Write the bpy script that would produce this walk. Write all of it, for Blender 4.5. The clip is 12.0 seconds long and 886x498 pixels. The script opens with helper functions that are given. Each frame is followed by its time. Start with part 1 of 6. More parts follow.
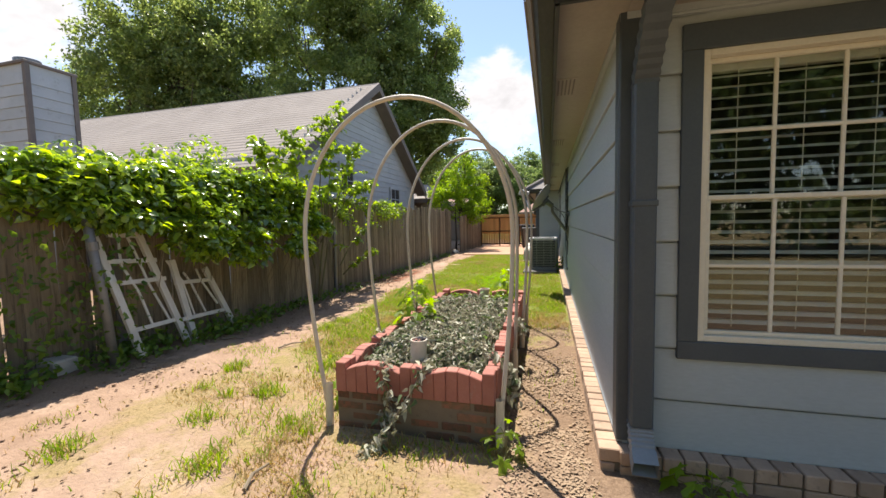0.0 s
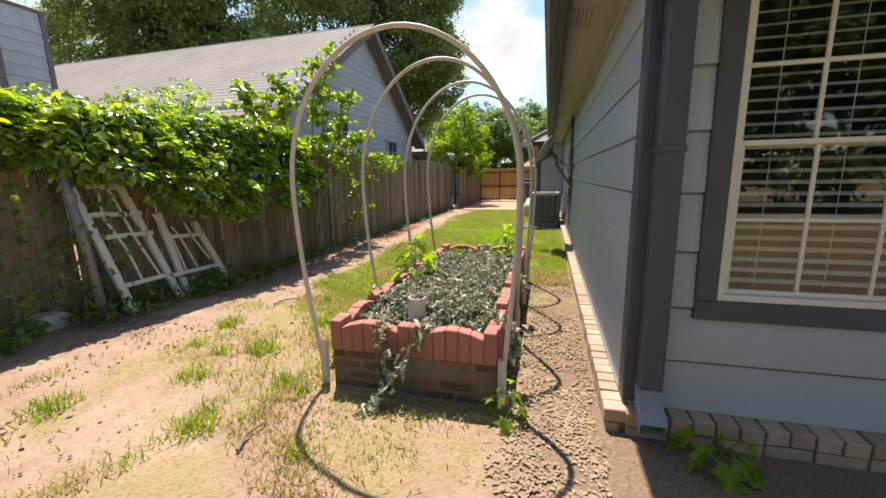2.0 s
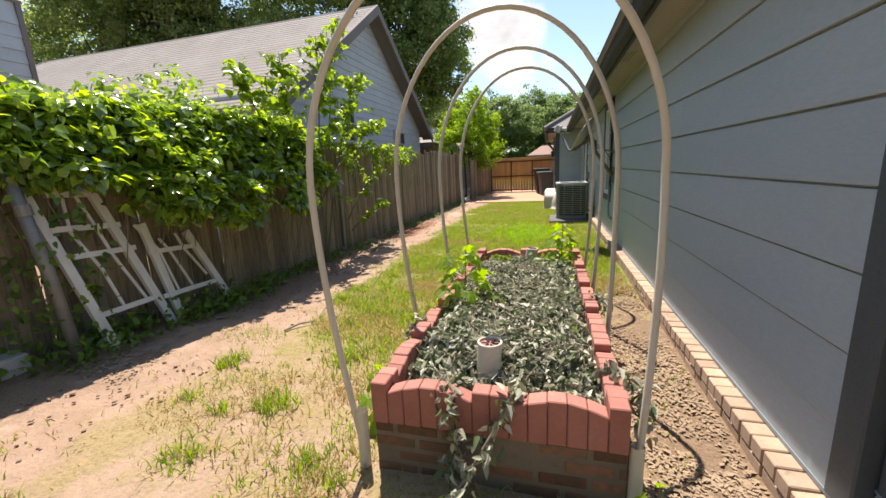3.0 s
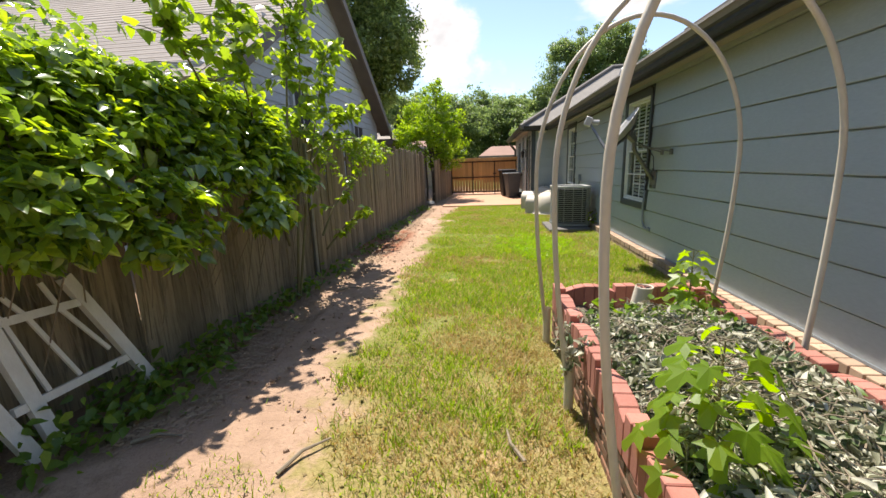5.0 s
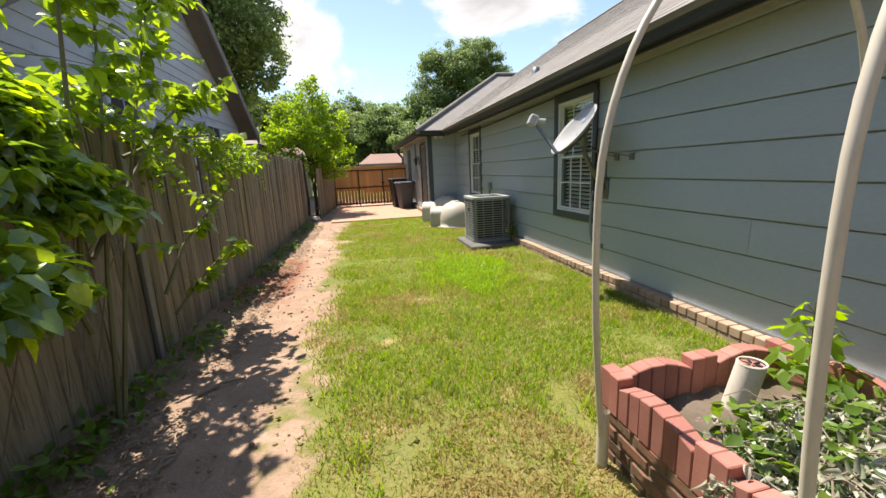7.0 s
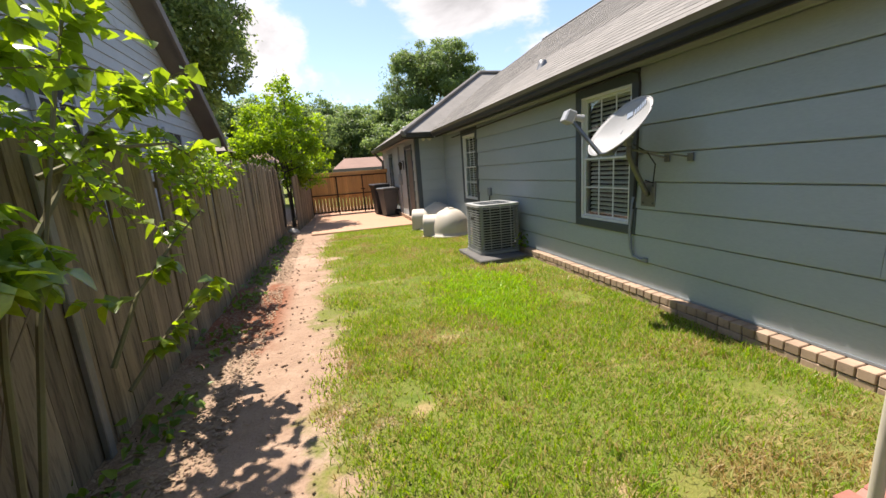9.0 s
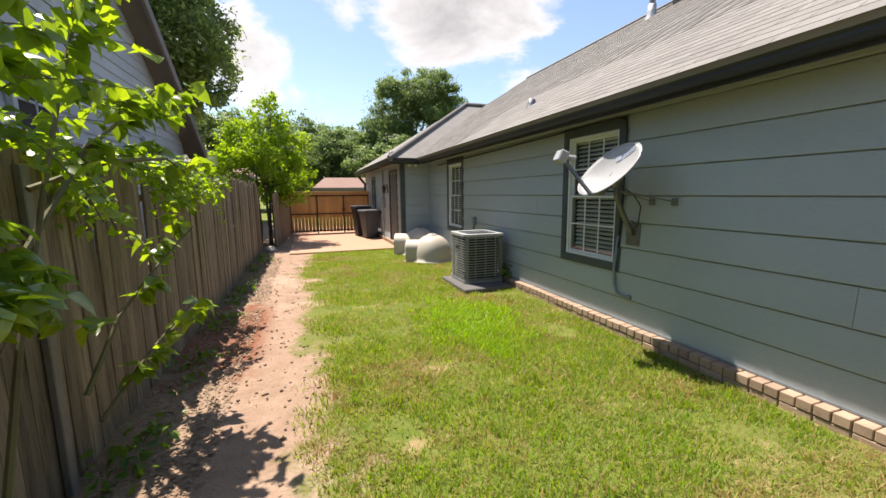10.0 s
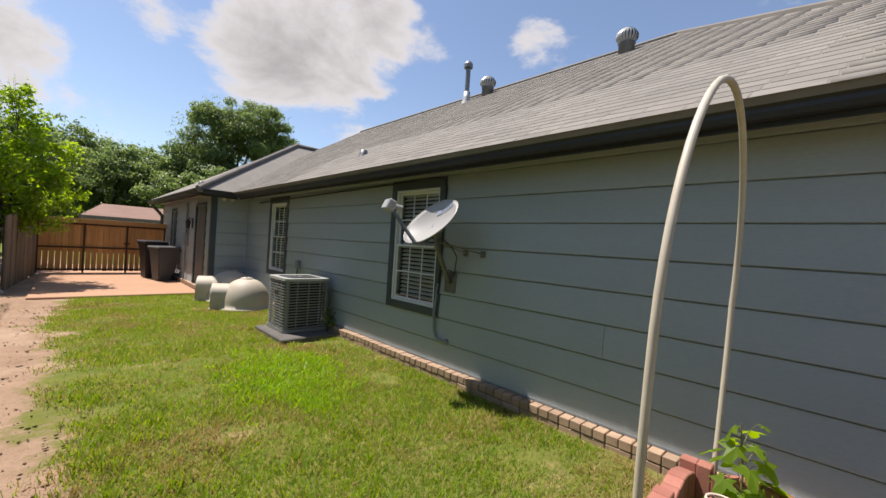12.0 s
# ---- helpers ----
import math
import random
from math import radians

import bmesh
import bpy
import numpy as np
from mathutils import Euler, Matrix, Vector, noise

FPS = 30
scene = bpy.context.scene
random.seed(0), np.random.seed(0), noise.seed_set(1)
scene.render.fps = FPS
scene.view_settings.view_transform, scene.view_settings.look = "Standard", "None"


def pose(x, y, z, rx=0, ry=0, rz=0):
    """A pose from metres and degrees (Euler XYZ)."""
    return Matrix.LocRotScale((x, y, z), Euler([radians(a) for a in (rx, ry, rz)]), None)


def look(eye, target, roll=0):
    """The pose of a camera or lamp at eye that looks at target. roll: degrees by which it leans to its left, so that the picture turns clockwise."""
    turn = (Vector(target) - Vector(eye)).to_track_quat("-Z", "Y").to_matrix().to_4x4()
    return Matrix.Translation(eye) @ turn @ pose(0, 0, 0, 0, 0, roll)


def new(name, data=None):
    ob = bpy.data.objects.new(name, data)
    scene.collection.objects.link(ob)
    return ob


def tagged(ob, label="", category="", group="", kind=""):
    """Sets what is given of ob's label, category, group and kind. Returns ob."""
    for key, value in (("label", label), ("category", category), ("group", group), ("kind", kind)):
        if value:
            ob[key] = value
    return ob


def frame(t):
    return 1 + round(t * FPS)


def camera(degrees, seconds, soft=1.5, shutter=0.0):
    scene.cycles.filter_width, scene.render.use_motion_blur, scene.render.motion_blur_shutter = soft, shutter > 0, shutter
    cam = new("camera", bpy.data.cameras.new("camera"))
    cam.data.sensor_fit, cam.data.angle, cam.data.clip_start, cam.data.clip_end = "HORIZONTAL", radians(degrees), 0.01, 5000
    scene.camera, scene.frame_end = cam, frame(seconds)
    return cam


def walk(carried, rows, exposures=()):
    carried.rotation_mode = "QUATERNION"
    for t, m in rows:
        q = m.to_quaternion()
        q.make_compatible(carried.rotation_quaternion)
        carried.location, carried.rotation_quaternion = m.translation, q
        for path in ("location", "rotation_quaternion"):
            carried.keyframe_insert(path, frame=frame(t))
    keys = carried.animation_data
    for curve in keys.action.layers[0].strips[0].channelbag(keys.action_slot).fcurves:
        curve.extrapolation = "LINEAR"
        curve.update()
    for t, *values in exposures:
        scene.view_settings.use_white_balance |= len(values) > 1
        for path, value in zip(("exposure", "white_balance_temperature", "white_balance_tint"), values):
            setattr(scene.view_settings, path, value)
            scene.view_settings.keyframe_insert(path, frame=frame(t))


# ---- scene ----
cam = camera(97.55, 12.0)
PATH = [
    (0.0, 0.000, 0.000, 1.364, 85.99, 1.23, 15.12),
    (0.5, -0.020, 0.025, 1.375, 84.91, 0.97, 14.39),
    (1.0, -0.017, 0.040, 1.372, 83.52, 0.87, 14.18),
    (1.5, -0.031, 0.058, 1.352, 81.68, 0.80, 14.62),
    (2.0, -0.057, 0.173, 1.332, 79.45, 1.03, 14.92),
    (2.5, -0.255, 0.534, 1.352, 77.36, 2.11, 16.36),
    (3.0, -0.611, 0.837, 1.358, 78.23, 2.69, 15.12),
    (3.5, -0.914, 1.182, 1.365, 79.11, 2.01, 11.17),
    (5.3, -2.054, 2.294, 1.385, 77.30, 2.03, 2.84),
    (5.5, -2.139, 2.426, 1.386, 76.90, 2.10, -3.09),
    (6.0, -2.215, 2.844, 1.404, 78.24, 0.95, -6.77),
    (6.5, -2.388, 3.218, 1.405, 77.56, 2.01, -11.43),
    (7.0, -2.441, 3.580, 1.417, 78.36, 2.55, -12.10),
    (7.5, -2.648, 3.869, 1.510, 82.32, 2.97, -8.02),
    (9.3, -2.764, 4.502, 1.506, 78.15, 3.33, -17.47),
    (9.5, -2.807, 4.509, 1.524, 78.65, 2.51, -17.79),
    (10.0, -2.879, 4.518, 1.564, 81.80, 0.63, -19.41),
    (10.5, -2.825, 4.565, 1.523, 86.95, -0.04, -20.00),
    (11.0, -2.831, 4.558, 1.520, 87.98, -0.06, -19.66),
    (11.5, -2.822, 4.564, 1.524, 88.64, -1.52, -25.57),
    (12.0, -2.833, 4.556, 1.514, 89.68, -3.63, -44.08),
]
EXPOSURES = [(0.0, 1.66, 6750, 12), (3.0, 1.68, 6750, 12), (5.5, 1.74, 6800, 12), (9.5, 1.68, 6800, 14), (11.0, 1.46, 6800, 14), (12.0, 1.18, 6800, 14)]
walk(cam, [(t, pose(x, y, z, tilt, lean, turn)) for t, x, y, z, tilt, lean, turn in PATH], EXPOSURES)

# ---- light ----
SUN_DIR = Vector((0.21, -0.40, -1.0)).normalized()
sun_data = bpy.data.lights.new("sun", "SUN")
sun_data.energy, sun_data.angle, sun_data.color = 3.05, radians(0.53), (1.0, 0.955, 0.88)
sun = new("sun", sun_data)
sun.matrix_world = look((-20, 40, 95), Vector((-20, 40, 95)) + SUN_DIR)
tagged(sun, kind="structure")

world = bpy.data.worlds.new("sky")
scene.world = world
world.use_nodes = True
wt = world.node_tree
for n in list(wt.nodes):
    wt.nodes.remove(n)


def wnode(kind, **values):
    n = wt.nodes.new(kind)
    for k, v in values.items():
        n.inputs[k].default_value = v
    return n


sky = wnode("ShaderNodeTexSky")
sky.sky_type, sky.sun_disc = "NISHITA", False
sky.sun_elevation = math.asin(-SUN_DIR.z)
sky.sun_rotation = math.atan2(-SUN_DIR.x, -SUN_DIR.y)
sky.air_density, sky.dust_density, sky.ozone_density = 1.0, 0.3, 2.5
coord = wnode("ShaderNodeTexCoord")
flat = wnode("ShaderNodeMapping", Scale=(1.0, 1.0, 1.75), Location=(0.31, 0.12, 0.0))
cloud = wnode("ShaderNodeTexNoise", Scale=3.1, Detail=11.0, Roughness=0.60, Distortion=0.25)
wt.links.new(coord.outputs["Generated"], flat.inputs["Vector"])
wt.links.new(flat.outputs["Vector"], cloud.inputs["Vector"])


def bank(direction, reach, weight):
    """A soft bank of cloud about one direction of the sky."""
    d = Vector(direction).normalized()
    dist = wt.nodes.new("ShaderNodeVectorMath")
    dist.operation = "DISTANCE"
    dist.inputs[1].default_value = d
    wt.links.new(coord.outputs["Generated"], dist.inputs[0])
    ramp = wnode("ShaderNodeMapRange")
    ramp.inputs["From Min"].default_value, ramp.inputs["From Max"].default_value = 0.0, reach
    ramp.inputs["To Min"].default_value, ramp.inputs["To Max"].default_value = weight, 0.0
    ramp.interpolation_type = "SMOOTHSTEP"
    wt.links.new(dist.outputs["Value"], ramp.inputs["Value"])
    return ramp.outputs["Result"]


def wmath(op, a, b):
    n = wt.nodes.new("ShaderNodeMath")
    n.operation = op
    for i, v in enumerate((a, b)):
        if isinstance(v, (int, float)):
            n.inputs[i].default_value = v
        else:
            wt.links.new(v, n.inputs[i])
    return n.outputs[0]


total = cloud.outputs["Fac"]
for d, reach, weight in (((0.37, 0.83, 0.42), 0.29, 0.29), ((0.50, 0.75, 0.43), 0.25, 0.26), ((0.26, 0.86, 0.44), 0.17, 0.18),
                         ((-0.11, 0.94, 0.32), 0.17, 0.24), ((-0.04, 0.98, 0.20), 0.20, 0.18), ((0.71, 0.52, 0.47), 0.12, 0.16),
                         ((-0.84, 0.43, 0.34), 0.30, 0.20), ((0.08, 0.90, 0.42), 0.09, 0.14), ((0.2, -0.8, 0.5), 0.5, 0.2)):
    total = wmath("ADD", total, bank(d, reach, weight))
cover = wnode("ShaderNodeMapRange")
cover.inputs["From Min"].default_value, cover.inputs["From Max"].default_value = 0.635, 0.765
cover.interpolation_type = "SMOOTHSTEP"
wt.links.new(total, cover.inputs["Value"])
shade = wnode("ShaderNodeMapRange")
shade.inputs["From Min"].default_value, shade.inputs["From Max"].default_value = 0.70, 0.98
shade.inputs["To Min"].default_value, shade.inputs["To Max"].default_value = 2.55, 1.3
wt.links.new(total, shade.inputs["Value"])
white = wnode("ShaderNodeCombineColor")
for ch, f in (("Red", 1.0), ("Green", 1.0), ("Blue", 1.03)):
    wt.links.new(wmath("MULTIPLY", shade.outputs["Result"], f), white.inputs[ch])
blend = wt.nodes.new("ShaderNodeMix")
blend.data_type = "RGBA"
wt.links.new(cover.outputs["Result"], blend.inputs["Factor"])
deep = wnode("ShaderNodeHueSaturation", Saturation=0.95, Value=0.52)
wt.links.new(sky.outputs["Color"], deep.inputs["Color"])
wt.links.new(deep.outputs["Color"], blend.inputs[6])
wt.links.new(white.outputs["Color"], blend.inputs[7])
backdrop = wnode("ShaderNodeBackground", Strength=0.14)
wt.links.new(blend.outputs[2], backdrop.inputs["Color"])
wt.links.new(backdrop.outputs["Background"], wnode("ShaderNodeOutputWorld").inputs["Surface"])


# ---- materials ----
class Nodes:
    """Short calls for building one material's nodes."""

    def __init__(self, name):
        self.m = bpy.data.materials.new(name)
        self.m.use_nodes = True
        self.t = self.m.node_tree
        self.b = self.t.nodes["Principled BSDF"]
        self.out = self.t.nodes["Material Output"]

    def node(self, kind, **values):
        n = self.t.nodes.new(kind)
        for k, v in values.items():
            self.put(v, n.inputs[k.replace("_", " ")])
        return n

    def put(self, v, socket):
        if isinstance(v, bpy.types.NodeSocket):
            self.t.links.new(v, socket)
        else:
            socket.default_value = v

    def coords(self, stretch=(1, 1, 1), random_shift=False):
        c = self.node("ShaderNodeTexCoord")
        mp = self.node("ShaderNodeMapping", Vector=c.outputs["Object"], Scale=stretch)
        if random_shift:
            info = self.node("ShaderNodeObjectInfo")
            self.t.links.new(self.math("MULTIPLY", info.outputs["Random"], 40.0), mp.inputs["Location"])
        return mp.outputs["Vector"]

    def noise(self, vec, scale, detail=5.0, rough=0.6, distort=0.0):
        return self.node("ShaderNodeTexNoise", Vector=vec, Scale=scale, Detail=detail, Roughness=rough, Distortion=distort).outputs["Fac"]

    def math(self, op, a, b=0.0):
        n = self.t.nodes.new("ShaderNodeMath")
        n.operation = op
        self.put(a, n.inputs[0])
        self.put(b, n.inputs[1])
        return n.outputs[0]

    def ramp(self, value, lo, hi, to_lo=0.0, to_hi=1.0):
        n = self.node("ShaderNodeMapRange", Value=value, From_Min=lo, From_Max=hi, To_Min=to_lo, To_Max=to_hi)
        return n.outputs["Result"]

    def mix(self, f, a, b):
        n = self.t.nodes.new("ShaderNodeMix")
        n.data_type = "RGBA"
        self.put(f, n.inputs["Factor"])
        for v, i in ((a, 6), (b, 7)):
            self.put(v if isinstance(v, bpy.types.NodeSocket) else (*v, 1.0), n.inputs[i])
        return n.outputs[2]

    def bump(self, height, strength=0.3, distance=0.01):
        n = self.node("ShaderNodeBump", Height=height, Strength=strength, Distance=distance)
        self.t.links.new(n.outputs["Normal"], self.b.inputs["Normal"])

    def finish(self, color, rough=0.7, metal=0.0, spec=None):
        self.put(color if isinstance(color, bpy.types.NodeSocket) else (*color, 1.0), self.b.inputs["Base Color"])
        self.put(rough, self.b.inputs["Roughness"])
        self.put(metal, self.b.inputs["Metallic"])
        if spec is not None:
            self.put(spec, self.b.inputs["Specular IOR Level"])
        return self.m


def worn(name, a, b, dirt=None, rough=0.7, metal=0.0, grain=60.0, patch=3.0, stretch=(1, 1, 1), bump=0.2, vary=0.0, dirt_at=0.6, spec=None, by_object=True):
    """Paint, plastic, wood or stone with patches, grain, dirt and a fine relief."""
    n = Nodes(name)
    v = n.coords(stretch, by_object)
    big, fine = n.noise(v, patch, 4.0), n.noise(v, grain, 6.0, 0.65)
    c = n.mix(n.ramp(big, 0.35, 0.68), a, b)
    c = n.mix(n.ramp(fine, 0.3, 0.8, 0.0, 0.35), c, tuple(x * 0.62 for x in a))
    if dirt:
        c = n.mix(n.ramp(n.noise(v, patch * 2.7, 7.0, 0.7), dirt_at, dirt_at + 0.14, 0.0, 0.85), c, dirt)
    if vary:
        info = n.node("ShaderNodeObjectInfo")
        hsv = n.node("ShaderNodeHueSaturation", Color=c, Value=n.ramp(info.outputs["Random"], 0, 1, 1 - vary, 1 + vary))
        c = hsv.outputs["Color"]
    n.bump(fine, bump, 0.004)
    return n.finish(c, n.ramp(fine, 0.2, 0.8, max(rough - 0.1, 0.05), min(rough + 0.1, 1)), metal, spec)


def foliage(name, a, b, c, trans=0.45, rough=0.45, dry=None, lift=1.6, spec=0.4):
    """Leaves that let light through; the colour changes from leaf to leaf."""
    n = Nodes(name)
    geo = n.node("ShaderNodeNewGeometry")
    r = geo.outputs["Random Per Island"]
    col = n.mix(n.ramp(r, 0.0, 0.55), a, b)
    col = n.mix(n.ramp(r, 0.55, 1.0), col, c)
    if dry:
        col = n.mix(n.ramp(n.math("FRACT", n.math("MULTIPLY", r, 17.3)), 0.72, 0.8), col, dry)
    v = n.coords()
    col = n.mix(n.ramp(n.noise(v, 55.0, 3.0), 0.35, 0.8, 0.0, 0.35), col, tuple(x * 0.5 for x in a))
    n.finish(col, rough, spec=spec)
    tr = n.node("ShaderNodeBsdfTranslucent")
    hsv = n.node("ShaderNodeHueSaturation", Color=col, Saturation=1.15, Value=lift)
    hsv.inputs["Hue"].default_value = 0.485
    n.put(hsv.outputs["Color"], tr.inputs["Color"])
    mx = n.node("ShaderNodeMixShader", Fac=trans)
    n.t.links.new(n.b.outputs[0], mx.inputs[1])
    n.t.links.new(tr.outputs[0], mx.inputs[2])
    n.t.links.new(mx.outputs[0], n.out.inputs["Surface"])
    return n.m


def ground_material():
    """Lawn soil, bare sandy dirt and leaf litter, by place; some fence shade is in the colour."""
    n = Nodes("yard_ground")
    v = n.coords()
    sep = n.node("ShaderNodeSeparateXYZ", Vector=v)
    x, y = sep.outputs["X"], sep.outputs["Y"]
    wav, mid, fine = n.noise(v, 0.7, 3.0), n.noise(v, 4.0, 6.0, 0.65), n.noise(v, 45.0, 6.0, 0.7)
    edge = n.math("ADD", x, n.ramp(wav, 0.3, 0.7, -0.35, 0.35))
    edge = n.math("ADD", edge, n.ramp(mid, 0.3, 0.7, -0.25, 0.25))
    lawn = n.ramp(edge, -3.0, -2.75)
    front = n.ramp(n.math("ADD", y, n.ramp(mid, 0.3, 0.7, -1.0, 1.0)), 1.7, 3.6)
    patchy = n.ramp(n.noise(v, 1.5, 5.0, 0.65), 0.47, 0.56)
    lawn = n.math("MULTIPLY", lawn, n.math("MAXIMUM", front, n.math("MULTIPLY", patchy, 0.75)))
    side = n.math("MULTIPLY", n.ramp(n.math("ADD", x, n.ramp(mid, 0.3, 0.7, -0.2, 0.2)), -0.3, -0.15), n.ramp(n.math("SUBTRACT", y, n.ramp(mid, 0.3, 0.7, -1.0, 1.0)), 4.3, 5.2, 1.0, 0.0))
    lawn = n.math("MULTIPLY", lawn, n.math("SUBTRACT", 1.0, side))
    far = n.math("MAXIMUM", n.ramp(y, 26.0, 30.0), n.math("MULTIPLY", n.ramp(n.math("ADD", y, n.ramp(wav, 0.3, 0.7, -1.0, 1.0)), -3.0, -1.2, 1.0, 0.0), 0.8))
    dirt = n.mix(n.ramp(mid, 0.35, 0.7), (0.375, 0.255, 0.178), (0.28, 0.185, 0.126))
    dirt = n.mix(n.ramp(n.noise(v, 1.1, 4.0), 0.52, 0.68), dirt, (0.425, 0.305, 0.22))
    dirt = n.mix(n.ramp(fine, 0.5, 0.8, 0.0, 0.6), dirt, (0.19, 0.125, 0.082))
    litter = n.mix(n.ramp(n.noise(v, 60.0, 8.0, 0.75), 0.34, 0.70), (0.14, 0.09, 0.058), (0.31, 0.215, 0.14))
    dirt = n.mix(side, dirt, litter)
    # Leaf litter along the fence foot; its dark tone also paints in fence shade.
    fence_shade_litter = n.ramp(n.math("ADD", x, n.ramp(mid, 0.3, 0.7, -0.35, 0.35)), -3.95, -3.7, 1.0, 0.0)
    dirt = n.mix(n.math("MULTIPLY", fence_shade_litter, 0.75), dirt, litter)
    red = n.math("MULTIPLY", n.ramp(n.math("ABSOLUTE", n.math("SUBTRACT", n.math("ADD", y, n.ramp(mid, 0.3, 0.7, -0.6, 0.6)), 9.3)), 0.7, 1.3, 1.0, 0.0), n.ramp(x, -3.5, -3.3, 1.0, 0.0))
    dirt = n.mix(red, dirt, n.mix(n.ramp(fine, 0.35, 0.7), (0.17, 0.062, 0.034), (0.30, 0.125, 0.07)))
    turf = n.mix(n.ramp(mid, 0.35, 0.65), (0.10, 0.15, 0.022), (0.185, 0.185, 0.045))
    turf = n.mix(n.ramp(n.noise(v, 2.3, 5.0, 0.65), 0.58, 0.70), turf, (0.36, 0.26, 0.13))
    turf = n.mix(n.ramp(n.math("ADD", y, n.ramp(mid, 0.3, 0.7, -0.8, 0.8)), 3.0, 6.2, 0.7, 0.0), turf, n.mix(n.ramp(fine, 0.35, 0.65), (0.42, 0.29, 0.16), (0.27, 0.19, 0.085)))
    turf = n.mix(n.ramp(fine, 0.5, 0.85, 0.0, 0.6), turf, (0.06, 0.06, 0.02))
    col = n.mix(n.math("MAXIMUM", lawn, far), dirt, turf)
    n.bump(n.math("ADD", n.math("MULTIPLY", mid, 1.2), n.math("MULTIPLY", fine, 0.35)), 0.75, 0.05)
    return n.finish(col, 0.95, spec=0.15)


M = {}
M["ground"] = ground_material()
M["siding"] = worn("blue_grey_house_paint", (0.385, 0.435, 0.452), (0.42, 0.468, 0.482), None, 0.6, grain=90, patch=2.0, stretch=(1, 0.25, 1), bump=0.12, vary=0.03)
M["trim"] = worn("slate_trim_paint", (0.060, 0.075, 0.088), (0.074, 0.09, 0.10), None, 0.55, grain=70, patch=3.0, bump=0.1)
M["gutter"] = worn("dark_gutter_enamel", (0.026, 0.028, 0.031), (0.034, 0.036, 0.039), (0.06, 0.058, 0.054), 0.55, grain=50, patch=1.5, stretch=(1, 0.3, 1), bump=0.05, dirt_at=0.66)
M["soffit"] = worn("beige_soffit_paint", (0.34, 0.315, 0.27), (0.29, 0.265, 0.225), (0.2, 0.18, 0.15), 0.7, grain=40, patch=1.0, bump=0.1, dirt_at=0.68)
# White vinyl with warm bounced light put into its cream colour.
M["sash"] = worn("bounce_warmed_window_vinyl", (0.74, 0.70, 0.58), (0.68, 0.64, 0.52), (0.45, 0.41, 0.31), 0.45, grain=80, patch=4.0, bump=0.05, dirt_at=0.7)
M["white_sash"] = worn("white_window_vinyl", (0.78, 0.79, 0.78), (0.72, 0.73, 0.72), (0.55, 0.54, 0.51), 0.4, grain=80, patch=4.0, bump=0.05, dirt_at=0.72)
M["blind"] = worn("ivory_blind_slat", (0.80, 0.77, 0.68), (0.74, 0.71, 0.62), None, 0.5, grain=60, patch=4.0, bump=0.05)
# Near-black colour stands for the shade inside unlit rooms.
M["room_shade"] = worn("room_shade_tone", (0.05, 0.046, 0.04), (0.03, 0.028, 0.025), None, 0.9, bump=0.0)
M["shingle"] = worn("grey_asphalt_shingle", (0.225, 0.21, 0.19), (0.27, 0.25, 0.225), (0.16, 0.15, 0.138), 0.95, grain=220, patch=2.5, bump=0.5, vary=0.10, dirt_at=0.58, spec=0.2)
M["old_shingle"] = worn("faded_tan_shingle", (0.30, 0.265, 0.235), (0.36, 0.32, 0.285), (0.22, 0.19, 0.165), 0.95, grain=160, patch=0.8, bump=0.5, dirt_at=0.6, spec=0.2)
M["ledge"] = worn("pale_ledge_brick", (0.44, 0.31, 0.215), (0.36, 0.245, 0.165), (0.20, 0.15, 0.11), 0.85, grain=70, patch=6.0, bump=0.4, vary=0.16, dirt_at=0.56)
M["mortar"] = worn("grey_mortar", (0.205, 0.165, 0.118), (0.155, 0.122, 0.086), (0.09, 0.075, 0.055), 0.95, grain=90, patch=5.0, bump=0.5)
M["cap"] = worn("red_clay_cap_brick", (0.40, 0.165, 0.125), (0.33, 0.125, 0.092), (0.34, 0.24, 0.195), 0.85, grain=80, patch=5.0, bump=0.3, vary=0.12, dirt_at=0.62)
M["brick"] = worn("weathered_bed_brick", (0.225, 0.095, 0.056), (0.15, 0.092, 0.054), (0.10, 0.078, 0.046), 0.95, grain=60, patch=9.0, bump=0.8, vary=0.4, dirt_at=0.47)
M["soil"] = worn("dark_bed_soil", (0.10, 0.075, 0.052), (0.16, 0.12, 0.085), (0.25, 0.19, 0.13), 0.97, grain=50, patch=7.0, bump=0.9)
M["pvc"] = worn("sun_aged_white_pipe", (0.64, 0.58, 0.47), (0.55, 0.49, 0.39), (0.36, 0.29, 0.21), 0.5, grain=40, patch=5.0, stretch=(1, 1, 0.4), bump=0.08, dirt_at=0.66)
M["clay_end"] = worn("stained_drain_pipe", (0.70, 0.64, 0.53), (0.60, 0.53, 0.42), (0.3, 0.2, 0.14), 0.6, grain=40, patch=6.0, bump=0.12, dirt_at=0.62)
M["fence"] = worn("weathered_cedar_picket", (0.30, 0.24, 0.155), (0.20, 0.155, 0.10), (0.10, 0.078, 0.05), 0.92, grain=34, patch=2.2, stretch=(7, 7, 0.5), bump=0.7, vary=0.34, dirt_at=0.49)
M["gate"] = worn("golden_stained_cedar", (0.62, 0.34, 0.125), (0.53, 0.275, 0.095), (0.36, 0.17, 0.06), 0.7, grain=34, patch=2.4, stretch=(7, 7, 0.5), bump=0.4, vary=0.16, dirt_at=0.58)
M["iron"] = worn("dark_brown_steel_frame", (0.055, 0.035, 0.025), (0.085, 0.05, 0.035), None, 0.6, 0.4, bump=0.15)
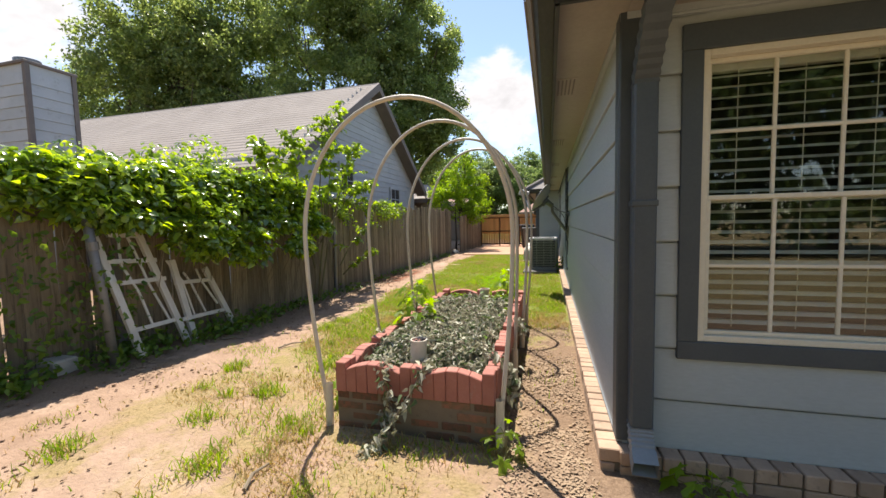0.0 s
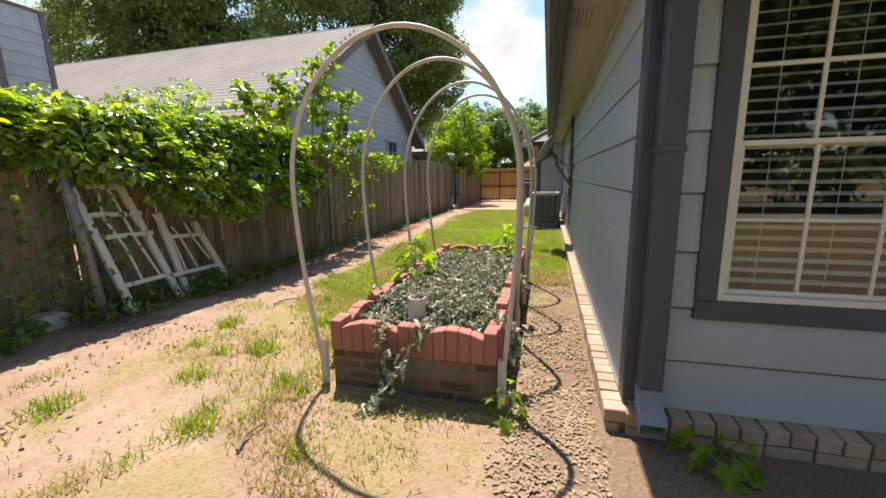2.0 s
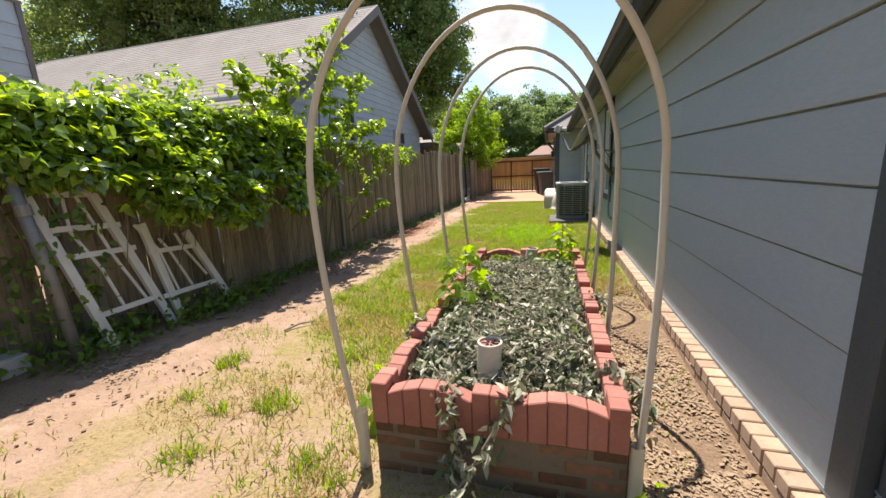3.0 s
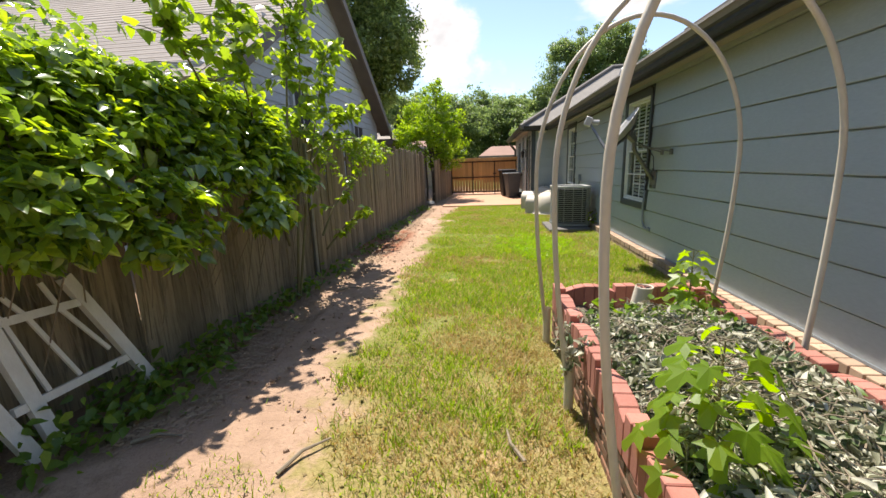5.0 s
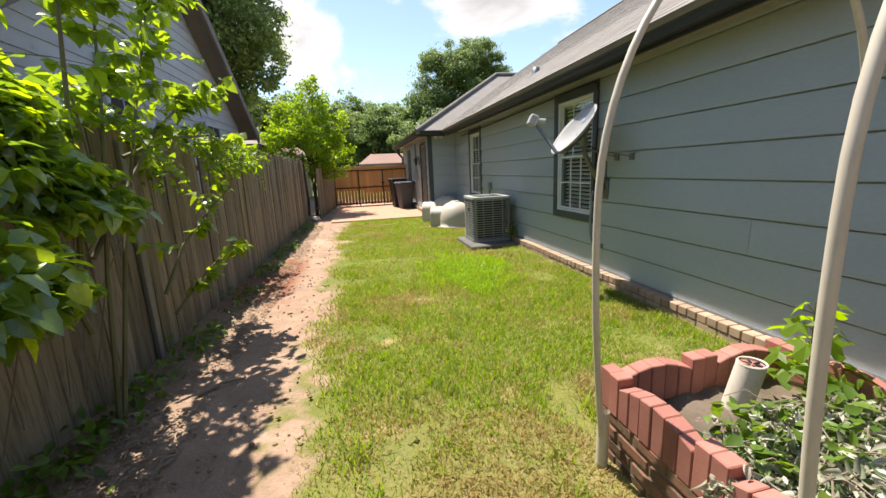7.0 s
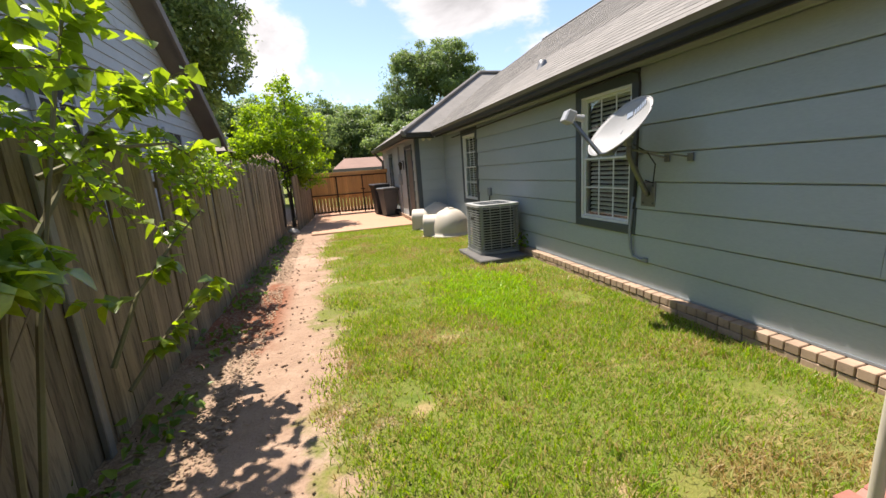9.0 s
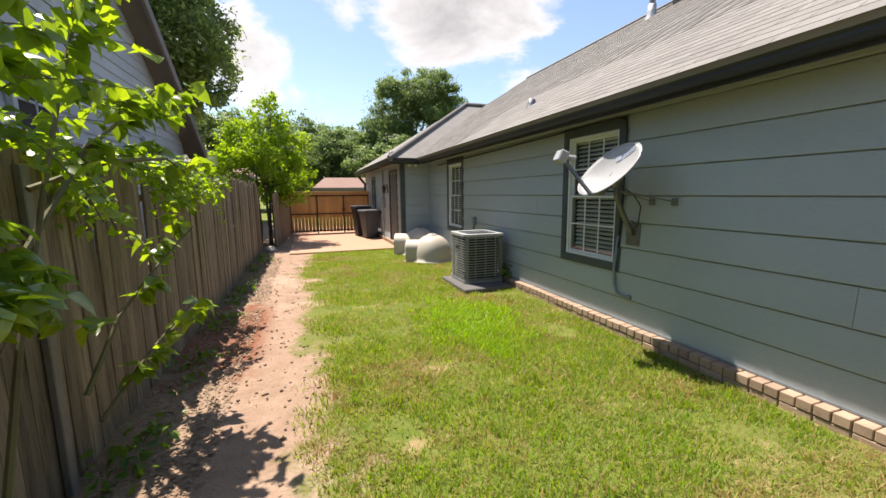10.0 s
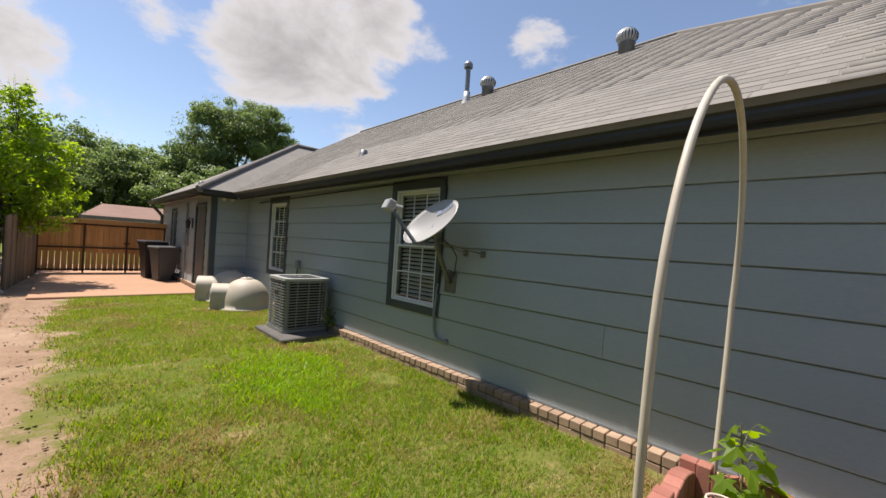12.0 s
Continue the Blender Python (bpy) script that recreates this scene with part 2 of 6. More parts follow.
M["slab"] = worn("peach_concrete", (0.48, 0.28, 0.175), (0.43, 0.25, 0.155), (0.35, 0.21, 0.13), 0.92, grain=60, patch=1.2, bump=0.3, dirt_at=0.62)
M["unit"] = worn("grey_condenser_enamel", (0.31, 0.32, 0.315), (0.26, 0.27, 0.265), None, 0.5, 0.1, grain=60, patch=4.0, bump=0.06)
M["unit_top"] = worn("light_condenser_lid", (0.50, 0.51, 0.50), (0.44, 0.45, 0.44), None, 0.45, 0.2, bump=0.05)
M["coil"] = worn("dark_condenser_coil", (0.010, 0.0105, 0.011), (0.018, 0.018, 0.018), None, 0.8, 0.1, bump=0.1)
M["pad"] = worn("dark_composite_pad", (0.105, 0.10, 0.092), (0.14, 0.13, 0.12), None, 0.9, grain=60, patch=4.0, bump=0.3)
M["igloo"] = worn("beige_moulded_plastic", (0.58, 0.52, 0.43), (0.52, 0.46, 0.37), (0.40, 0.34, 0.27), 0.6, grain=90, patch=3.0, bump=0.15, dirt_at=0.64)
M["bin_grey"] = worn("grey_bin_plastic", (0.10, 0.105, 0.11), (0.08, 0.084, 0.088), None, 0.55, bump=0.08)
M["bin_black"] = worn("black_bin_plastic", (0.022, 0.022, 0.026), (0.03, 0.03, 0.034), None, 0.5, bump=0.08)
M["dish"] = worn("off_white_dish_enamel", (0.40, 0.40, 0.395), (0.36, 0.36, 0.352), (0.28, 0.27, 0.255), 0.4, grain=70, patch=3.0, bump=0.04, dirt_at=0.68)
M["dish_mark"] = worn("pale_blue_print", (0.36, 0.42, 0.52), (0.32, 0.38, 0.48), None, 0.5, bump=0.0)
M["steel"] = worn("dull_galvanised_steel", (0.24, 0.245, 0.25), (0.17, 0.175, 0.18), (0.12, 0.115, 0.11), 0.5, 0.7, grain=40, patch=5.0, bump=0.1)
M["black"] = worn("black_cable_rubber", (0.018, 0.018, 0.018), (0.03, 0.03, 0.03), None, 0.6, bump=0.05)
M["conduit"] = worn("grey_conduit", (0.26, 0.29, 0.31), (0.21, 0.235, 0.25), None, 0.55, bump=0.05)
M["white_wood"] = worn("flaking_white_paint", (0.70, 0.68, 0.63), (0.60, 0.575, 0.52), (0.27, 0.21, 0.16), 0.75, grain=50, patch=5.0, stretch=(3, 3, 1), bump=0.35, dirt_at=0.63)
M["post_metal"] = worn("dull_grey_fence_post", (0.27, 0.265, 0.255), (0.21, 0.205, 0.195), (0.13, 0.10, 0.075), 0.6, 0.45, grain=50, patch=4.0, bump=0.12, dirt_at=0.62)
M["old_siding"] = worn("old_pale_blue_clapboard", (0.47, 0.50, 0.52), (0.40, 0.43, 0.45), (0.25, 0.25, 0.245), 0.8, grain=50, patch=1.6, bump=0.3, vary=0.05, dirt_at=0.6)
M["old_trim"] = worn("grey_brown_weathered_trim", (0.19, 0.165, 0.15), (0.15, 0.13, 0.12), None, 0.85, grain=40, patch=2.0, bump=0.2)
M["brown_wall"] = worn("tan_garage_wall", (0.23, 0.175, 0.125), (0.19, 0.145, 0.105), None, 0.85, bump=0.15)
M["red_roof"] = worn("faded_red_brown_roof", (0.27, 0.165, 0.125), (0.22, 0.135, 0.10), None, 0.95, grain=40, patch=1.0, bump=0.3)
M["bark"] = worn("grey_brown_bark", (0.13, 0.10, 0.075), (0.085, 0.066, 0.05), (0.05, 0.04, 0.03), 0.95, grain=30, patch=4.0, stretch=(3, 3, 0.6), bump=0.9, dirt_at=0.55)
M["stem"] = worn("green_brown_stem", (0.17, 0.165, 0.07), (0.13, 0.10, 0.05), None, 0.8, bump=0.2)
M["dry_stem"] = worn("dry_tan_stem", (0.25, 0.20, 0.14), (0.17, 0.135, 0.09), None, 0.9, bump=0.3)
M["door"] = worn("brown_grey_door_paint", (0.15, 0.135, 0.125), (0.13, 0.115, 0.105), None, 0.6, bump=0.1)
M["rock"] = worn("pale_rock", (0.45, 0.42, 0.37), (0.36, 0.33, 0.29), (0.22, 0.19, 0.16), 0.9, grain=30, patch=6.0, bump=0.6)
M["twig"] = worn("brown_leaf_litter", (0.24, 0.16, 0.10), (0.38, 0.275, 0.175), None, 0.95, bump=0.3)
M["vine_leaf"] = foliage("creeper_leaves", (0.085, 0.145, 0.03), (0.15, 0.23, 0.036), (0.34, 0.44, 0.06), 0.42, 0.22, lift=2.8, spec=1.0)
M["sapling_leaf"] = foliage("mulberry_leaves", (0.13, 0.20, 0.035), (0.18, 0.27, 0.04), (0.27, 0.37, 0.055), 0.55, 0.3, lift=2.1, spec=0.6)
M["big_leaf"] = foliage("pecan_crown_leaves", (0.10, 0.14, 0.05), (0.15, 0.20, 0.065), (0.26, 0.31, 0.11), 0.55, 0.38, lift=2.3, spec=0.6)
M["far_leaf"] = foliage("far_crown_leaves", (0.09, 0.14, 0.055), (0.125, 0.18, 0.065), (0.185, 0.24, 0.085), 0.5, 0.42, lift=2.2, spec=0.5)
M["young_leaf"] = foliage("young_elm_leaves", (0.13, 0.21, 0.032), (0.18, 0.28, 0.04), (0.25, 0.35, 0.05), 0.58, 0.42, lift=2.2)
M["bed_leaf"] = foliage("fresh_lobed_leaves", (0.13, 0.22, 0.022), (0.19, 0.30, 0.028), (0.27, 0.39, 0.035), 0.6, 0.38, lift=2.3)
M["dead_leaf"] = foliage("wilted_grey_green_leaves", (0.23, 0.235, 0.15), (0.43, 0.42, 0.30), (0.66, 0.64, 0.52), 0.25, 0.6, (0.09, 0.14, 0.05), lift=1.3)
M["grass"] = foliage("lawn_blades", (0.15, 0.27, 0.022), (0.22, 0.35, 0.028), (0.32, 0.43, 0.05), 0.45, 0.45, (0.45, 0.36, 0.17))
M["lush"] = foliage("lush_clover_blades", (0.21, 0.38, 0.02), (0.27, 0.46, 0.025), (0.33, 0.50, 0.03), 0.5, 0.4)
M["straw"] = foliage("dry_straw_blades", (0.44, 0.31, 0.14), (0.37, 0.29, 0.11), (0.27, 0.28, 0.065), 0.35, 0.6)
M["weed"] = foliage("weed_leaves", (0.08, 0.15, 0.026), (0.13, 0.22, 0.035), (0.19, 0.29, 0.045), 0.45, 0.4)


def glass():
    n = Nodes("window_glass")
    tr = n.node("ShaderNodeBsdfTransparent", Color=(0.86, 0.88, 0.86, 1))
    gl = n.node("ShaderNodeBsdfGlossy", Color=(1, 1, 1, 1), Roughness=0.02)
    mx = n.node("ShaderNodeMixShader", Fac=0.055)
    n.t.links.new(tr.outputs[0], mx.inputs[1])
    n.t.links.new(gl.outputs[0], mx.inputs[2])
    n.t.links.new(mx.outputs[0], n.out.inputs["Surface"])
    return n.m


M["glass"] = glass()


# ---- shape tools ----
def as_object(name, mesh, material, parent=None, label="", at=None):
    if material is not None and not mesh.materials:
        mesh.materials.append(material)
    ob = new(name, mesh)
    if parent is not None:
        ob.parent = parent
    if at is not None:
        ob.matrix_basis = at
    if label:
        ob["label"] = label
    return ob


def part(name, bm, material, parent=None, label="", smooth=False, at=None):
    mesh = bpy.data.meshes.new(name)
    bm.normal_update()
    bm.to_mesh(mesh)
    bm.free()
    if smooth:
        mesh.shade_smooth()
    return as_object(name, mesh, material, parent, label, at)


def base(name, label, category, group="", at=None, kind=""):
    """The Empty at the foot of a thing."""
    ob = new(name)
    if at is not None:
        ob.matrix_basis = at
    return tagged(ob, label, category, group, kind)


def add_box(bm, lo, hi, bevel=0.0):
    x0, y0, z0 = lo
    x1, y1, z1 = hi
    vs = [bm.verts.new(p) for p in ((x0, y0, z0), (x1, y0, z0), (x1, y1, z0), (x0, y1, z0), (x0, y0, z1), (x1, y0, z1), (x1, y1, z1), (x0, y1, z1))]
    fs = [bm.faces.new([vs[i] for i in f]) for f in ((3, 2, 1, 0), (4, 5, 6, 7), (0, 1, 5, 4), (1, 2, 6, 5), (2, 3, 7, 6), (3, 0, 4, 7))]
    if bevel:
        es = list({e for f in fs for e in f.edges})
        bmesh.ops.bevel(bm, geom=es, offset=bevel, segments=1, affect="EDGES")
    return bm


def box(lo, hi, bevel=0.0):
    return add_box(bmesh.new(), lo, hi, bevel)


def add_tube(bm, pts, radii, sides=8, cap=True):
    """A tapered tube along points."""
    pts = [Vector(p) for p in pts]
    if isinstance(radii, (int, float)):
        radii = [radii] * len(pts)
    rings = []
    side = None
    for i, p in enumerate(pts):
        d = (pts[min(i + 1, len(pts) - 1)] - pts[max(i - 1, 0)]).normalized()
        if side is None:
            side = d.orthogonal().normalized()
        side = (side - d * side.dot(d))
        side = side.normalized() if side.length > 1e-4 else d.orthogonal().normalized()
        up = d.cross(side)
        rings.append([bm.verts.new(p + radii[i] * (math.cos(a) * side + math.sin(a) * up)) for a in (2 * math.pi * k / sides for k in range(sides))])
    for a, b in zip(rings, rings[1:]):
        for k in range(sides):
            bm.faces.new((a[k], a[(k + 1) % sides], b[(k + 1) % sides], b[k]))
    if cap:
        bm.faces.new(rings[0][::-1])
        bm.faces.new(rings[-1])
    return bm


def tube(pts, radii, sides=8, cap=True):
    return add_tube(bmesh.new(), pts, radii, sides, cap)


def add_lathe(bm, profile, sides=24, sweep=2 * math.pi, start=0.0, center=(0, 0)):
    """Turn (radius, height) points about z."""
    full = abs(sweep - 2 * math.pi) < 1e-6
    count = sides if full else sides + 1
    rows = []
    for r, z in profile:
        rows.append([bm.verts.new((center[0] + r * math.cos(start + sweep * k / sides), center[1] + r * math.sin(start + sweep * k / sides), z)) for k in range(count)])
    for a, b in zip(rows, rows[1:]):
        for k in range(count if full else count - 1):
            j = (k + 1) % count
            bm.faces.new((a[k], a[j], b[j], b[k]))
    return bm


def extrude_profile(points, axis_len, bm=None):
    """A closed outline in x and z, drawn out along y."""
    bm = bm or bmesh.new()
    a = [bm.verts.new((x, 0, z)) for x, z in points]
    b = [bm.verts.new((x, axis_len, z)) for x, z in points]
    n = len(points)
    for i in range(n):
        bm.faces.new((a[i], a[(i + 1) % n], b[(i + 1) % n], b[i]))
    bm.faces.new(a[::-1])
    bm.faces.new(b)
    bmesh.ops.recalc_face_normals(bm, faces=bm.faces)
    return bm


def mesh_from(name, verts, faces_flat, corners):
    """A mesh from arrays; all faces have the same number of corners."""
    mesh = bpy.data.meshes.new(name)
    nf = len(faces_flat) // corners
    mesh.vertices.add(len(verts))
    mesh.vertices.foreach_set("co", np.asarray(verts, dtype=np.float32).ravel())
    mesh.loops.add(len(faces_flat))
    mesh.loops.foreach_set("vertex_index", np.asarray(faces_flat, dtype=np.int32))
    mesh.polygons.add(nf)
    mesh.polygons.foreach_set("loop_start", np.arange(0, nf * corners, corners, dtype=np.int32))
    mesh.update(calc_edges=True)
    mesh.validate()
    return mesh


def leaf_mesh(name, pos, out, size, rng, droop=0.3, width=0.6, fold=0.25, spread=0.9, full=True):
    """Many pointed leaves, each folded along its middle. out: the way each one faces. full: a rounder outline."""
    n = len(pos)
    nrm = out + rng.normal(0, spread, (n, 3))
    nrm /= np.linalg.norm(nrm, axis=1)[:, None] + 1e-9
    d = rng.normal(0, 1, (n, 3))
    d[:, 2] -= droop * 2
    d -= nrm * (d * nrm).sum(1)[:, None]
    d /= np.linalg.norm(d, axis=1)[:, None] + 1e-9
    s = np.cross(nrm, d)
    L = size * rng.uniform(0.6, 1.25, n)
    W = L * width * 0.5
    L, W = L[:, None], W[:, None]
    lift = nrm * W * fold
    tip = pos + d * L - nrm * L * 0.16
    if full:
        low, high = pos + d * L * 0.24 + lift, pos + d * L * 0.62 + lift * 0.7 - nrm * L * 0.05
        v = np.stack([pos, low + s * W, high + s * W * 0.72, tip, high - s * W * 0.72, low - s * W, pos + d * L * 0.5 - nrm * L * 0.03], 1)
        idx = np.arange(n)[:, None] * 7
        f = np.concatenate([idx + np.array([t]) for t in ([0, 1, 6], [1, 2, 6], [2, 3, 6], [3, 4, 6], [4, 5, 6], [5, 0, 6])], 1)
    else:
        mid = pos + d * L * 0.42 + lift
        v = np.stack([pos, mid + s * W, tip, mid - s * W], 1)
        idx = np.arange(n)[:, None] * 4
        f = np.concatenate([idx + np.array([[0, 1, 2]]), idx + np.array([[0, 2, 3]])], 1)
    return mesh_from(name, v.reshape(-1, 3), f.ravel(), 3)


def in_clumps(clumps, n, rng, shell=0.55):
    """Points in ellipsoids (x, y, z, rx, ry, rz), most of them near the surface, and the way outwards."""
    w = np.array([c[3] * c[4] + c[4] * c[5] + c[3] * c[5] for c in clumps])
    pick = rng.choice(len(clumps), n, p=w / w.sum())
    c = np.array(clumps)[pick]
    d = rng.normal(0, 1, (n, 3))
    d /= np.linalg.norm(d, axis=1)[:, None]
    r = rng.uniform(shell ** 3, 1.08, n) ** (1 / 3)
    return c[:, :3] + d * r[:, None] * c[:, 3:], d


def grass_mesh(name, xy, height, lean, rng, width=0.006, z=0.0):
    """Single tapered blades."""
    n = len(xy)
    h = height * rng.uniform(0.5, 1.3, n)
    a = rng.uniform(0, 2 * np.pi, n)
    side = np.stack([np.cos(a), np.sin(a), np.zeros(n)], 1)
    b = rng.uniform(0, 2 * np.pi, n)
    ln = np.stack([np.cos(b), np.sin(b), np.zeros(n)], 1) * (h * lean * rng.uniform(0.2, 1.3, n))[:, None]
    root = np.concatenate([xy, np.full((n, 1), z - 0.004)], 1)
    w = (width * rng.uniform(0.7, 1.4, n))[:, None]
    mid = root + ln * 0.35 + np.array([0, 0, 1]) * (h * 0.6)[:, None]
    tip = root + ln + np.array([0, 0, 1]) * h[:, None] * 0.95
    v = np.stack([root - side * w, root + side * w, mid + side * w * 0.7, mid - side * w * 0.7, tip], 1).reshape(-1, 3)
    i = np.arange(n)[:, None] * 5
    f = np.concatenate([i + np.array([[0, 1, 2]]), i + np.array([[0, 2, 3]]), i + np.array([[3, 2, 4]])], 1)
    return mesh_from(name, v, f.ravel(), 3)


# ---- ground ----
def ground_sheet():
    bm = bmesh.new()
    xs = [-900, -200, -60, -20, -9] + [-6.0 + 0.12 * i for i in range(61)] + [3, 8, 20, 60, 200, 900]
    ys = [-900, -200, -60, -20, -8, -3] + [-1.0 + 0.14 * i for i in range(121)] + [18, 22, 30, 45, 80, 200, 900]
    grid = [[bm.verts.new((x, y, 0.028 * (noise.noise((x * 1.3, y * 1.3, 0)) + 0.6 * noise.noise((x * 4.5, y * 4.5, 3))) if -6 <= x <= 1.3 and -1 <= y <= 16 else 0.0)) for x in xs] for y in ys]
    for j in range(len(ys) - 1):
        for i in range(len(xs) - 1):
            bm.faces.new((grid[j][i], grid[j][i + 1], grid[j + 1][i + 1], grid[j + 1][i]))
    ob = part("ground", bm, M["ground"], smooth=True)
    return tagged(ob, "sandy dirt and patchy lawn of the side yard", "ground", kind="structure")


ground_sheet()

slab = part("pavement", box((-3.35, 15.3, -0.1), (-0.4, 24.0, 0.045), 0.012), M["slab"])
tagged(slab, "sunlit peach concrete slab before the gate", "pavement", kind="structure")

# ---- house ----
WX, WY, EAVE, RIDGE_X, RIDGE_Z = 0.39, 2.26, 2.44, 5.0, 5.6
GX, GZ = -0.08, 2.42
FIRST, STEP = 0.40, 0.28


def board_profile(height):
    """A lap board, thicker at its lower edge."""
    return [(0.0, 0.0), (-0.024, 0.0), (-0.026, 0.008), (-0.012, height - 0.012), (0.0, height - 0.012)]


def lap_wall(name, label, start, direction, length, openings, z_from=0.13, z_to=EAVE, step=STEP, first=FIRST, material=None, thick=0.12, piece=14.0):
    """A wall of lap boards with openings cut out: (from, to, bottom, top) along it."""
    material = material or M["siding"]
    d = Vector(direction).normalized()
    m = Matrix.Translation(start) @ Matrix(((d.y, d.x, 0, 0), (-d.x, d.y, 0, 0), (0, 0, 1, 0), (0, 0, 0, 1)))
    core = bmesh.new()
    cuts = sorted({0.0, length, *(v for o in openings for v in o[:2])})
    for a, b in zip(cuts, cuts[1:]):
        mid = (a + b) / 2
        spans, z = [], z_from
        for o in sorted((o for o in openings if o[0] < mid < o[1]), key=lambda o: o[2]):
            spans.append((z, o[2]))
            z = o[3]
        spans.append((z, z_to))
        for lo, hi in spans:
            if hi - lo > 0.01:
                add_box(core, (0.002, a, lo), (thick, b, hi))
    wall = part(name, core, material, at=m)
    tagged(wall, label, "wall", kind="structure")
    z, row = z_from, 0
    top = first
    shared = {}
    while z < z_to - 0.01:
        hi = min(top, z_to)
        pos = -(piece * ((row * 0.37) % 1.0))
        while pos < length:
            a, b = max(pos, 0.0), min(pos + piece - 0.003, length)
            free = [(a, b)]
            for o in openings:
                if o[2] < hi - 0.02 and o[3] > z + 0.02:
                    nxt = []
                    for p, q in free:
                        if o[0] > p:
                            nxt.append((p, min(q, o[0])))
                        if o[1] < q:
                            nxt.append((max(p, o[1]), q))
                    free = nxt
            for p, q in free:
                if q - p > 0.03:
                    key = (round(q - p, 2), round(hi - z, 3))
                    if key not in shared:
                        bm = extrude_profile(board_profile(hi - z), q - p)
                        shared[key] = bpy.data.meshes.new("plank")
                        bm.to_mesh(shared[key])
                        bm.free()
                    as_object("plank", shared[key], material, wall, at=Matrix.Translation((0, p, z)))
            pos += piece
        z, top, row = hi, hi + step, row + 1
    return wall


LATER = []  # walls with many boards are built last
WIN_S = (0.74, 1.68, 0.72, 2.18)
WIN_A = (7.96, 8.82, 0.765, 2.23)
WIN_B = (12.50, 13.32, 0.79, 2.22)


def window(name, label, wall_matrix, w, h, frame_mat, cols=3, rows=2, trim=0.095, tilt=42):
    """A double-hung window in its opening. Local x runs along the wall, y into it, z up from the sill."""
    win = base(name, label, "window", at=wall_matrix, kind="structure")
    p = -0.035
    for nm, lo, hi in (("window_trim", (-trim, p, -trim), (w + trim, 0.0, 0.0)), ("window_trim", (-trim, p, h), (w + trim, 0.0, h + trim + 0.03)),
                       ("window_trim", (-trim, p, 0.0), (0.0, 0.0, h)), ("window_trim", (w, p, 0.0), (w + trim, 0.0, h))):
        part(nm, box(lo, hi, 0.004), M["trim"], win, "slate painted trim board")
    f = 0.032
    bm = bmesh.new()
    for lo, hi in (((0, -0.02, 0), (f, 0.07, h)), ((w - f, -0.02, 0), (w, 0.07, h)), ((f, -0.02, 0), (w - f, 0.07, f)), ((f, -0.02, h - f), (w - f, 0.07, h))):
        add_box(bm, lo, hi, 0.003)
    part("window_frame", bm, frame_mat, win)
    half = h / 2
    for z0, z1, y0 in ((f, half + 0.018, 0.004), (half - 0.018, h - f, 0.03)):
        sash = bmesh.new()
        r = 0.024
        for lo, hi in (((f, y0, z0), (w - f, y0 + 0.024, z0 + r)), ((f, y0, z1 - r), (w - f, y0 + 0.024, z1)),
                       ((f, y0, z0 + r), (f + r, y0 + 0.024, z1 - r)), ((w - f - r, y0, z0 + r), (w - f, y0 + 0.024, z1 - r))):
            add_box(sash, lo, hi, 0.003)
        s = part("sash", sash, frame_mat, win)
        iw, ih = w - 2 * f - 2 * r, z1 - z0 - 2 * r
        for c in range(1, cols):
            x = f + r + iw * c / cols
            part("muntin", box((x - 0.009, y0 + 0.004, z0 + r), (x + 0.009, y0 + 0.018, z1 - r), 0.003), frame_mat, s)
        for c in range(1, rows):
            z = z0 + r + ih * c / rows
            part("muntin", box((f + r, y0 + 0.003, z - 0.009), (w - f - r, y0 + 0.019, z + 0.009), 0.003), frame_mat, s)
        for c in range(cols):
            for k in range(rows):
                a, b = f + r + iw * c / cols, z0 + r + ih * k / rows
                pane = part("pane", box((a + 0.003, y0 + 0.009, b + 0.003), (a + iw / cols - 0.003, y0 + 0.013, b + ih / rows - 0.003)), M["glass"], s)
                pane.visible_shadow = False
    # the blind behind the glass
    blind = base("window_blind", "ivory horizontal slat blind behind the window", "blind", at=wall_matrix)
    slat = extrude_profile([(-0.024, 0.0), (0.0, 0.006), (0.024, 0.0), (0.0, 0.008)], w - 2 * f - 0.03)
    mesh = bpy.data.meshes.new("slat")
    slat.to_mesh(mesh)
    slat.free()
    z = f + 0.05
    while z < h - f - 0.06:
        as_object("slat", mesh, M["blind"], blind, at=Matrix.Translation((f + 0.015, 0.105, z)) @ Matrix.Rotation(radians(-90), 4, "Z") @ Matrix.Rotation(radians(0), 4, "X") @ Matrix.Translation((0, 0, 0)) @ Matrix.Rotation(radians(tilt), 4, "Y"))
        z += 0.053
    for x in (0.2, 0.5, 0.8):
        part("cord", tube([(w * x, 0.075, f + 0.03), (w * x, 0.075, h - f)], 0.0022, 5), M["blind"], blind)
    part("headrail", box((f + 0.01, 0.08, h - f - 0.05), (w - f - 0.01, 0.13, h - f), 0.004), M["blind"], blind)
    # Open box behind the blind; the room's shade is its near-black colour.
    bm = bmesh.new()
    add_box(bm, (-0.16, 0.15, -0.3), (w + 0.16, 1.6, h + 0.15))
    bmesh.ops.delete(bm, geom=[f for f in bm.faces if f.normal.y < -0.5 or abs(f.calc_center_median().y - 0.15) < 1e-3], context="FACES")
    room = part("room_box", bm, M["room_shade"], at=wall_matrix)
    tagged(room, "room box behind the window, interior shade put into its near-black colour", "room", kind="structure")
    return win


# the wall's local x runs along +y of the world on the west side, the inside lies towards +x
WEST = Matrix(((0, 1, 0, 0), (-1, 0, 0, 0), (0, 0, 1, 0), (0, 0, 0, 1)))


def west_at(y_far, z, x=WX):
    return Matrix.Translation((x, y_far, z)) @ WEST


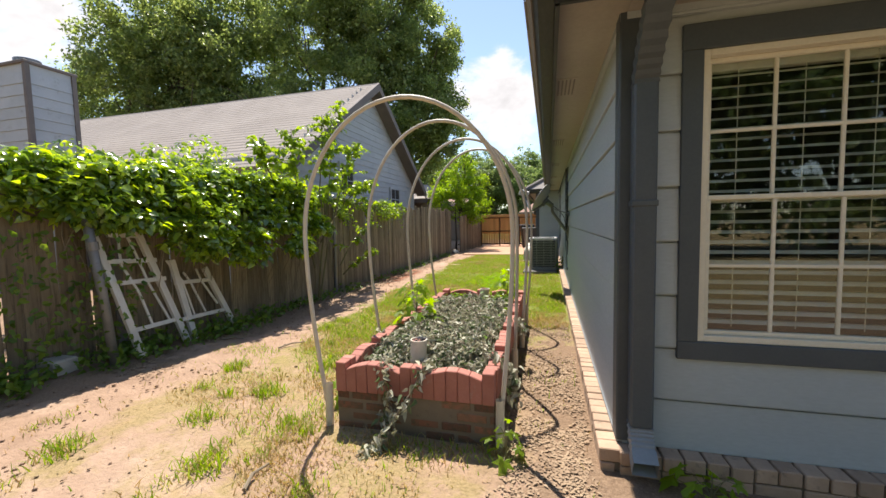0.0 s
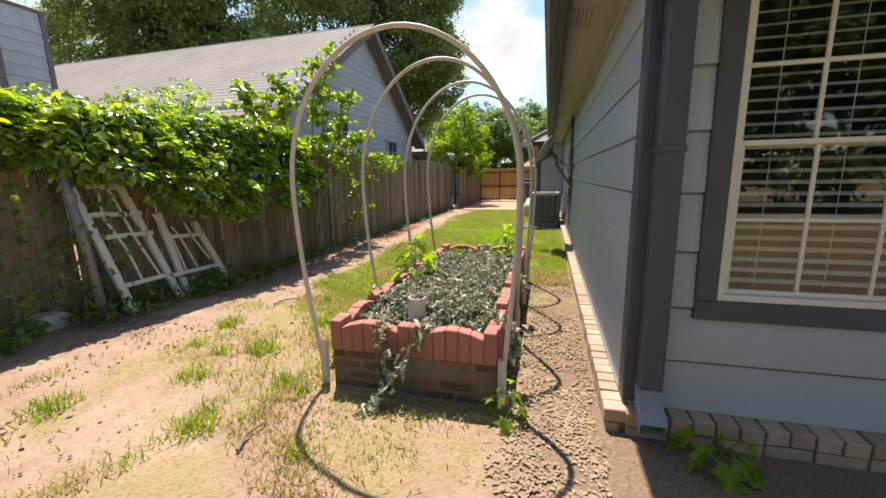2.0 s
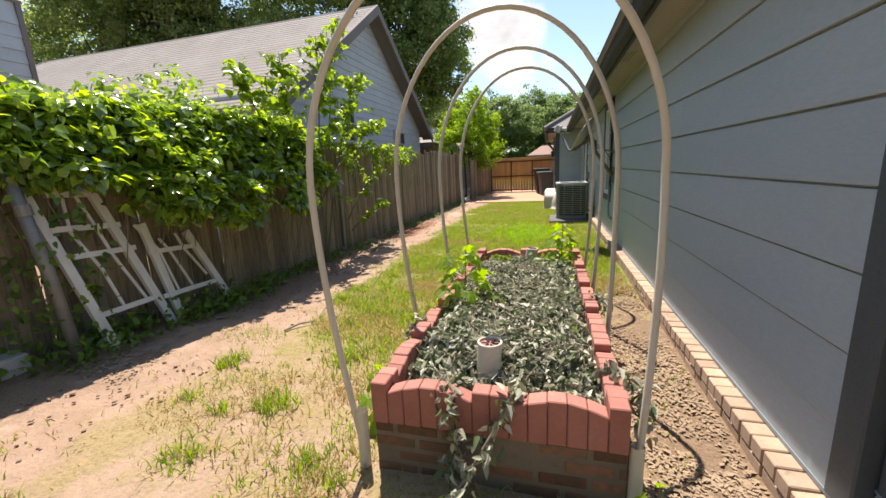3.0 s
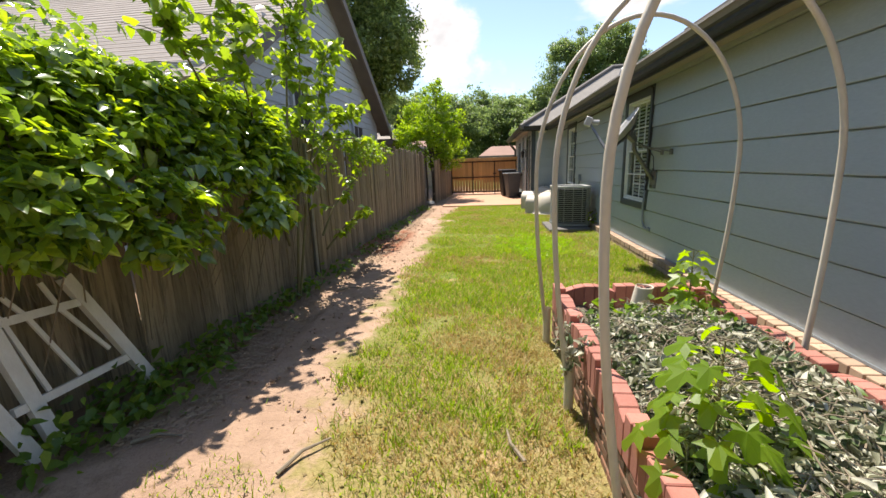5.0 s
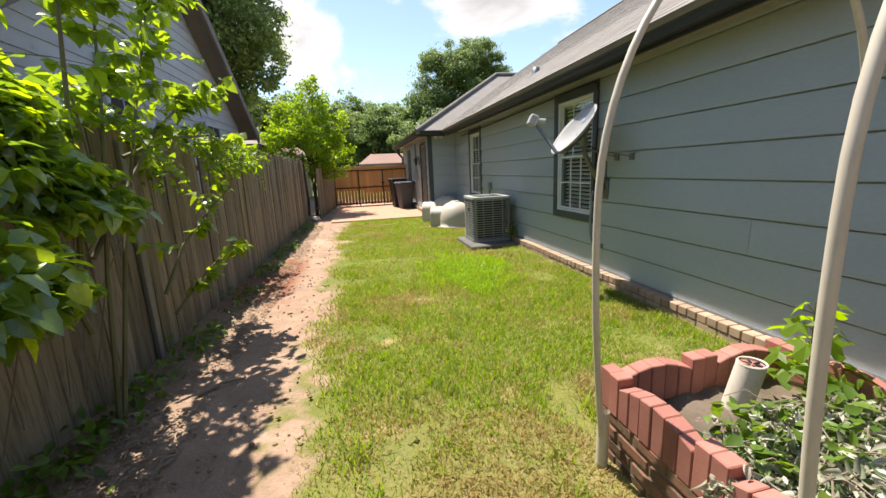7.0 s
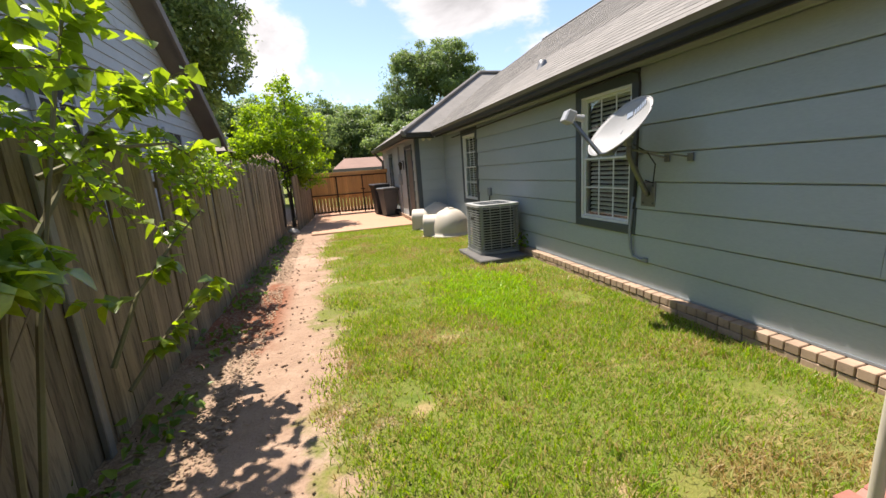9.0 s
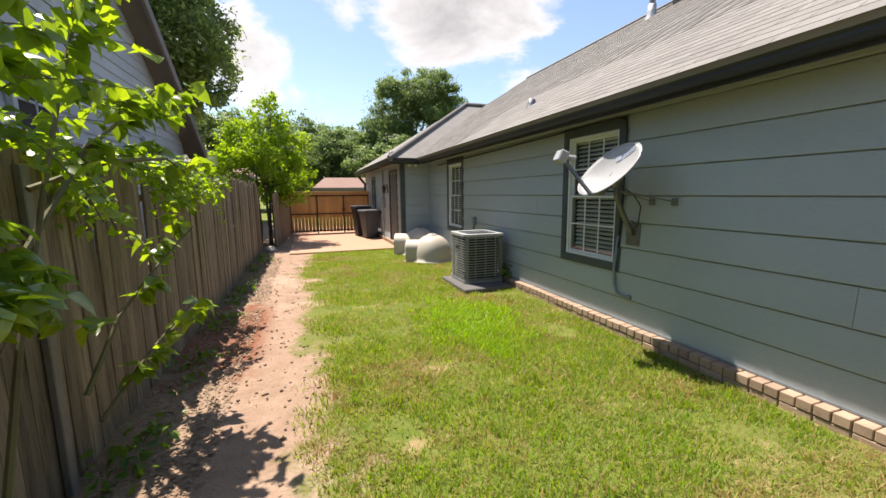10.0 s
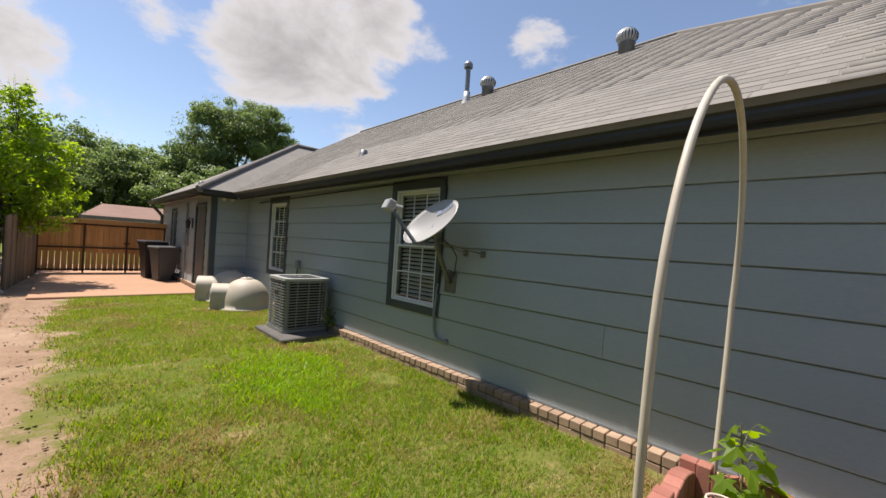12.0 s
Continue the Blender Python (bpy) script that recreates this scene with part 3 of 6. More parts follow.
# The end wall's window takes the vinyl tinted for warm ground bounce.
window("window_1", "white double-hung window with grid and blind on the end wall, tinted cream for warm bounce", Matrix.Translation((WIN_S[0], WY, WIN_S[2])), WIN_S[1] - WIN_S[0], WIN_S[3] - WIN_S[2], M["sash"], tilt=20)
window("window_2", "white double-hung window with blind behind the satellite dish", west_at(WIN_A[1], WIN_A[2]), WIN_A[1] - WIN_A[0], WIN_A[3] - WIN_A[2], M["white_sash"], tilt=48)
window("window_3", "white double-hung window near the inner corner", west_at(WIN_B[1], WIN_B[2]), WIN_B[1] - WIN_B[0], WIN_B[3] - WIN_B[2], M["white_sash"], tilt=48)

WING_X, WING_Y, WING_END = -0.40, 14.9, 21.4


def build_walls():
    lap_wall("wall_west", "blue-grey lap siding wall in the shade of the eave", (WX, WY, 0), (0, 1, 0), WING_Y - WY,
             [(WIN_A[0] - WY, WIN_A[1] - WY, WIN_A[2], WIN_A[3]), (WIN_B[0] - WY, WIN_B[1] - WY, WIN_B[2], WIN_B[3])])
    lap_wall("wall_south", "shaded blue-grey lap siding end wall", (7.0, WY, 0), (-1, 0, 0), 7.0 - WX - 0.0, [(7.0 - WIN_S[1], 7.0 - WIN_S[0], WIN_S[2], WIN_S[3])])
    lap_wall("wall_wing_south", "blue-grey lap siding of the short return wall", (WX, WING_Y, 0), (-1, 0, 0), WX - WING_X, [])
    lap_wall("wall_wing_west", "pale lit siding of the wing beside the slab", (WING_X, WING_Y, 0), (0, 1, 0), WING_END - WING_Y, [(0.55, 1.45, 0.14, 2.16), (4.1, 4.7, 0.9, 2.1)])


LATER.append(build_walls)

far_wall = part("wall_back", box((WING_X + 0.1, WING_END, 0.0), (7.0, WING_END + 0.12, EAVE)), M["siding"])
tagged(far_wall, "plain far wall of the house", "wall", kind="structure")
east_wall = part("wall_east", box((9.8, WY, 0.0), (9.92, WING_END, EAVE)), M["siding"])
tagged(east_wall, "plain east wall of the house", "wall", kind="structure")
south_rest = part("wall_south_rest", box((7.0, WY, 0.0), (9.8, WY + 0.12, EAVE)), M["siding"])
tagged(south_rest, "plain rest of the end wall", "wall", kind="structure")

for lo, hi, nm in (((WX - 0.03, WY - 0.034, 0.15), (WX + 0.085, WY - 0.002, EAVE), "corner_trim"), ((WX - 0.034, WY - 0.03, 0.15), (WX - 0.004, WY + 0.085, EAVE), "corner_trim"),
                   ((WING_X - 0.034, WING_Y - 0.03, 0.15), (WING_X - 0.002, WING_Y + 0.085, EAVE), "corner_trim"), ((WING_X - 0.034, WING_Y - 0.034, 0.15), (WING_X + 0.085, WING_Y - 0.03, EAVE), "corner_trim")):
    tagged(part(nm, box(lo, hi, 0.003), M["trim"]), "dark slate corner board", "trim", kind="structure")

# foundation below the siding
for nm, lo, hi in (("foundation", (WX + 0.01, WY + 0.01, -0.1), (WX + 0.3, WING_Y, 0.131)), ("foundation", (WX + 0.3, WY + 0.01, -0.1), (7.0, WY + 0.3, 0.131)),
                   ("foundation", (WING_X + 0.01, WING_Y + 0.01, -0.1), (WING_X + 0.3, WING_END, 0.16)), ("foundation", (WING_X + 0.3, WING_Y + 0.01, -0.1), (WX + 0.01, WING_Y + 0.3, 0.16))):
    tagged(part(nm, box(lo, hi), M["mortar"]), "grey foundation under the siding", "foundation", kind="structure")
flash = part("trim_strip", box((WX - 0.03, WY - 0.02, 0.134), (WX + 0.0, WING_Y, 0.152)), M["conduit"])
tagged(flash, "grey drip strip under the lowest board", "trim", kind="structure")


def ledge_wall(name, label, start, direction, length, width=0.125, seed=1):
    """A brick ledge: a row of bricks on edge over one flat row."""
    d = Vector(direction).normalized()
    m = Matrix.Translation(start) @ Matrix(((d.y, d.x, 0, 0), (-d.x, d.y, 0, 0), (0, 0, 1, 0), (0, 0, 0, 1)))
    bm = bmesh.new()
    add_box(bm, (-width + 0.014, 0.01, -0.1), (0.0, length - 0.01, 0.112))
    ledge = part(name, bm, M["mortar"], at=m)
    tagged(ledge, label, "brick ledge", kind="structure")
    rng = random.Random(seed)
    top = bpy.data.meshes.new("brick")
    b = box((-width, 0.0, 0.0), (-0.002, 0.092, 0.072), 0.005)
    b.to_mesh(top)
    b.free()
    low = bpy.data.meshes.new("brick")
    b = box((-width + 0.004, 0.0, 0.0), (-0.05, 0.192, 0.056), 0.005)
    b.to_mesh(low)
    b.free()
    y = 0.0
    while y < length - 0.08:
        as_object("brick", top, M["ledge"], ledge, at=pose(rng.uniform(-0.003, 0.003), y, 0.058 + rng.uniform(-0.003, 0.003), 0, rng.uniform(-1.2, 1.2), rng.uniform(-1, 1)))
        y += 0.101
    y = 0.0
    while y < length - 0.1:
        as_object("brick", low, M["ledge"], ledge, at=pose(rng.uniform(-0.003, 0.003), y, -0.006, 0, 0, rng.uniform(-0.7, 0.7)))
        y += 0.202


LATER.append(lambda: ledge_wall("ledge_west", "sunlit pale brick ledge along the foot of the siding", (WX, WY - 0.1, 0), (0, 1, 0), WING_Y - WY + 0.1, seed=3))
LATER.append(lambda: ledge_wall("ledge_south", "shaded weathered brick ledge under the end wall", (4.6, WY, 0), (-1, 0, 0), 4.6 - WX + 0.02, seed=4))
LATER.append(lambda: ledge_wall("ledge_wing", "brick ledge along the wing", (WING_X, WING_Y, 0.03), (0, 1, 0), WING_END - WING_Y, 0.09, seed=5))


# ---- eaves and roof ----
def sheet(name, quads, material, label, category, thick=0.0):
    bm = bmesh.new()
    for q in quads:
        bm.faces.new([bm.verts.new(p) for p in q])
    bmesh.ops.recalc_face_normals(bm, faces=bm.faces)
    if thick:
        bmesh.ops.solidify(bm, geom=bm.faces, thickness=thick)
    ob = part(name, bm, material)
    return tagged(ob, label, category, kind="structure")


SZ = 2.405
GY = WY - 0.5
soffit = part("soffit", box((GX + 0.04, GY + 0.05, SZ), (WX - 0.002, WING_Y - 0.55, SZ + 0.012)), M["soffit"])
tagged(soffit, "beige boxed soffit under the eave", "soffit", kind="structure")
for y in (3.1, 5.4, 7.6, 9.9, 12.2):
    v = part("soffit_vent", box((GX + 0.14, y, SZ - 0.006), (GX + 0.30, y + 0.40, SZ + 0.001), 0.002), M["soffit"])
    for k in range(5):
        part("slot", box((GX + 0.155 + 0.028 * k, y + 0.02, SZ - 0.0085), (GX + 0.166 + 0.028 * k, y + 0.38, SZ - 0.0055)), M["old_trim"], v)
    tagged(v, "beige slotted vent in the soffit", "soffit vent", group="soffit vents")
soffit_s = part("soffit_end", box((WX + 0.0, GY + 0.05, SZ), (9.9, WY - 0.002, SZ + 0.012)), M["soffit"])
tagged(soffit_s, "beige boxed soffit over the end wall", "soffit", kind="structure")
for nm, lo, hi in (("frieze", (WX - 0.032, WY - 0.03, 2.365), (WX - 0.026, WING_Y, SZ)), ("frieze", (WX, WY - 0.036, 2.37), (7.0, WY - 0.026, SZ))):
    tagged(part(nm, box(lo, hi), M["siding"]), "narrow frieze board under the soffit", "trim", kind="structure")

GUTTER = [(0.0, 0.0), (-0.075, 0.0), (-0.088, 0.03), (-0.088, 0.055), (-0.118, 0.095), (-0.118, 0.118), (-0.108, 0.118), (-0.108, 0.10), (-0.078, 0.06), (-0.078, 0.032), (-0.068, 0.008), (0.0, 0.008)]


def gutter(name, start, direction, length):
    d = Vector(direction).normalized()
    m = Matrix.Translation(start) @ Matrix(((d.y, d.x, 0, 0), (-d.x, d.y, 0, 0), (0, 0, 1, 0), (0, 0, 0, 1)))
    g = base(name, "dark ogee gutter along the roof edge", "gutter", at=m)
    part("trough", extrude_profile(GUTTER, length), M["gutter"], g)
    part("fascia", box((0.002, 0, -0.03), (0.024, length, 0.13)), M["gutter"], g)
    return g


gutter("gutter", (GX + 0.11, GY + 0.11, SZ - 0.055), (0, 1, 0), WING_Y - 0.45 - GY - 0.11)
gutter("gutter", (9.9, GY + 0.11, SZ - 0.055), (-1, 0, 0), 9.9 - GX - 0.11)
gutter("gutter", (GX + 0.1, WING_Y - 0.34, SZ - 0.055), (-1, 0, 0), GX + 0.1 - WING_X + 0.32)
gutter("gutter", (WING_X - 0.34, WING_Y - 0.34, SZ - 0.055), (0, 1, 0), WING_END - WING_Y + 0.7)
wing_soffit = part("soffit_wing", box((WING_X - 0.34, WING_Y - 0.34, SZ), (WX, WING_END + 0.3, SZ + 0.012)), M["soffit"])
tagged(wing_soffit, "beige soffit of the wing", "soffit", kind="structure")

SLOPE = (RIDGE_Z - GZ) / (RIDGE_X - GX)
R0 = (RIDGE_X, GY + (RIDGE_X - GX), RIDGE_Z)
R1 = (RIDGE_X, 17.5, RIDGE_Z)
A = (GX, GY, GZ)
EAST = 2 * RIDGE_X - GX
sheet("roof_main", [[A, (GX, 17.5, GZ), R1, R0], [A, R0, (EAST, GY, GZ)], [(EAST, GY, GZ), R0, R1, (EAST, 17.5, GZ)]], M["shingle"], "grey asphalt shingle hip roof of the house", "roof", 0.05)
WE, WS, WN = WING_X - 0.42, WING_Y - 0.42, WING_END + 0.4
HALF = (WN - WS) / 2
PEAK = (WE + HALF, (WS + WN) / 2, GZ + SLOPE * HALF)
BACK = (RIDGE_X + 2.0, (WS + WN) / 2, GZ + SLOPE * HALF)
sheet("roof_wing", [[(WE, WS, GZ), (WE, WN, GZ), PEAK], [(WE, WS, GZ), PEAK, BACK, (RIDGE_X + 2.0, WS, GZ)], [(WE, WN, GZ), (RIDGE_X + 2.0, WN, GZ), BACK, PEAK]], M["shingle"], "grey asphalt shingle hip roof of the wing", "roof", 0.05)


def shingle_rows(parent, count_parts=270):
    """Shingle tabs on the west slope: those along the middle stretch single, the rest joined."""
    rng = random.Random(11)
    run = math.hypot(RIDGE_X - GX, RIDGE_Z - GZ)
    u = Vector((RIDGE_X - GX, 0, RIDGE_Z - GZ)).normalized()
    tilt = Matrix(((u.x, 0, -u.z, 0), (0, 1, 0, 0), (u.z, 0, u.x, 0), (0, 0, 0, 1)))
    tab = bpy.data.meshes.new("shingle")
    b = box((0.0, 0.0, 0.0), (0.16, 0.312, 0.004), 0.001)
    b.to_mesh(tab)
    b.free()
    made = 0
    rows = int(run / 0.143)
    for r in range(rows):
        s = r * 0.143
        y = GY + s * (RIDGE_X - GX) / run + (0.16 if r % 2 else 0.0) + rng.uniform(-0.02, 0.02)
        while y < 17.4:
            p = Vector((GX, y, GZ)) + u * (s - 0.01)
            m = Matrix.Translation(p) @ tilt @ Matrix.Translation((0, 0, 0.0495)) @ Matrix.Rotation(radians(1.3), 4, "Y")
            inside = not (p.y > WS and p.z < GZ + SLOPE * (p.y - WS) - 0.02 and p.y < PEAK[1])
            if inside:
                if 4.4 < y < 11.5 and r < 14 and made < count_parts:
                    as_object("shingle", tab, M["shingle"], parent, at=m)
                    made += 1
                else:
                    REST.append(m)
            y += 0.322


REST = []


def build_shingles():
    roof = bpy.data.objects["roof_main"]
    shingle_rows(roof)
    c = np.array([(x, y, z, 1.0) for z in (0.0, 0.004) for y in (0.0, 0.312) for x in (0.0, 0.16)])
    quad = np.array([0, 2, 3, 1, 4, 5, 7, 6, 0, 1, 5, 4, 2, 6, 7, 3, 0, 4, 6, 2, 1, 3, 7, 5])
    vs = [(c @ np.array(m).T)[:, :3] for m in REST]
    fs = np.concatenate([quad + 8 * i for i in range(len(REST))])
    ob = as_object("shingles", mesh_from("shingles", np.concatenate(vs), fs, 4), M["shingle_rest"], roof)
    tagged(ob, kind="stuff")


def shingle_rest():
    n = Nodes("grey_asphalt_shingle_rows")
    v = n.coords()
    geo = n.node("ShaderNodeNewGeometry")
    fine = n.noise(v, 220.0, 6.0, 0.65)
    c = n.mix(n.ramp(geo.outputs["Random Per Island"], 0, 1), (0.205, 0.192, 0.174), (0.285, 0.265, 0.238))
    c = n.mix(n.ramp(n.noise(v, 2.0, 5.0), 0.5, 0.7, 0.0, 0.6), c, (0.17, 0.16, 0.148))
    c = n.mix(n.ramp(fine, 0.4, 0.8, 0.0, 0.5), c, (0.07, 0.068, 0.066))
    n.bump(fine, 0.5, 0.004)
    return n.finish(c, 0.95, spec=0.2)


M["shingle_rest"] = shingle_rest()
LATER.append(build_shingles)

hip = base("ridge_cap", "grey shingle cap along the roof hips", "ridge cap")
for a, b in ((A, R0), (R0, R1), ((WE, WS, GZ), PEAK), (PEAK, BACK)):
    a, b = Vector(a) + Vector((0, 0, 0.055)), Vector(b) + Vector((0, 0, 0.055))
    part("cap", tube([a, a.lerp(b, 0.5), b], 0.055, 6), M["shingle"], hip)


def turbine(x, y, z, s=1.0):
    """A round spinning roof vent with bent fins."""
    t = base("roof_turbine", "galvanised finned turbine vent near the ridge", "roof vent", "roof turbines", Matrix.Translation((x, y, z)) @ Matrix.Diagonal((s, s, s, 1)))
    part("neck", add_lathe(bmesh.new(), [(0.0, -0.3), (0.15, -0.3), (0.14, 0.14), (0.16, 0.16), (0.0, 0.16)], 20), M["steel"], t, smooth=True)
    part("core", add_lathe(bmesh.new(), [(0.0, 0.16), (0.10, 0.17), (0.14, 0.28), (0.10, 0.39), (0.0, 0.41)], 16), M["coil"], t, smooth=True)
    fin = bmesh.new()
    rows = []
    for k in range(6):
        a = math.pi * k / 5
        r, h = 0.13 + 0.075 * math.sin(a), 0.17 + 0.24 * k / 5
        rows.append((fin.verts.new((r, -0.012, h)), fin.verts.new((r * 0.93, 0.03, h))))
    for (p, q), (r, s2) in zip(rows, rows[1:]):
        fin.faces.new((p, q, s2, r))
    mesh = bpy.data.meshes.new("fin")
    fin.to_mesh(mesh)
    fin.free()
    for k in range(20):
        as_object("fin", mesh, M["unit_top"], t, at=Matrix.Rotation(2 * math.pi * k / 20, 4, "Z"))
    part("crown", add_lathe(bmesh.new(), [(0.0, 0.45), (0.08, 0.44), (0.13, 0.41), (0.0, 0.405)], 20), M["steel"], t, smooth=True)
    return t


turbine(4.6, 7.6, 5.40, 1.0)
turbine(4.62, 11.0, 5.42, 1.0)
pipe = base("vent_pipe", "tall grey metal flue pipe with a cap on the roof", "flue pipe", at=Matrix.Translation((4.5, 11.6, 5.28)))
part("flashing", add_lathe(bmesh.new(), [(0.19, -0.12), (0.09, 0.14), (0.085, 0.3), (0.0, 0.3)], 16), M["unit_top"], pipe, smooth=True)
part("pipe", tube([(0, 0, 0.1), (0, 0, 0.95)], 0.062, 14), M["steel"], pipe)
part("cap", add_lathe(bmesh.new(), [(0.0, 0.93), (0.115, 0.93), (0.115, 1.02), (0.085, 1.08), (0.0, 1.1)], 16), M["steel"], pipe)
for x, y in ((0.75, 10.35), (-0.62, 15.1)):
    z = GZ + SLOPE * (x - GX) if x > 0 else GZ + SLOPE * min(x - WE, y - WS)
    v = base("roof_plumbing_vent", "small low lead vent on the lower roof", "roof vent", at=Matrix.Translation((x, y, z + 0.04)))
    part("hood", add_lathe(bmesh.new(), [(0.11, -0.05), (0.07, 0.03), (0.06, 0.10), (0.0, 0.115)], 14), M["steel"], v, smooth=True)


# ---- downspout and small fittings on the house ----
def rounded_rect(w, d):
    return [(-w / 2, -d / 2), (w / 2, -d / 2), (w / 2, d / 2), (-w / 2, d / 2)]


def ribbed_pipe(path, w, d, ribs):
    """A rectangular pipe along points in the y-z plane; ribs pull its waist in."""
    bm = bmesh.new()
    rings = []
    for i, (y, z, ang) in enumerate(path):
        k = 0.9 if (ribs[0] <= i <= ribs[1] and i % 2) else 1.0
        c, s = math.cos(ang), math.sin(ang)
        rings.append([bm.verts.new((u * k, y + v * k * c, z + v * k * s)) for u, v in rounded_rect(w, d)])
    for a, b in zip(rings, rings[1:]):
        for k in range(4):
            bm.faces.new((a[k], a[(k + 1) % 4], b[(k + 1) % 4], b[k]))
    bm.faces.new(rings[0][::-1])
    bmesh.ops.recalc_face_normals(bm, faces=bm.faces)
    return bm


spout = base("downspout", "dark slate rectangular downspout with ribbed elbows at the corner", "downspout", at=Matrix.Translation((WX + 0.075, WY - 0.085, 0)))
body = box((-0.055, -0.045, 0.27), (0.055, 0.045, 2.03), 0.01)
part("pipe", body, M["trim"], spout)
path = []
for k in range(15):
    f = k / 14
    ang = radians(75) * f
    path.append((-0.0 - 0.13 * f * f, 0.275 - 0.17 * f, -ang * 0.9))
part("lower_elbow", ribbed_pipe(path, 0.115, 0.092, (1, 9)), M["conduit"], spout, "grey ribbed lower elbow")
path = []
for k in range(15):
    f = k / 14
    path.append((-0.0 - 0.28 * f ** 1.4, 2.02 + 0.31 * f, radians(35) * math.sin(math.pi * f)))
part("upper_elbow", ribbed_pipe(path, 0.116, 0.093, (0, 14)), M["trim"], spout)
part("strap", box((-0.06, -0.05, 1.42), (0.06, 0.05, 1.45), 0.003), M["trim"], spout)

spout2 = base("downspout", "dark downspout at the far corner of the wing", "downspout", at=Matrix.Translation((WING_X - 0.06, WING_END - 0.1, 0)))
part("pipe", box((-0.04, -0.05, 0.2), (0.04, 0.05, 2.0), 0.01), M["trim"], spout2)
part("upper_elbow", tube([(0, 0, 1.98), (-0.1, 0, 2.1), (-0.3, 0, 2.33)], 0.05, 8), M["trim"], spout2)


def dish():
    """Satellite dish on a bent mast beside the window."""
    c = Vector((-0.065, 7.56, 1.725))
    o = Vector((WX - 0.03, 7.70, 1.11))
    d = base("satellite_dish", "off-white oval satellite dish on a bent steel mast with braces", "satellite dish", at=Matrix.Translation(o))
    n = Vector((-0.81, 0.13, 0.56)).normalized()
    right = Vector((0, -0.955, 0.30))
    right = (right - n * right.dot(n)).normalized()
    up = n.cross(right)
    up = -up if up.z < 0 else up
    bm = bmesh.new()
    rings = []
    for front in (0, 1):
        for k in range(9):
            f = k / 8 if not front else 1 - k / 8
            row = []
            for s in range(40):
                a = 2 * math.pi * s / 40
                p = right * (0.39 * f * math.cos(a)) + up * (0.275 * f * math.sin(a)) + n * (0.085 * f * f - (0.012 if front else 0))
                row.append(bm.verts.new(c - o + p))
            rings.append(row)
    for a, b in zip(rings, rings[1:]):
        for k in range(40):
            bm.faces.new((a[k], a[(k + 1) % 40], b[(k + 1) % 40], b[k]))
    bmesh.ops.remove_doubles(bm, verts=bm.verts, dist=1e-4)
    bmesh.ops.recalc_face_normals(bm, faces=bm.faces)
    refl = part("reflector", bm, M["dish"], d, smooth=True)
    part("rim", tube([c - o + right * (0.39 * math.cos(a)) + up * (0.275 * math.sin(a)) + n * 0.08 for a in (2 * math.pi * k / 40 for k in range(41))], 0.007, 6), M["dish"], d, smooth=True)
    # a plain printed mark
    for u0, u1, w0, w1 in ((-0.02, 0.06, 0.0, 0.05), (0.08, 0.105, 0.0, 0.045), (0.115, 0.14, 0.0, 0.045), (0.15, 0.175, 0.0, 0.045), (0.185, 0.21, 0.0, 0.045), (0.22, 0.245, 0.0, 0.045)):
        bm = bmesh.new()
        vs = []
        for u, w in ((u0, w0), (u1, w0), (u1, w1), (u0, w1)):
            ru, rw = u + 0.02, w + 0.13
            ff = (ru / 0.385) ** 2 + (rw / 0.27) ** 2
            vs.append(bm.verts.new(c - o + right * ru + up * rw + n * (0.085 * ff + 0.005)))
        bm.faces.new(vs)
        part("printed_mark", bm, M["dish_mark"], refl)
    knee = Vector((-0.28, -0.04, 0.40))
    part("mast", tube([(0.0, 0, 0.0), (-0.05, 0.0, 0.06), (-0.20, -0.02, 0.28), knee, knee + Vector((-0.01, 0.0, 0.16))], 0.026, 10), M["steel"], d, smooth=True)
    part("foot_plate", box((-0.004, -0.09, -0.12), (0.014, 0.09, 0.12), 0.003), M["steel"], d)
    for y, z in ((-0.06, -0.09), (0.06, -0.09), (-0.06, 0.09), (0.06, 0.09)):
        part("bolt", tube([(-0.016, y, z), (0.0, y, z)], 0.011, 6), M["steel"], d)
    back = c - o - n * 0.03
    part("back_bracket", tube([knee + Vector((-0.01, 0, 0.12)), back], [0.045, 0.055], 8), M["steel"], d)
    for k, sgn in ((0, -1), (1, 1)):
        part("bracket_plate", tube([back + right * 0.1 * sgn - up * 0.08, back + right * 0.1 * sgn + up * 0.08], 0.018, 6), M["steel"], d)
    low = c - o - up * 0.265 + n * 0.07
    head = Vector((-0.48, 7.81, 1.90)) - o
    part("feed_arm", tube([back - up * 0.05, low - n * 0.03, low + Vector((-0.05, 0.05, -0.02)), head], [0.022, 0.022, 0.02, 0.018], 8), M["steel"], d)
    hd = box((-0.075, -0.04, -0.06), (0.075, 0.05, 0.06), 0.012)
    head_at = Matrix.Translation(head) @ Matrix.Rotation(radians(75), 4, "Z") @ Matrix.Rotation(radians(25), 4, "X")
    part("feed_head", hd, M["dish"], d, "white receiver head", at=head_at)
    part("feed_horn", tube([head + Vector((0.03, -0.02, 0.0)), head + Vector((0.12, -0.05, -0.02))], [0.024, 0.036], 12), M["dish"], d)
    for y in (-0.22, -0.47):
        part("brace", tube([knee + Vector((0, 0, 0.06)), (0.0, y, 0.35)], 0.008, 6), M["steel"], d)
        part("brace_foot", box((-0.012, y - 0.03, 0.315), (0.006, y + 0.03, 0.385), 0.003), M["steel"], d)
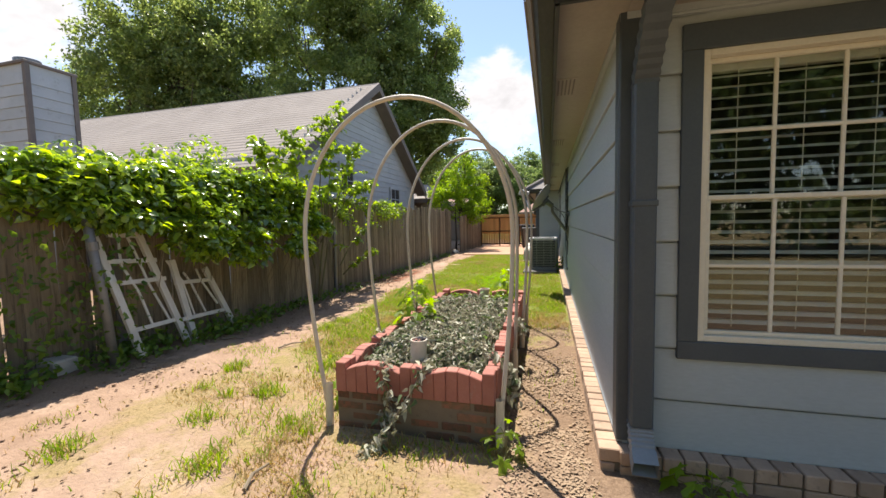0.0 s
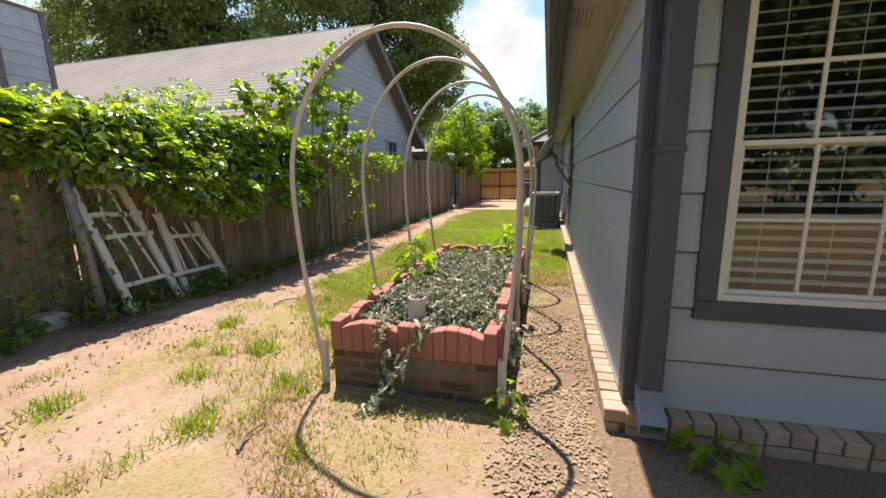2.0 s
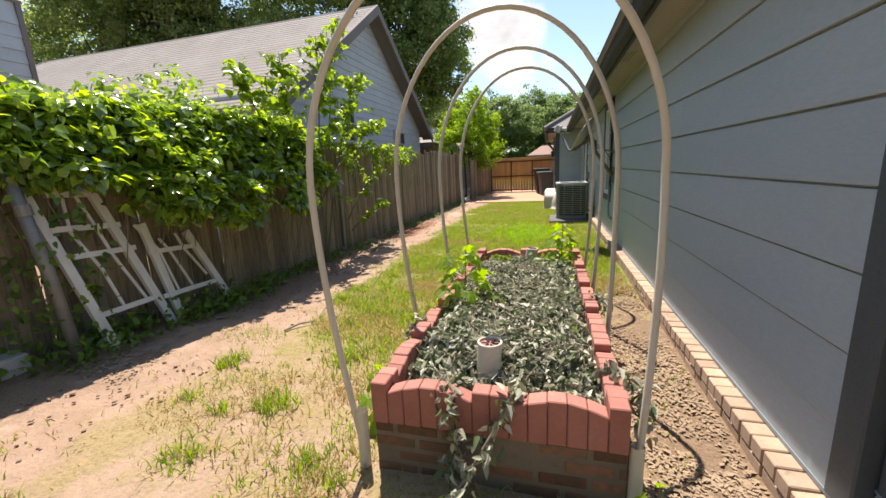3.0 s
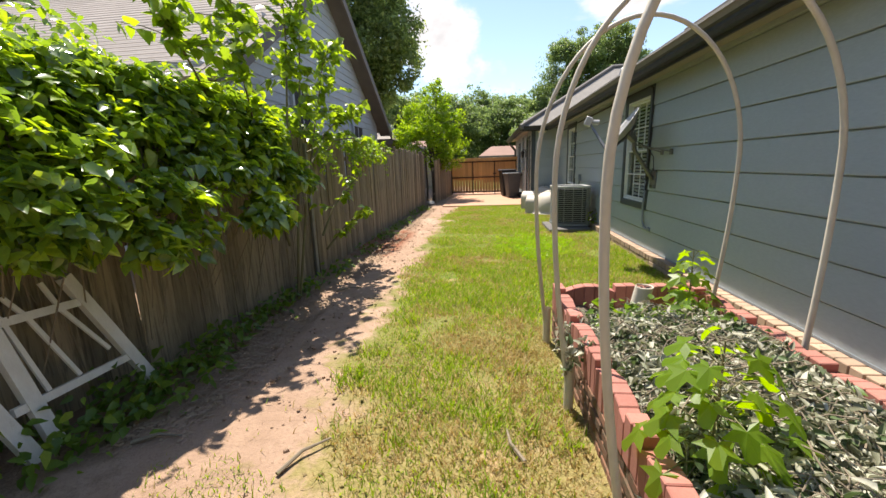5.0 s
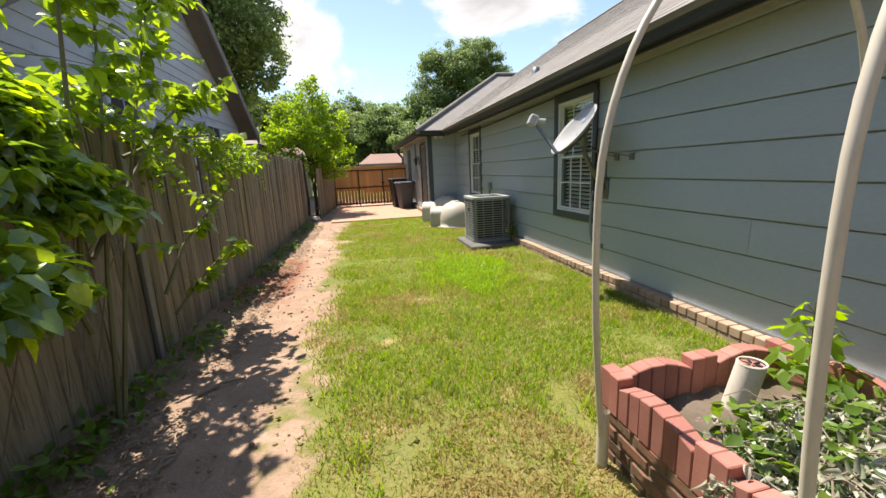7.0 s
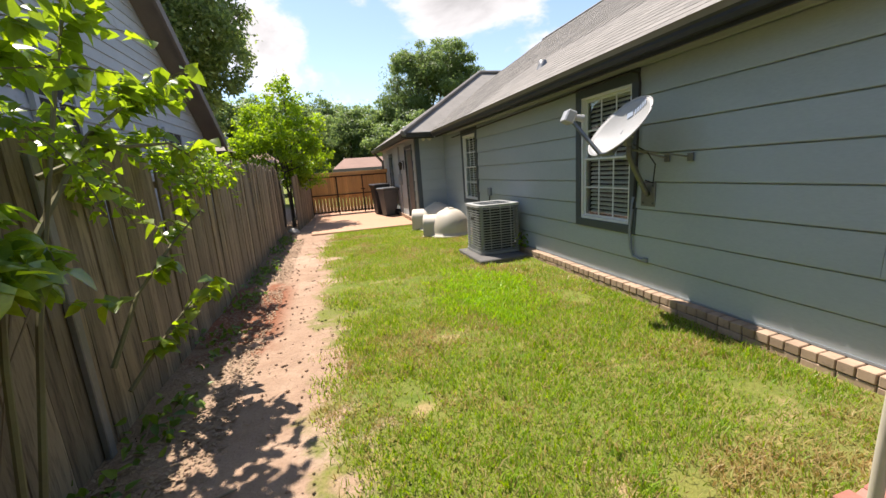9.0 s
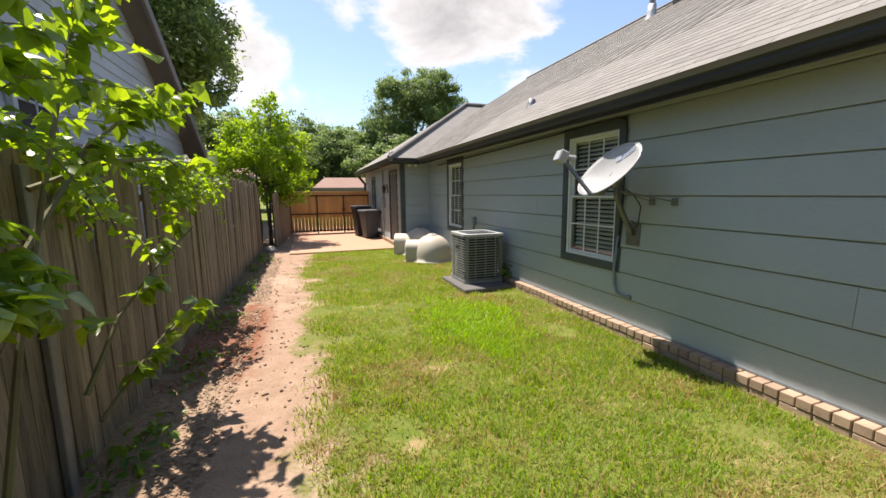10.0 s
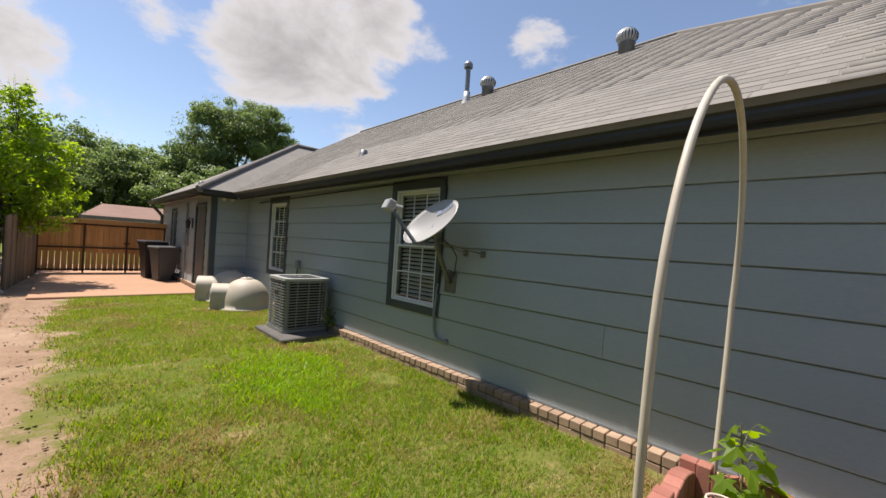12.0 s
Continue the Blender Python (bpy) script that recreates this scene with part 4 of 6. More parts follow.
    part("cable_loop", tube([knee + Vector((0.02, -0.03, 0.1)), (-0.16, -0.14, 0.42), (-0.08, -0.16, 0.3), (-0.04, -0.1, 0.12), (0.0, 0.04, 0.14)], 0.006, 6), M["black"], d)


dish()

cable = base("service_cable", "black cable from eave to grey conduit beside the window", "cable", at=Matrix.Translation((WX - 0.035, 7.83, 0)))
part("black_run", tube([(-0.012, 6.2, 2.26), (-0.012, 3.0, 2.30), (-0.014, 0.55, 2.33), (-0.014, 0.12, 2.335), (-0.014, 0.02, 2.30), (-0.014, 0.0, 2.2), (-0.012, 0.02, 1.4), (-0.012, 0.05, 0.95)], 0.012, 7), M["black"], cable)
part("conduit", tube([(-0.014, 0.045, 1.08), (-0.014, 0.09, 0.72), (-0.014, 0.07, 0.52), (-0.014, 0.03, 0.44), (-0.01, -0.06, 0.42), (0.015, -0.13, 0.42)], 0.016, 8), M["conduit"], cable, "grey bent conduit", smooth=True)
part("conduit_end", box((-0.02, -0.16, 0.40), (0.012, -0.11, 0.45), 0.004), M["conduit"], cable)

outlet = base("outdoor_socket", "small grey electrical box on the siding", "socket box", at=Matrix.Translation((WX - 0.03, 11.75, 0.92)))
part("cover", box((-0.06, -0.05, 0.0), (0.0, 0.05, 0.16), 0.008), M["conduit"], outlet)
part("cable", tube([(-0.03, 0, 0.0), (-0.04, 0.02, -0.2), (-0.06, -0.1, -0.38), (-0.1, -0.6, -0.55)], 0.012, 7), M["black"], outlet)

door = base("door_1", "closed brown-grey side door with trim on the wing", "door", at=Matrix.Translation((WING_X, WING_Y + 0.55, 0.14)), kind="structure")
part("door_leaf", box((0.02, 0.04, 0.0), (0.06, 0.86, 2.0), 0.004), M["door"], door)
for lo, hi in (((-0.04, -0.09, 0.0), (0.0, 0.0, 2.1)), ((-0.04, 0.9, 0.0), (0.0, 0.99, 2.1)), ((-0.04, 0.0, 2.02), (0.0, 0.9, 2.1))):
    part("door_trim", box(lo, hi, 0.004), M["trim"], door)
for z0, z1 in ((0.15, 0.85), (1.0, 1.85)):
    part("door_panel", box((0.008, 0.16, z0), (0.022, 0.74, z1), 0.006), M["door"], door)
part("door_handle", tube([(0.02, 0.78, 0.95), (-0.04, 0.78, 0.95), (-0.045, 0.70, 0.95)], 0.011, 8), M["steel"], door)
part("threshold", box((-0.06, 0.0, -0.03), (0.05, 0.9, 0.0), 0.003), M["steel"], door)
lantern = base("wall_lantern", "dark metal coach lantern beside the door", "wall lamp", at=Matrix.Translation((WING_X - 0.02, WING_Y + 1.85, 1.7)))
part("back_plate", box((-0.02, -0.05, -0.12), (0.0, 0.05, 0.16), 0.006), M["black"], lantern)
part("arm", tube([(-0.01, 0, 0.1), (-0.09, 0, 0.17), (-0.11, 0, 0.12)], 0.009, 6), M["black"], lantern)
part("cage", add_lathe(bmesh.new(), [(0.0, -0.13), (0.035, -0.12), (0.06, 0.04), (0.075, 0.05), (0.02, 0.12), (0.0, 0.125)], 6, center=(-0.11, 0)), M["black"], lantern)
meter = base("electric_meter", "grey utility meter box with conduit on the wing", "meter", at=Matrix.Translation((WING_X - 0.02, WING_Y + 2.35, 1.25)))
part("cabinet", box((-0.11, -0.1, -0.15), (0.0, 0.1, 0.2), 0.01), M["conduit"], meter)
part("riser", tube([(-0.05, 0.0, 0.2), (-0.05, 0.0, 1.05)], 0.03, 8), M["conduit"], meter)
part("drop_pipe", tube([(-0.05, 0.0, -1.1), (-0.05, 0.0, -0.15)], 0.022, 8), M["conduit"], meter)
flood = base("flood_light", "white twin-head floodlight under the eave corner", "floodlight", at=Matrix.Translation((WING_X + 0.25, WING_Y - 0.12, 2.352)))
part("base_plate", add_lathe(bmesh.new(), [(0.05, 0.055), (0.05, 0.03), (0.0, 0.028)], 12), M["sash"], flood)
for s in (-1, 1):
    part("lamp_head", tube([(0.02 * s, 0, 0.03), (0.06 * s, -0.05, -0.02), (0.09 * s, -0.13, -0.05)], [0.018, 0.03, 0.045], 10), M["sash"], flood)
win4 = base("window_4", "narrow window on the wing beside the gate", "window", at=Matrix.Translation((WING_X, WING_Y + 4.1, 0.9)), kind="structure")
for lo, hi in (((-0.035, -0.09, -0.09), (0.0, 0.69, 0.0)), ((-0.035, -0.09, 1.2), (0.0, 0.69, 1.29)), ((-0.035, -0.09, 0.0), (0.0, 0.0, 1.2)), ((-0.035, 0.6, 0.0), (0.0, 0.69, 1.2))):
    part("window_trim", box(lo, hi, 0.004), M["trim"], win4)
part("pane", box((0.03, 0.0, 0.0), (0.036, 0.6, 1.2)), M["glass"], win4)
# Near-black sheet in place of a room, interior shade as colour.
part("backing", box((0.08, 0.0, 0.0), (0.09, 0.6, 1.2)), M["room_shade"], win4)


# ---- air conditioner ----
def condenser():
    x0, y0, s, z0, h = -0.47, 10.28, 0.72, 0.075, 0.82
    pad = part("condenser_pad", box((-0.62, 9.95, -0.03), (0.20, 11.05, 0.07), 0.015), M["pad"])
    tagged(pad, "dark composite pad on the lawn under the condenser", "equipment pad")
    ac = base("air_conditioner", "grey louvred air conditioner condenser on a dark pad", "air conditioner", at=Matrix.Translation((x0 + s / 2, y0 + s / 2, z0)))
    r = s / 2
    part("coil", box((-r + 0.075, -r + 0.075, 0.03), (r - 0.075, r - 0.075, h - 0.04), 0.05), M["coil"], ac)

    def ring(inner, outer, z, dz, c=0.09):
        bm = bmesh.new()
        loops = []
        for e, zz in ((outer, z), (outer, z + dz), (inner, z + dz), (inner, z)):
            row = []
            for sx, sy in ((1, 1), (-1, 1), (-1, -1), (1, -1)):
                a0 = math.atan2(sy, sx) - math.pi / 4
                for k in range(5):
                    a = a0 + math.pi / 2 * k / 4
                    row.append(bm.verts.new((sx * (e - c) + c * math.cos(a), sy * (e - c) + c * math.sin(a), zz)))
            loops.append(row)
        n = len(loops[0])
        for a, b in zip(loops, loops[1:] + loops[:1]):
            for k in range(n):
                bm.faces.new((a[k], a[(k + 1) % n], b[(k + 1) % n], b[k]))
        bmesh.ops.recalc_face_normals(bm, faces=bm.faces)
        return bm

    louver = bpy.data.meshes.new("louver")
    b = ring(r - 0.03, r, 0.0, 0.014)
    b.to_mesh(louver)
    b.free()
    for k in range(17):
        as_object("louver", louver, M["unit"], ac, at=Matrix.Translation((0, 0, 0.06 + 0.0425 * k)))
    part("base_pan", ring(0.12, r + 0.006, 0.0, 0.045), M["unit"], ac)
    part("top_lid", ring(0.27, r + 0.01, h - 0.045, 0.04), M["unit_top"], ac, "pale lid with a round fan opening")
    bm = bmesh.new()
    for k in range(7):
        rr = 0.05 + 0.035 * k
        add_tube(bm, [(rr * math.cos(a), rr * math.sin(a), h - 0.012) for a in (2 * math.pi * j / 28 for j in range(29))], 0.004, 4)
    for k in range(6):
        a = math.pi * k / 6
        add_tube(bm, [(0.28 * math.cos(a), 0.28 * math.sin(a), h - 0.012), (-0.28 * math.cos(a), -0.28 * math.sin(a), h - 0.012)], 0.005, 4)
    part("fan_guard", bm, M["unit"], ac)
    post = bpy.data.meshes.new("post")
    b = box((-0.028, -0.012, 0.03), (0.028, 0.012, h - 0.03), 0.004)
    b.to_mesh(post)
    b.free()
    for sx, sy in ((1, 1), (-1, 1), (-1, -1), (1, -1)):
        as_object("corner_post", post, M["unit"], ac, at=Matrix.Translation((sx * (r - 0.045), sy * (r - 0.045), 0)) @ Matrix.Rotation(math.atan2(sy, sx) + math.pi / 2, 4, "Z"))
    rib = bpy.data.meshes.new("rib")
    b = box((-0.006, -0.006, 0.04), (0.006, 0.006, h - 0.04))
    b.to_mesh(rib)
    b.free()
    for k in range(1, 4):
        t = -r + s * k / 4
        for p in ((t, -r + 0.004), (t, r - 0.004), (-r + 0.004, t), (r - 0.004, t)):
            as_object("rib", rib, M["unit"], ac, at=Matrix.Translation((*p, 0)))
    part("badge", box((-r - 0.004, -0.07, 0.55), (-r + 0.002, 0.07, 0.6), 0.002), M["black"], ac)
    part("refrigerant_line", tube([(r - 0.02, 0.2, 0.15), (r + 0.1, 0.22, 0.12), (r + 0.14, 0.25, 0.3), (r + 0.25, 0.25, 0.42)], 0.022, 8), M["black"], ac)


condenser()


# ---- dog igloos ----
def igloo(x, y, turn, s, label):
    """A domed dog house with a tunnel entrance and a top vent."""
    g = base("dog_igloo", label, "dog house", "dog igloos", Matrix.Translation((x, y, 0.0)) @ Matrix.Rotation(radians(turn), 4, "Z") @ Matrix.Diagonal((s, s, s, 1)))
    prof = [(0.56, 0.0), (0.56, 0.035), (0.51, 0.045)] + [(0.50 * math.cos(a) ** 0.8, 0.05 + 0.60 * math.sin(a)) for a in (math.pi / 2 * k / 14 for k in range(1, 14))]
    prof += [(0.10, 0.655), (0.09, 0.60)]
    part("dome", add_lathe(bmesh.new(), prof, 40), M["igloo"], g, smooth=True)
    bm = bmesh.new()
    rows = []
    for yy in (-0.30, -0.62, -0.65, -0.65, -0.50):
        inner = len(rows) >= 3
        w, hh = (0.23, 0.44) if inner else (0.28, 0.50)
        rows.append([bm.verts.new((w * c, yy, 0.03 + p)) for c, p in [(-1, 0.0)] + [(-math.cos(a), hh * (0.55 + 0.45 * math.sin(a))) for a in (math.pi * j / 12 for j in range(13))] + [(1, 0.0)]])
    for a, b in zip(rows, rows[1:]):
        for j in range(len(a) - 1):
            bm.faces.new((a[j], a[j + 1], b[j + 1], b[j]))
    bmesh.ops.recalc_face_normals(bm, faces=bm.faces)
    part("tunnel", bm, M["igloo"], g, smooth=True)
    part("tunnel_flange", box((-0.29, -0.68, 0.0), (0.29, -0.35, 0.035), 0.012), M["igloo"], g)
    part("vent_cap", add_lathe(bmesh.new(), [(0.13, 0.635), (0.12, 0.665), (0.03, 0.685), (0.0, 0.685)], 24), M["igloo"], g, smooth=True)
    part("vent_slot", box((-0.07, -0.012, 0.682), (0.07, 0.012, 0.69)), M["coil"], g)


igloo(-0.13, 13.1, -112, 0.93, "beige moulded dog igloo with vented dome on the lawn")
igloo(-0.10, 14.25, -112, 1.0, "larger beige dog igloo against the house corner")


# ---- bins ----
def bin_cart(x, y, turn, body, lid, label, h=0.98):
    b = base("wheeled_bin", label, "wheeled bin", "wheeled bins", Matrix.Translation((x, y, 0.045)) @ Matrix.Rotation(radians(turn), 4, "Z"))
    bm = bmesh.new()
    rings = []
    for w, d, z in ((0.17, 0.20, 0.02), (0.175, 0.205, 0.04), (0.25, 0.28, h - 0.08), (0.27, 0.30, h - 0.075), (0.27, 0.30, h - 0.02)):
        rings.append([bm.verts.new((sx * w, sy * d, z)) for sx, sy in ((1, 1), (-1, 1), (-1, -1), (1, -1))])
    for p, q in zip(rings, rings[1:]):
        for k in range(4):
            bm.faces.new((p[k], p[(k + 1) % 4], q[(k + 1) % 4], q[k]))
    bm.faces.new(rings[0][::-1])
    bmesh.ops.bevel(bm, geom=[e for e in bm.edges if abs(e.verts[0].co.z - e.verts[1].co.z) > 0.01], offset=0.03, segments=2, affect="EDGES")
    bmesh.ops.recalc_face_normals(bm, faces=bm.faces)
    part("bin_body", bm, body, b)
    bm = box((-0.285, -0.325, h - 0.02), (0.285, 0.315, h + 0.05), 0.03)
    part("lid", bm, lid, b)
    part("handle", tube([(-0.2, 0.30, h - 0.06), (-0.2, 0.37, h - 0.03), (0.2, 0.37, h - 0.03), (0.2, 0.30, h - 0.06)], 0.016, 8), lid, b)
    for s in (-1, 1):
        w = part("wheel", tube([(0.21 * s - 0.03, 0.23, 0.11), (0.21 * s + 0.03, 0.23, 0.11)], 0.11, 18), M["black"], b)
        part("hub", tube([(0.21 * s - 0.034, 0.23, 0.11), (0.21 * s + 0.034, 0.23, 0.11)], 0.04, 10), M["bin_grey"], w)


bin_cart(-0.80, 18.15, -70, M["bin_grey"], M["bin_grey"], "grey wheeled bin with closed lid on the slab", 0.93)
bin_cart(-0.98, 18.9, -75, M["bin_black"], M["bin_black"], "black wheeled bin with closed lid behind the grey one", 1.06)


# ---- gate ----
def gate():
    y0, xa, xb, zb, zt = 20.5, -3.46, -0.45, 0.13, 1.60
    g = base("wooden_gate", "golden cedar double gate on a dark steel frame, closed", "gate", at=Matrix.Translation((xa, y0, zb)))
    w, h = xb - xa, zt - zb
    rng = random.Random(5)
    n = int(w / 0.128)
    mesh = bpy.data.meshes.new("board")
    b = box((0.0, 0.0, 0.0), (0.117, 0.018, h + 0.02), 0.003)
    b.to_mesh(mesh)
    b.free()
    for k in range(n):
        as_object("board", mesh, M["gate"], g, at=Matrix.Translation((0.005 + k * w / n, 0.03, -0.03 + rng.uniform(-0.012, 0.012))))
    for k in range(4):
        part("backing_board", box((0.0, 0.05, 0.55 + 0.225 * k), (w, 0.066, 0.77 + 0.225 * k), 0.002), M["gate"], g)
    for z in (0.0, 0.66, 1.36):
        part("steel_rail", box((0.0, -0.012, z), (w, 0.028, z + 0.042), 0.003), M["iron"], g)
    for x in (0.0, w / 3 - 0.02, 2 * w / 3 - 0.02, w - 0.045):
        part("steel_post", box((x, -0.016, -0.08), (x + 0.045, 0.029, h - 0.06), 0.003), M["iron"], g)
    part("cap_board", box((-0.1, -0.02, 1.41), (w + 0.05, 0.07, 1.55), 0.004), M["gate"], g)
    part("latch", box((2 * w / 3 - 0.08, -0.03, 0.82), (2 * w / 3 + 0.08, -0.012, 0.86), 0.003), M["iron"], g)


LATER.append(gate)


# ---- left fence ----
FENCE_LINE = [(-5.05, -3.0), (-4.80, 1.0), (-4.62, 2.6), (-4.30, 4.6), (-4.18, 6.5), (-4.15, 11.3), (-4.12, 16.6)]


def on_fence(s):
    """The place and turn at a length s along the fence."""
    for (ax, ay), (bx, by) in zip(FENCE_LINE, FENCE_LINE[1:]):
        d = math.hypot(bx - ax, by - ay)
        if s <= d or (bx, by) == FENCE_LINE[-1]:
            return ax + (bx - ax) * s / d, ay + (by - ay) * s / d, math.atan2(bx - ax, by - ay)
        s -= d


FENCE_LEN = sum(math.hypot(b[0] - a[0], b[1] - a[1]) for a, b in zip(FENCE_LINE, FENCE_LINE[1:]))


def fence():
    f = base("fence", "weathered grey-brown cedar picket fence with uneven tops", "fence")
    rng = random.Random(8)
    meshes = []
    for k in range(5):
        h = 1.80 + 0.03 * k
        w = 0.126 + 0.006 * (k % 3)
        bm = bmesh.new()
        prof = [(0.0, 0.0), (w, 0.0), (w, h - 0.03), (w - 0.025, h), (0.025, h), (0.0, h - 0.03)]
        a = [bm.verts.new((0.0, y, z)) for y, z in prof]
        b = [bm.verts.new((0.018, y, z)) for y, z in prof]
        for i in range(6):
            bm.faces.new((a[i], a[(i + 1) % 6], b[(i + 1) % 6], b[i]))
        bm.faces.new(a)
        bm.faces.new(b[::-1])
        bmesh.ops.recalc_face_normals(bm, faces=bm.faces)
        m = bpy.data.meshes.new("picket")
        bm.to_mesh(m)
        bm.free()
        meshes.append(m)
    s = 0.0
    while s < FENCE_LEN - 0.1:
        x, y, a = on_fence(s)
        as_object("picket", rng.choice(meshes), M["fence"], f, at=pose(x + rng.uniform(-0.007, 0.007), y, -0.02 + rng.uniform(-0.02, 0.02), rng.uniform(-0.9, 0.9), rng.uniform(-0.6, 0.6), -math.degrees(a)))
        s += 0.129 + rng.uniform(0, 0.005)
    s = 0.0
    while s < FENCE_LEN - 2.0:
        x, y, a = on_fence(s)
        x2, y2, _ = on_fence(min(s + 2.42, FENCE_LEN))
        for z in (0.35, 0.95, 1.55):
            part("rail", tube([(x - 0.045, y, z), (x2 - 0.045, y2, z)], 0.04, 4), M["fence"], f)
        part("post", box((x - 0.17, y - 0.045, -0.05), (x - 0.08, y + 0.045, 1.75), 0.006), M["fence"], f)
        s += 2.42
    # a paler batten and the post that stands proud of the pickets
    for y, w, label in ((6.9, 0.06, "pale grey batten"), (3.05, 0.09, "grey upright board")):
        x = -4.15 if y > 5 else -4.50
        part("batten", box((x, y, 0.0), (x + 0.035, y + w, 1.72), 0.005), M["old_trim"] if y < 5 else M["post_metal"], f, label)


LATER.append(fence)


def far_fence():
    f = base("fence", "older dark picket fence panel beside the gate", "fence")
    rng = random.Random(18)
    mesh = bpy.data.meshes.new("picket")
    b = box((0, 0, 0), (0.018, 0.13, 1.62), 0.004)
    b.to_mesh(mesh)
    b.free()
    y = 16.75
    while y < 20.4:
        as_object("picket", mesh, M["fence"], f, at=pose(-3.78 + (y - 16.7) * 0.085, y, rng.uniform(-0.05, 0.06), rng.uniform(-2, 2), 0, -4.5))
        y += 0.145
    for z in (0.35, 1.3):
        part("rail", tube([(-3.83, 16.7, z), (-3.5, 20.5, z)], 0.04, 4), M["fence"], f)


LATER.append(far_fence)
rock = bmesh.new()
bmesh.ops.create_icosphere(rock, subdivisions=3, radius=0.16)
for v in rock.verts:
    v.co *= 1.0 + 0.28 * noise.noise(v.co * 7)
    v.co.z *= 0.6
tagged(part("rock", rock, M["rock"], smooth=True, at=Matrix.Translation((-3.85, 16.2, 0.06))), "pale rounded rock at the foot of the fence", "rock")


# ---- trellis, post ----
def trellis():
    t = base("trellis", "old white painted wooden trellis leaning on the fence, parts broken", "trellis")

    def lean(y, z):
        """A place on the leaning plane."""
        return (-4.12 - 0.20 * z - 0.02 * (y < 2.9), y, z)

    def bar(name, a, b, w=0.026, d=0.016):
        a, b = Vector(lean(*a)), Vector(lean(*b))
        dirn = (b - a).normalized()
        side = Vector((1, 0, 0.2)).normalized().cross(dirn).normalized()
        out = dirn.cross(side)
        bm = bmesh.new()
        vs = [bm.verts.new(p + side * su * w + out * so * d) for p in (a, b) for su, so in ((-1, -1), (1, -1), (1, 1), (-1, 1))]
        for q in ((0, 1, 5, 4), (1, 2, 6, 5), (2, 3, 7, 6), (3, 0, 4, 7), (3, 2, 1, 0), (4, 5, 6, 7)):
            bm.faces.new([vs[i] for i in q])
        bmesh.ops.recalc_face_normals(bm, faces=bm.faces)
        part(name, bm, M["white_wood"], t)

    for a, b in (((3.03, 0.0), (2.78, 1.66)), ((3.56, 0.0), (3.24, 1.42)), ((3.66, 0.02), (3.58, 0.98)), ((4.28, 0.0), (4.0, 0.84))):
        bar("upright", a, b, 0.034, 0.02)
    for a, b in (((3.02, 0.30), (3.50, 0.30)), ((3.55, 0.28), (4.22, 0.26)), ((2.98, 0.80), (3.46, 0.78)), ((3.56, 0.71), (4.02, 0.68)), ((2.90, 1.03), (3.40, 1.0)), ((2.95, 1.30), (3.30, 1.28))):
        bar("crossbar", a, b, 0.022, 0.014)
    for pts in (((3.20, 0.32), (3.14, 0.66), (3.02, 1.0), (3.05, 1.26), (2.98, 1.48)), ((3.40, 0.32), (3.26, 0.75), (3.20, 1.05), (3.14, 1.30)), ((3.72, 0.30), (3.66, 0.72), (3.52, 0.98)), ((3.88, 0.30), (3.76, 0.70), (3.70, 0.82)), ((4.08, 0.36), (3.92, 0.68), (3.88, 0.84))):
        for a, b in zip(pts, pts[1:]):
            bar("slat", a, b, 0.011, 0.007)


trellis()
steel_post = base("steel_post", "dull grey galvanised pipe post standing before the fence", "post", at=Matrix.Translation((-4.25, 2.78, 0)))
part("pipe", tube([(0.06, 0.03, -0.1), (0.0, 0.0, 0.75), (-0.05, -0.06, 1.5)], 0.042, 12), M["post_metal"], steel_post, smooth=True)
part("coupling", tube([(-0.025, -0.03, 1.16), (-0.03, -0.035, 1.24)], 0.05, 12), M["post_metal"], steel_post)
block = part("concrete_block", box((-4.68, 2.42, 0.0), (-4.38, 2.62, 0.15), 0.015), M["rock"])
tagged(block, "grey concrete block at the fence foot among weeds", "concrete block")

# ---- raised bed ----
BX0, BX1, BY0, BY1 = -1.37, -0.31, 2.25, 5.12
LOW, CAPH = 0.255, 0.19


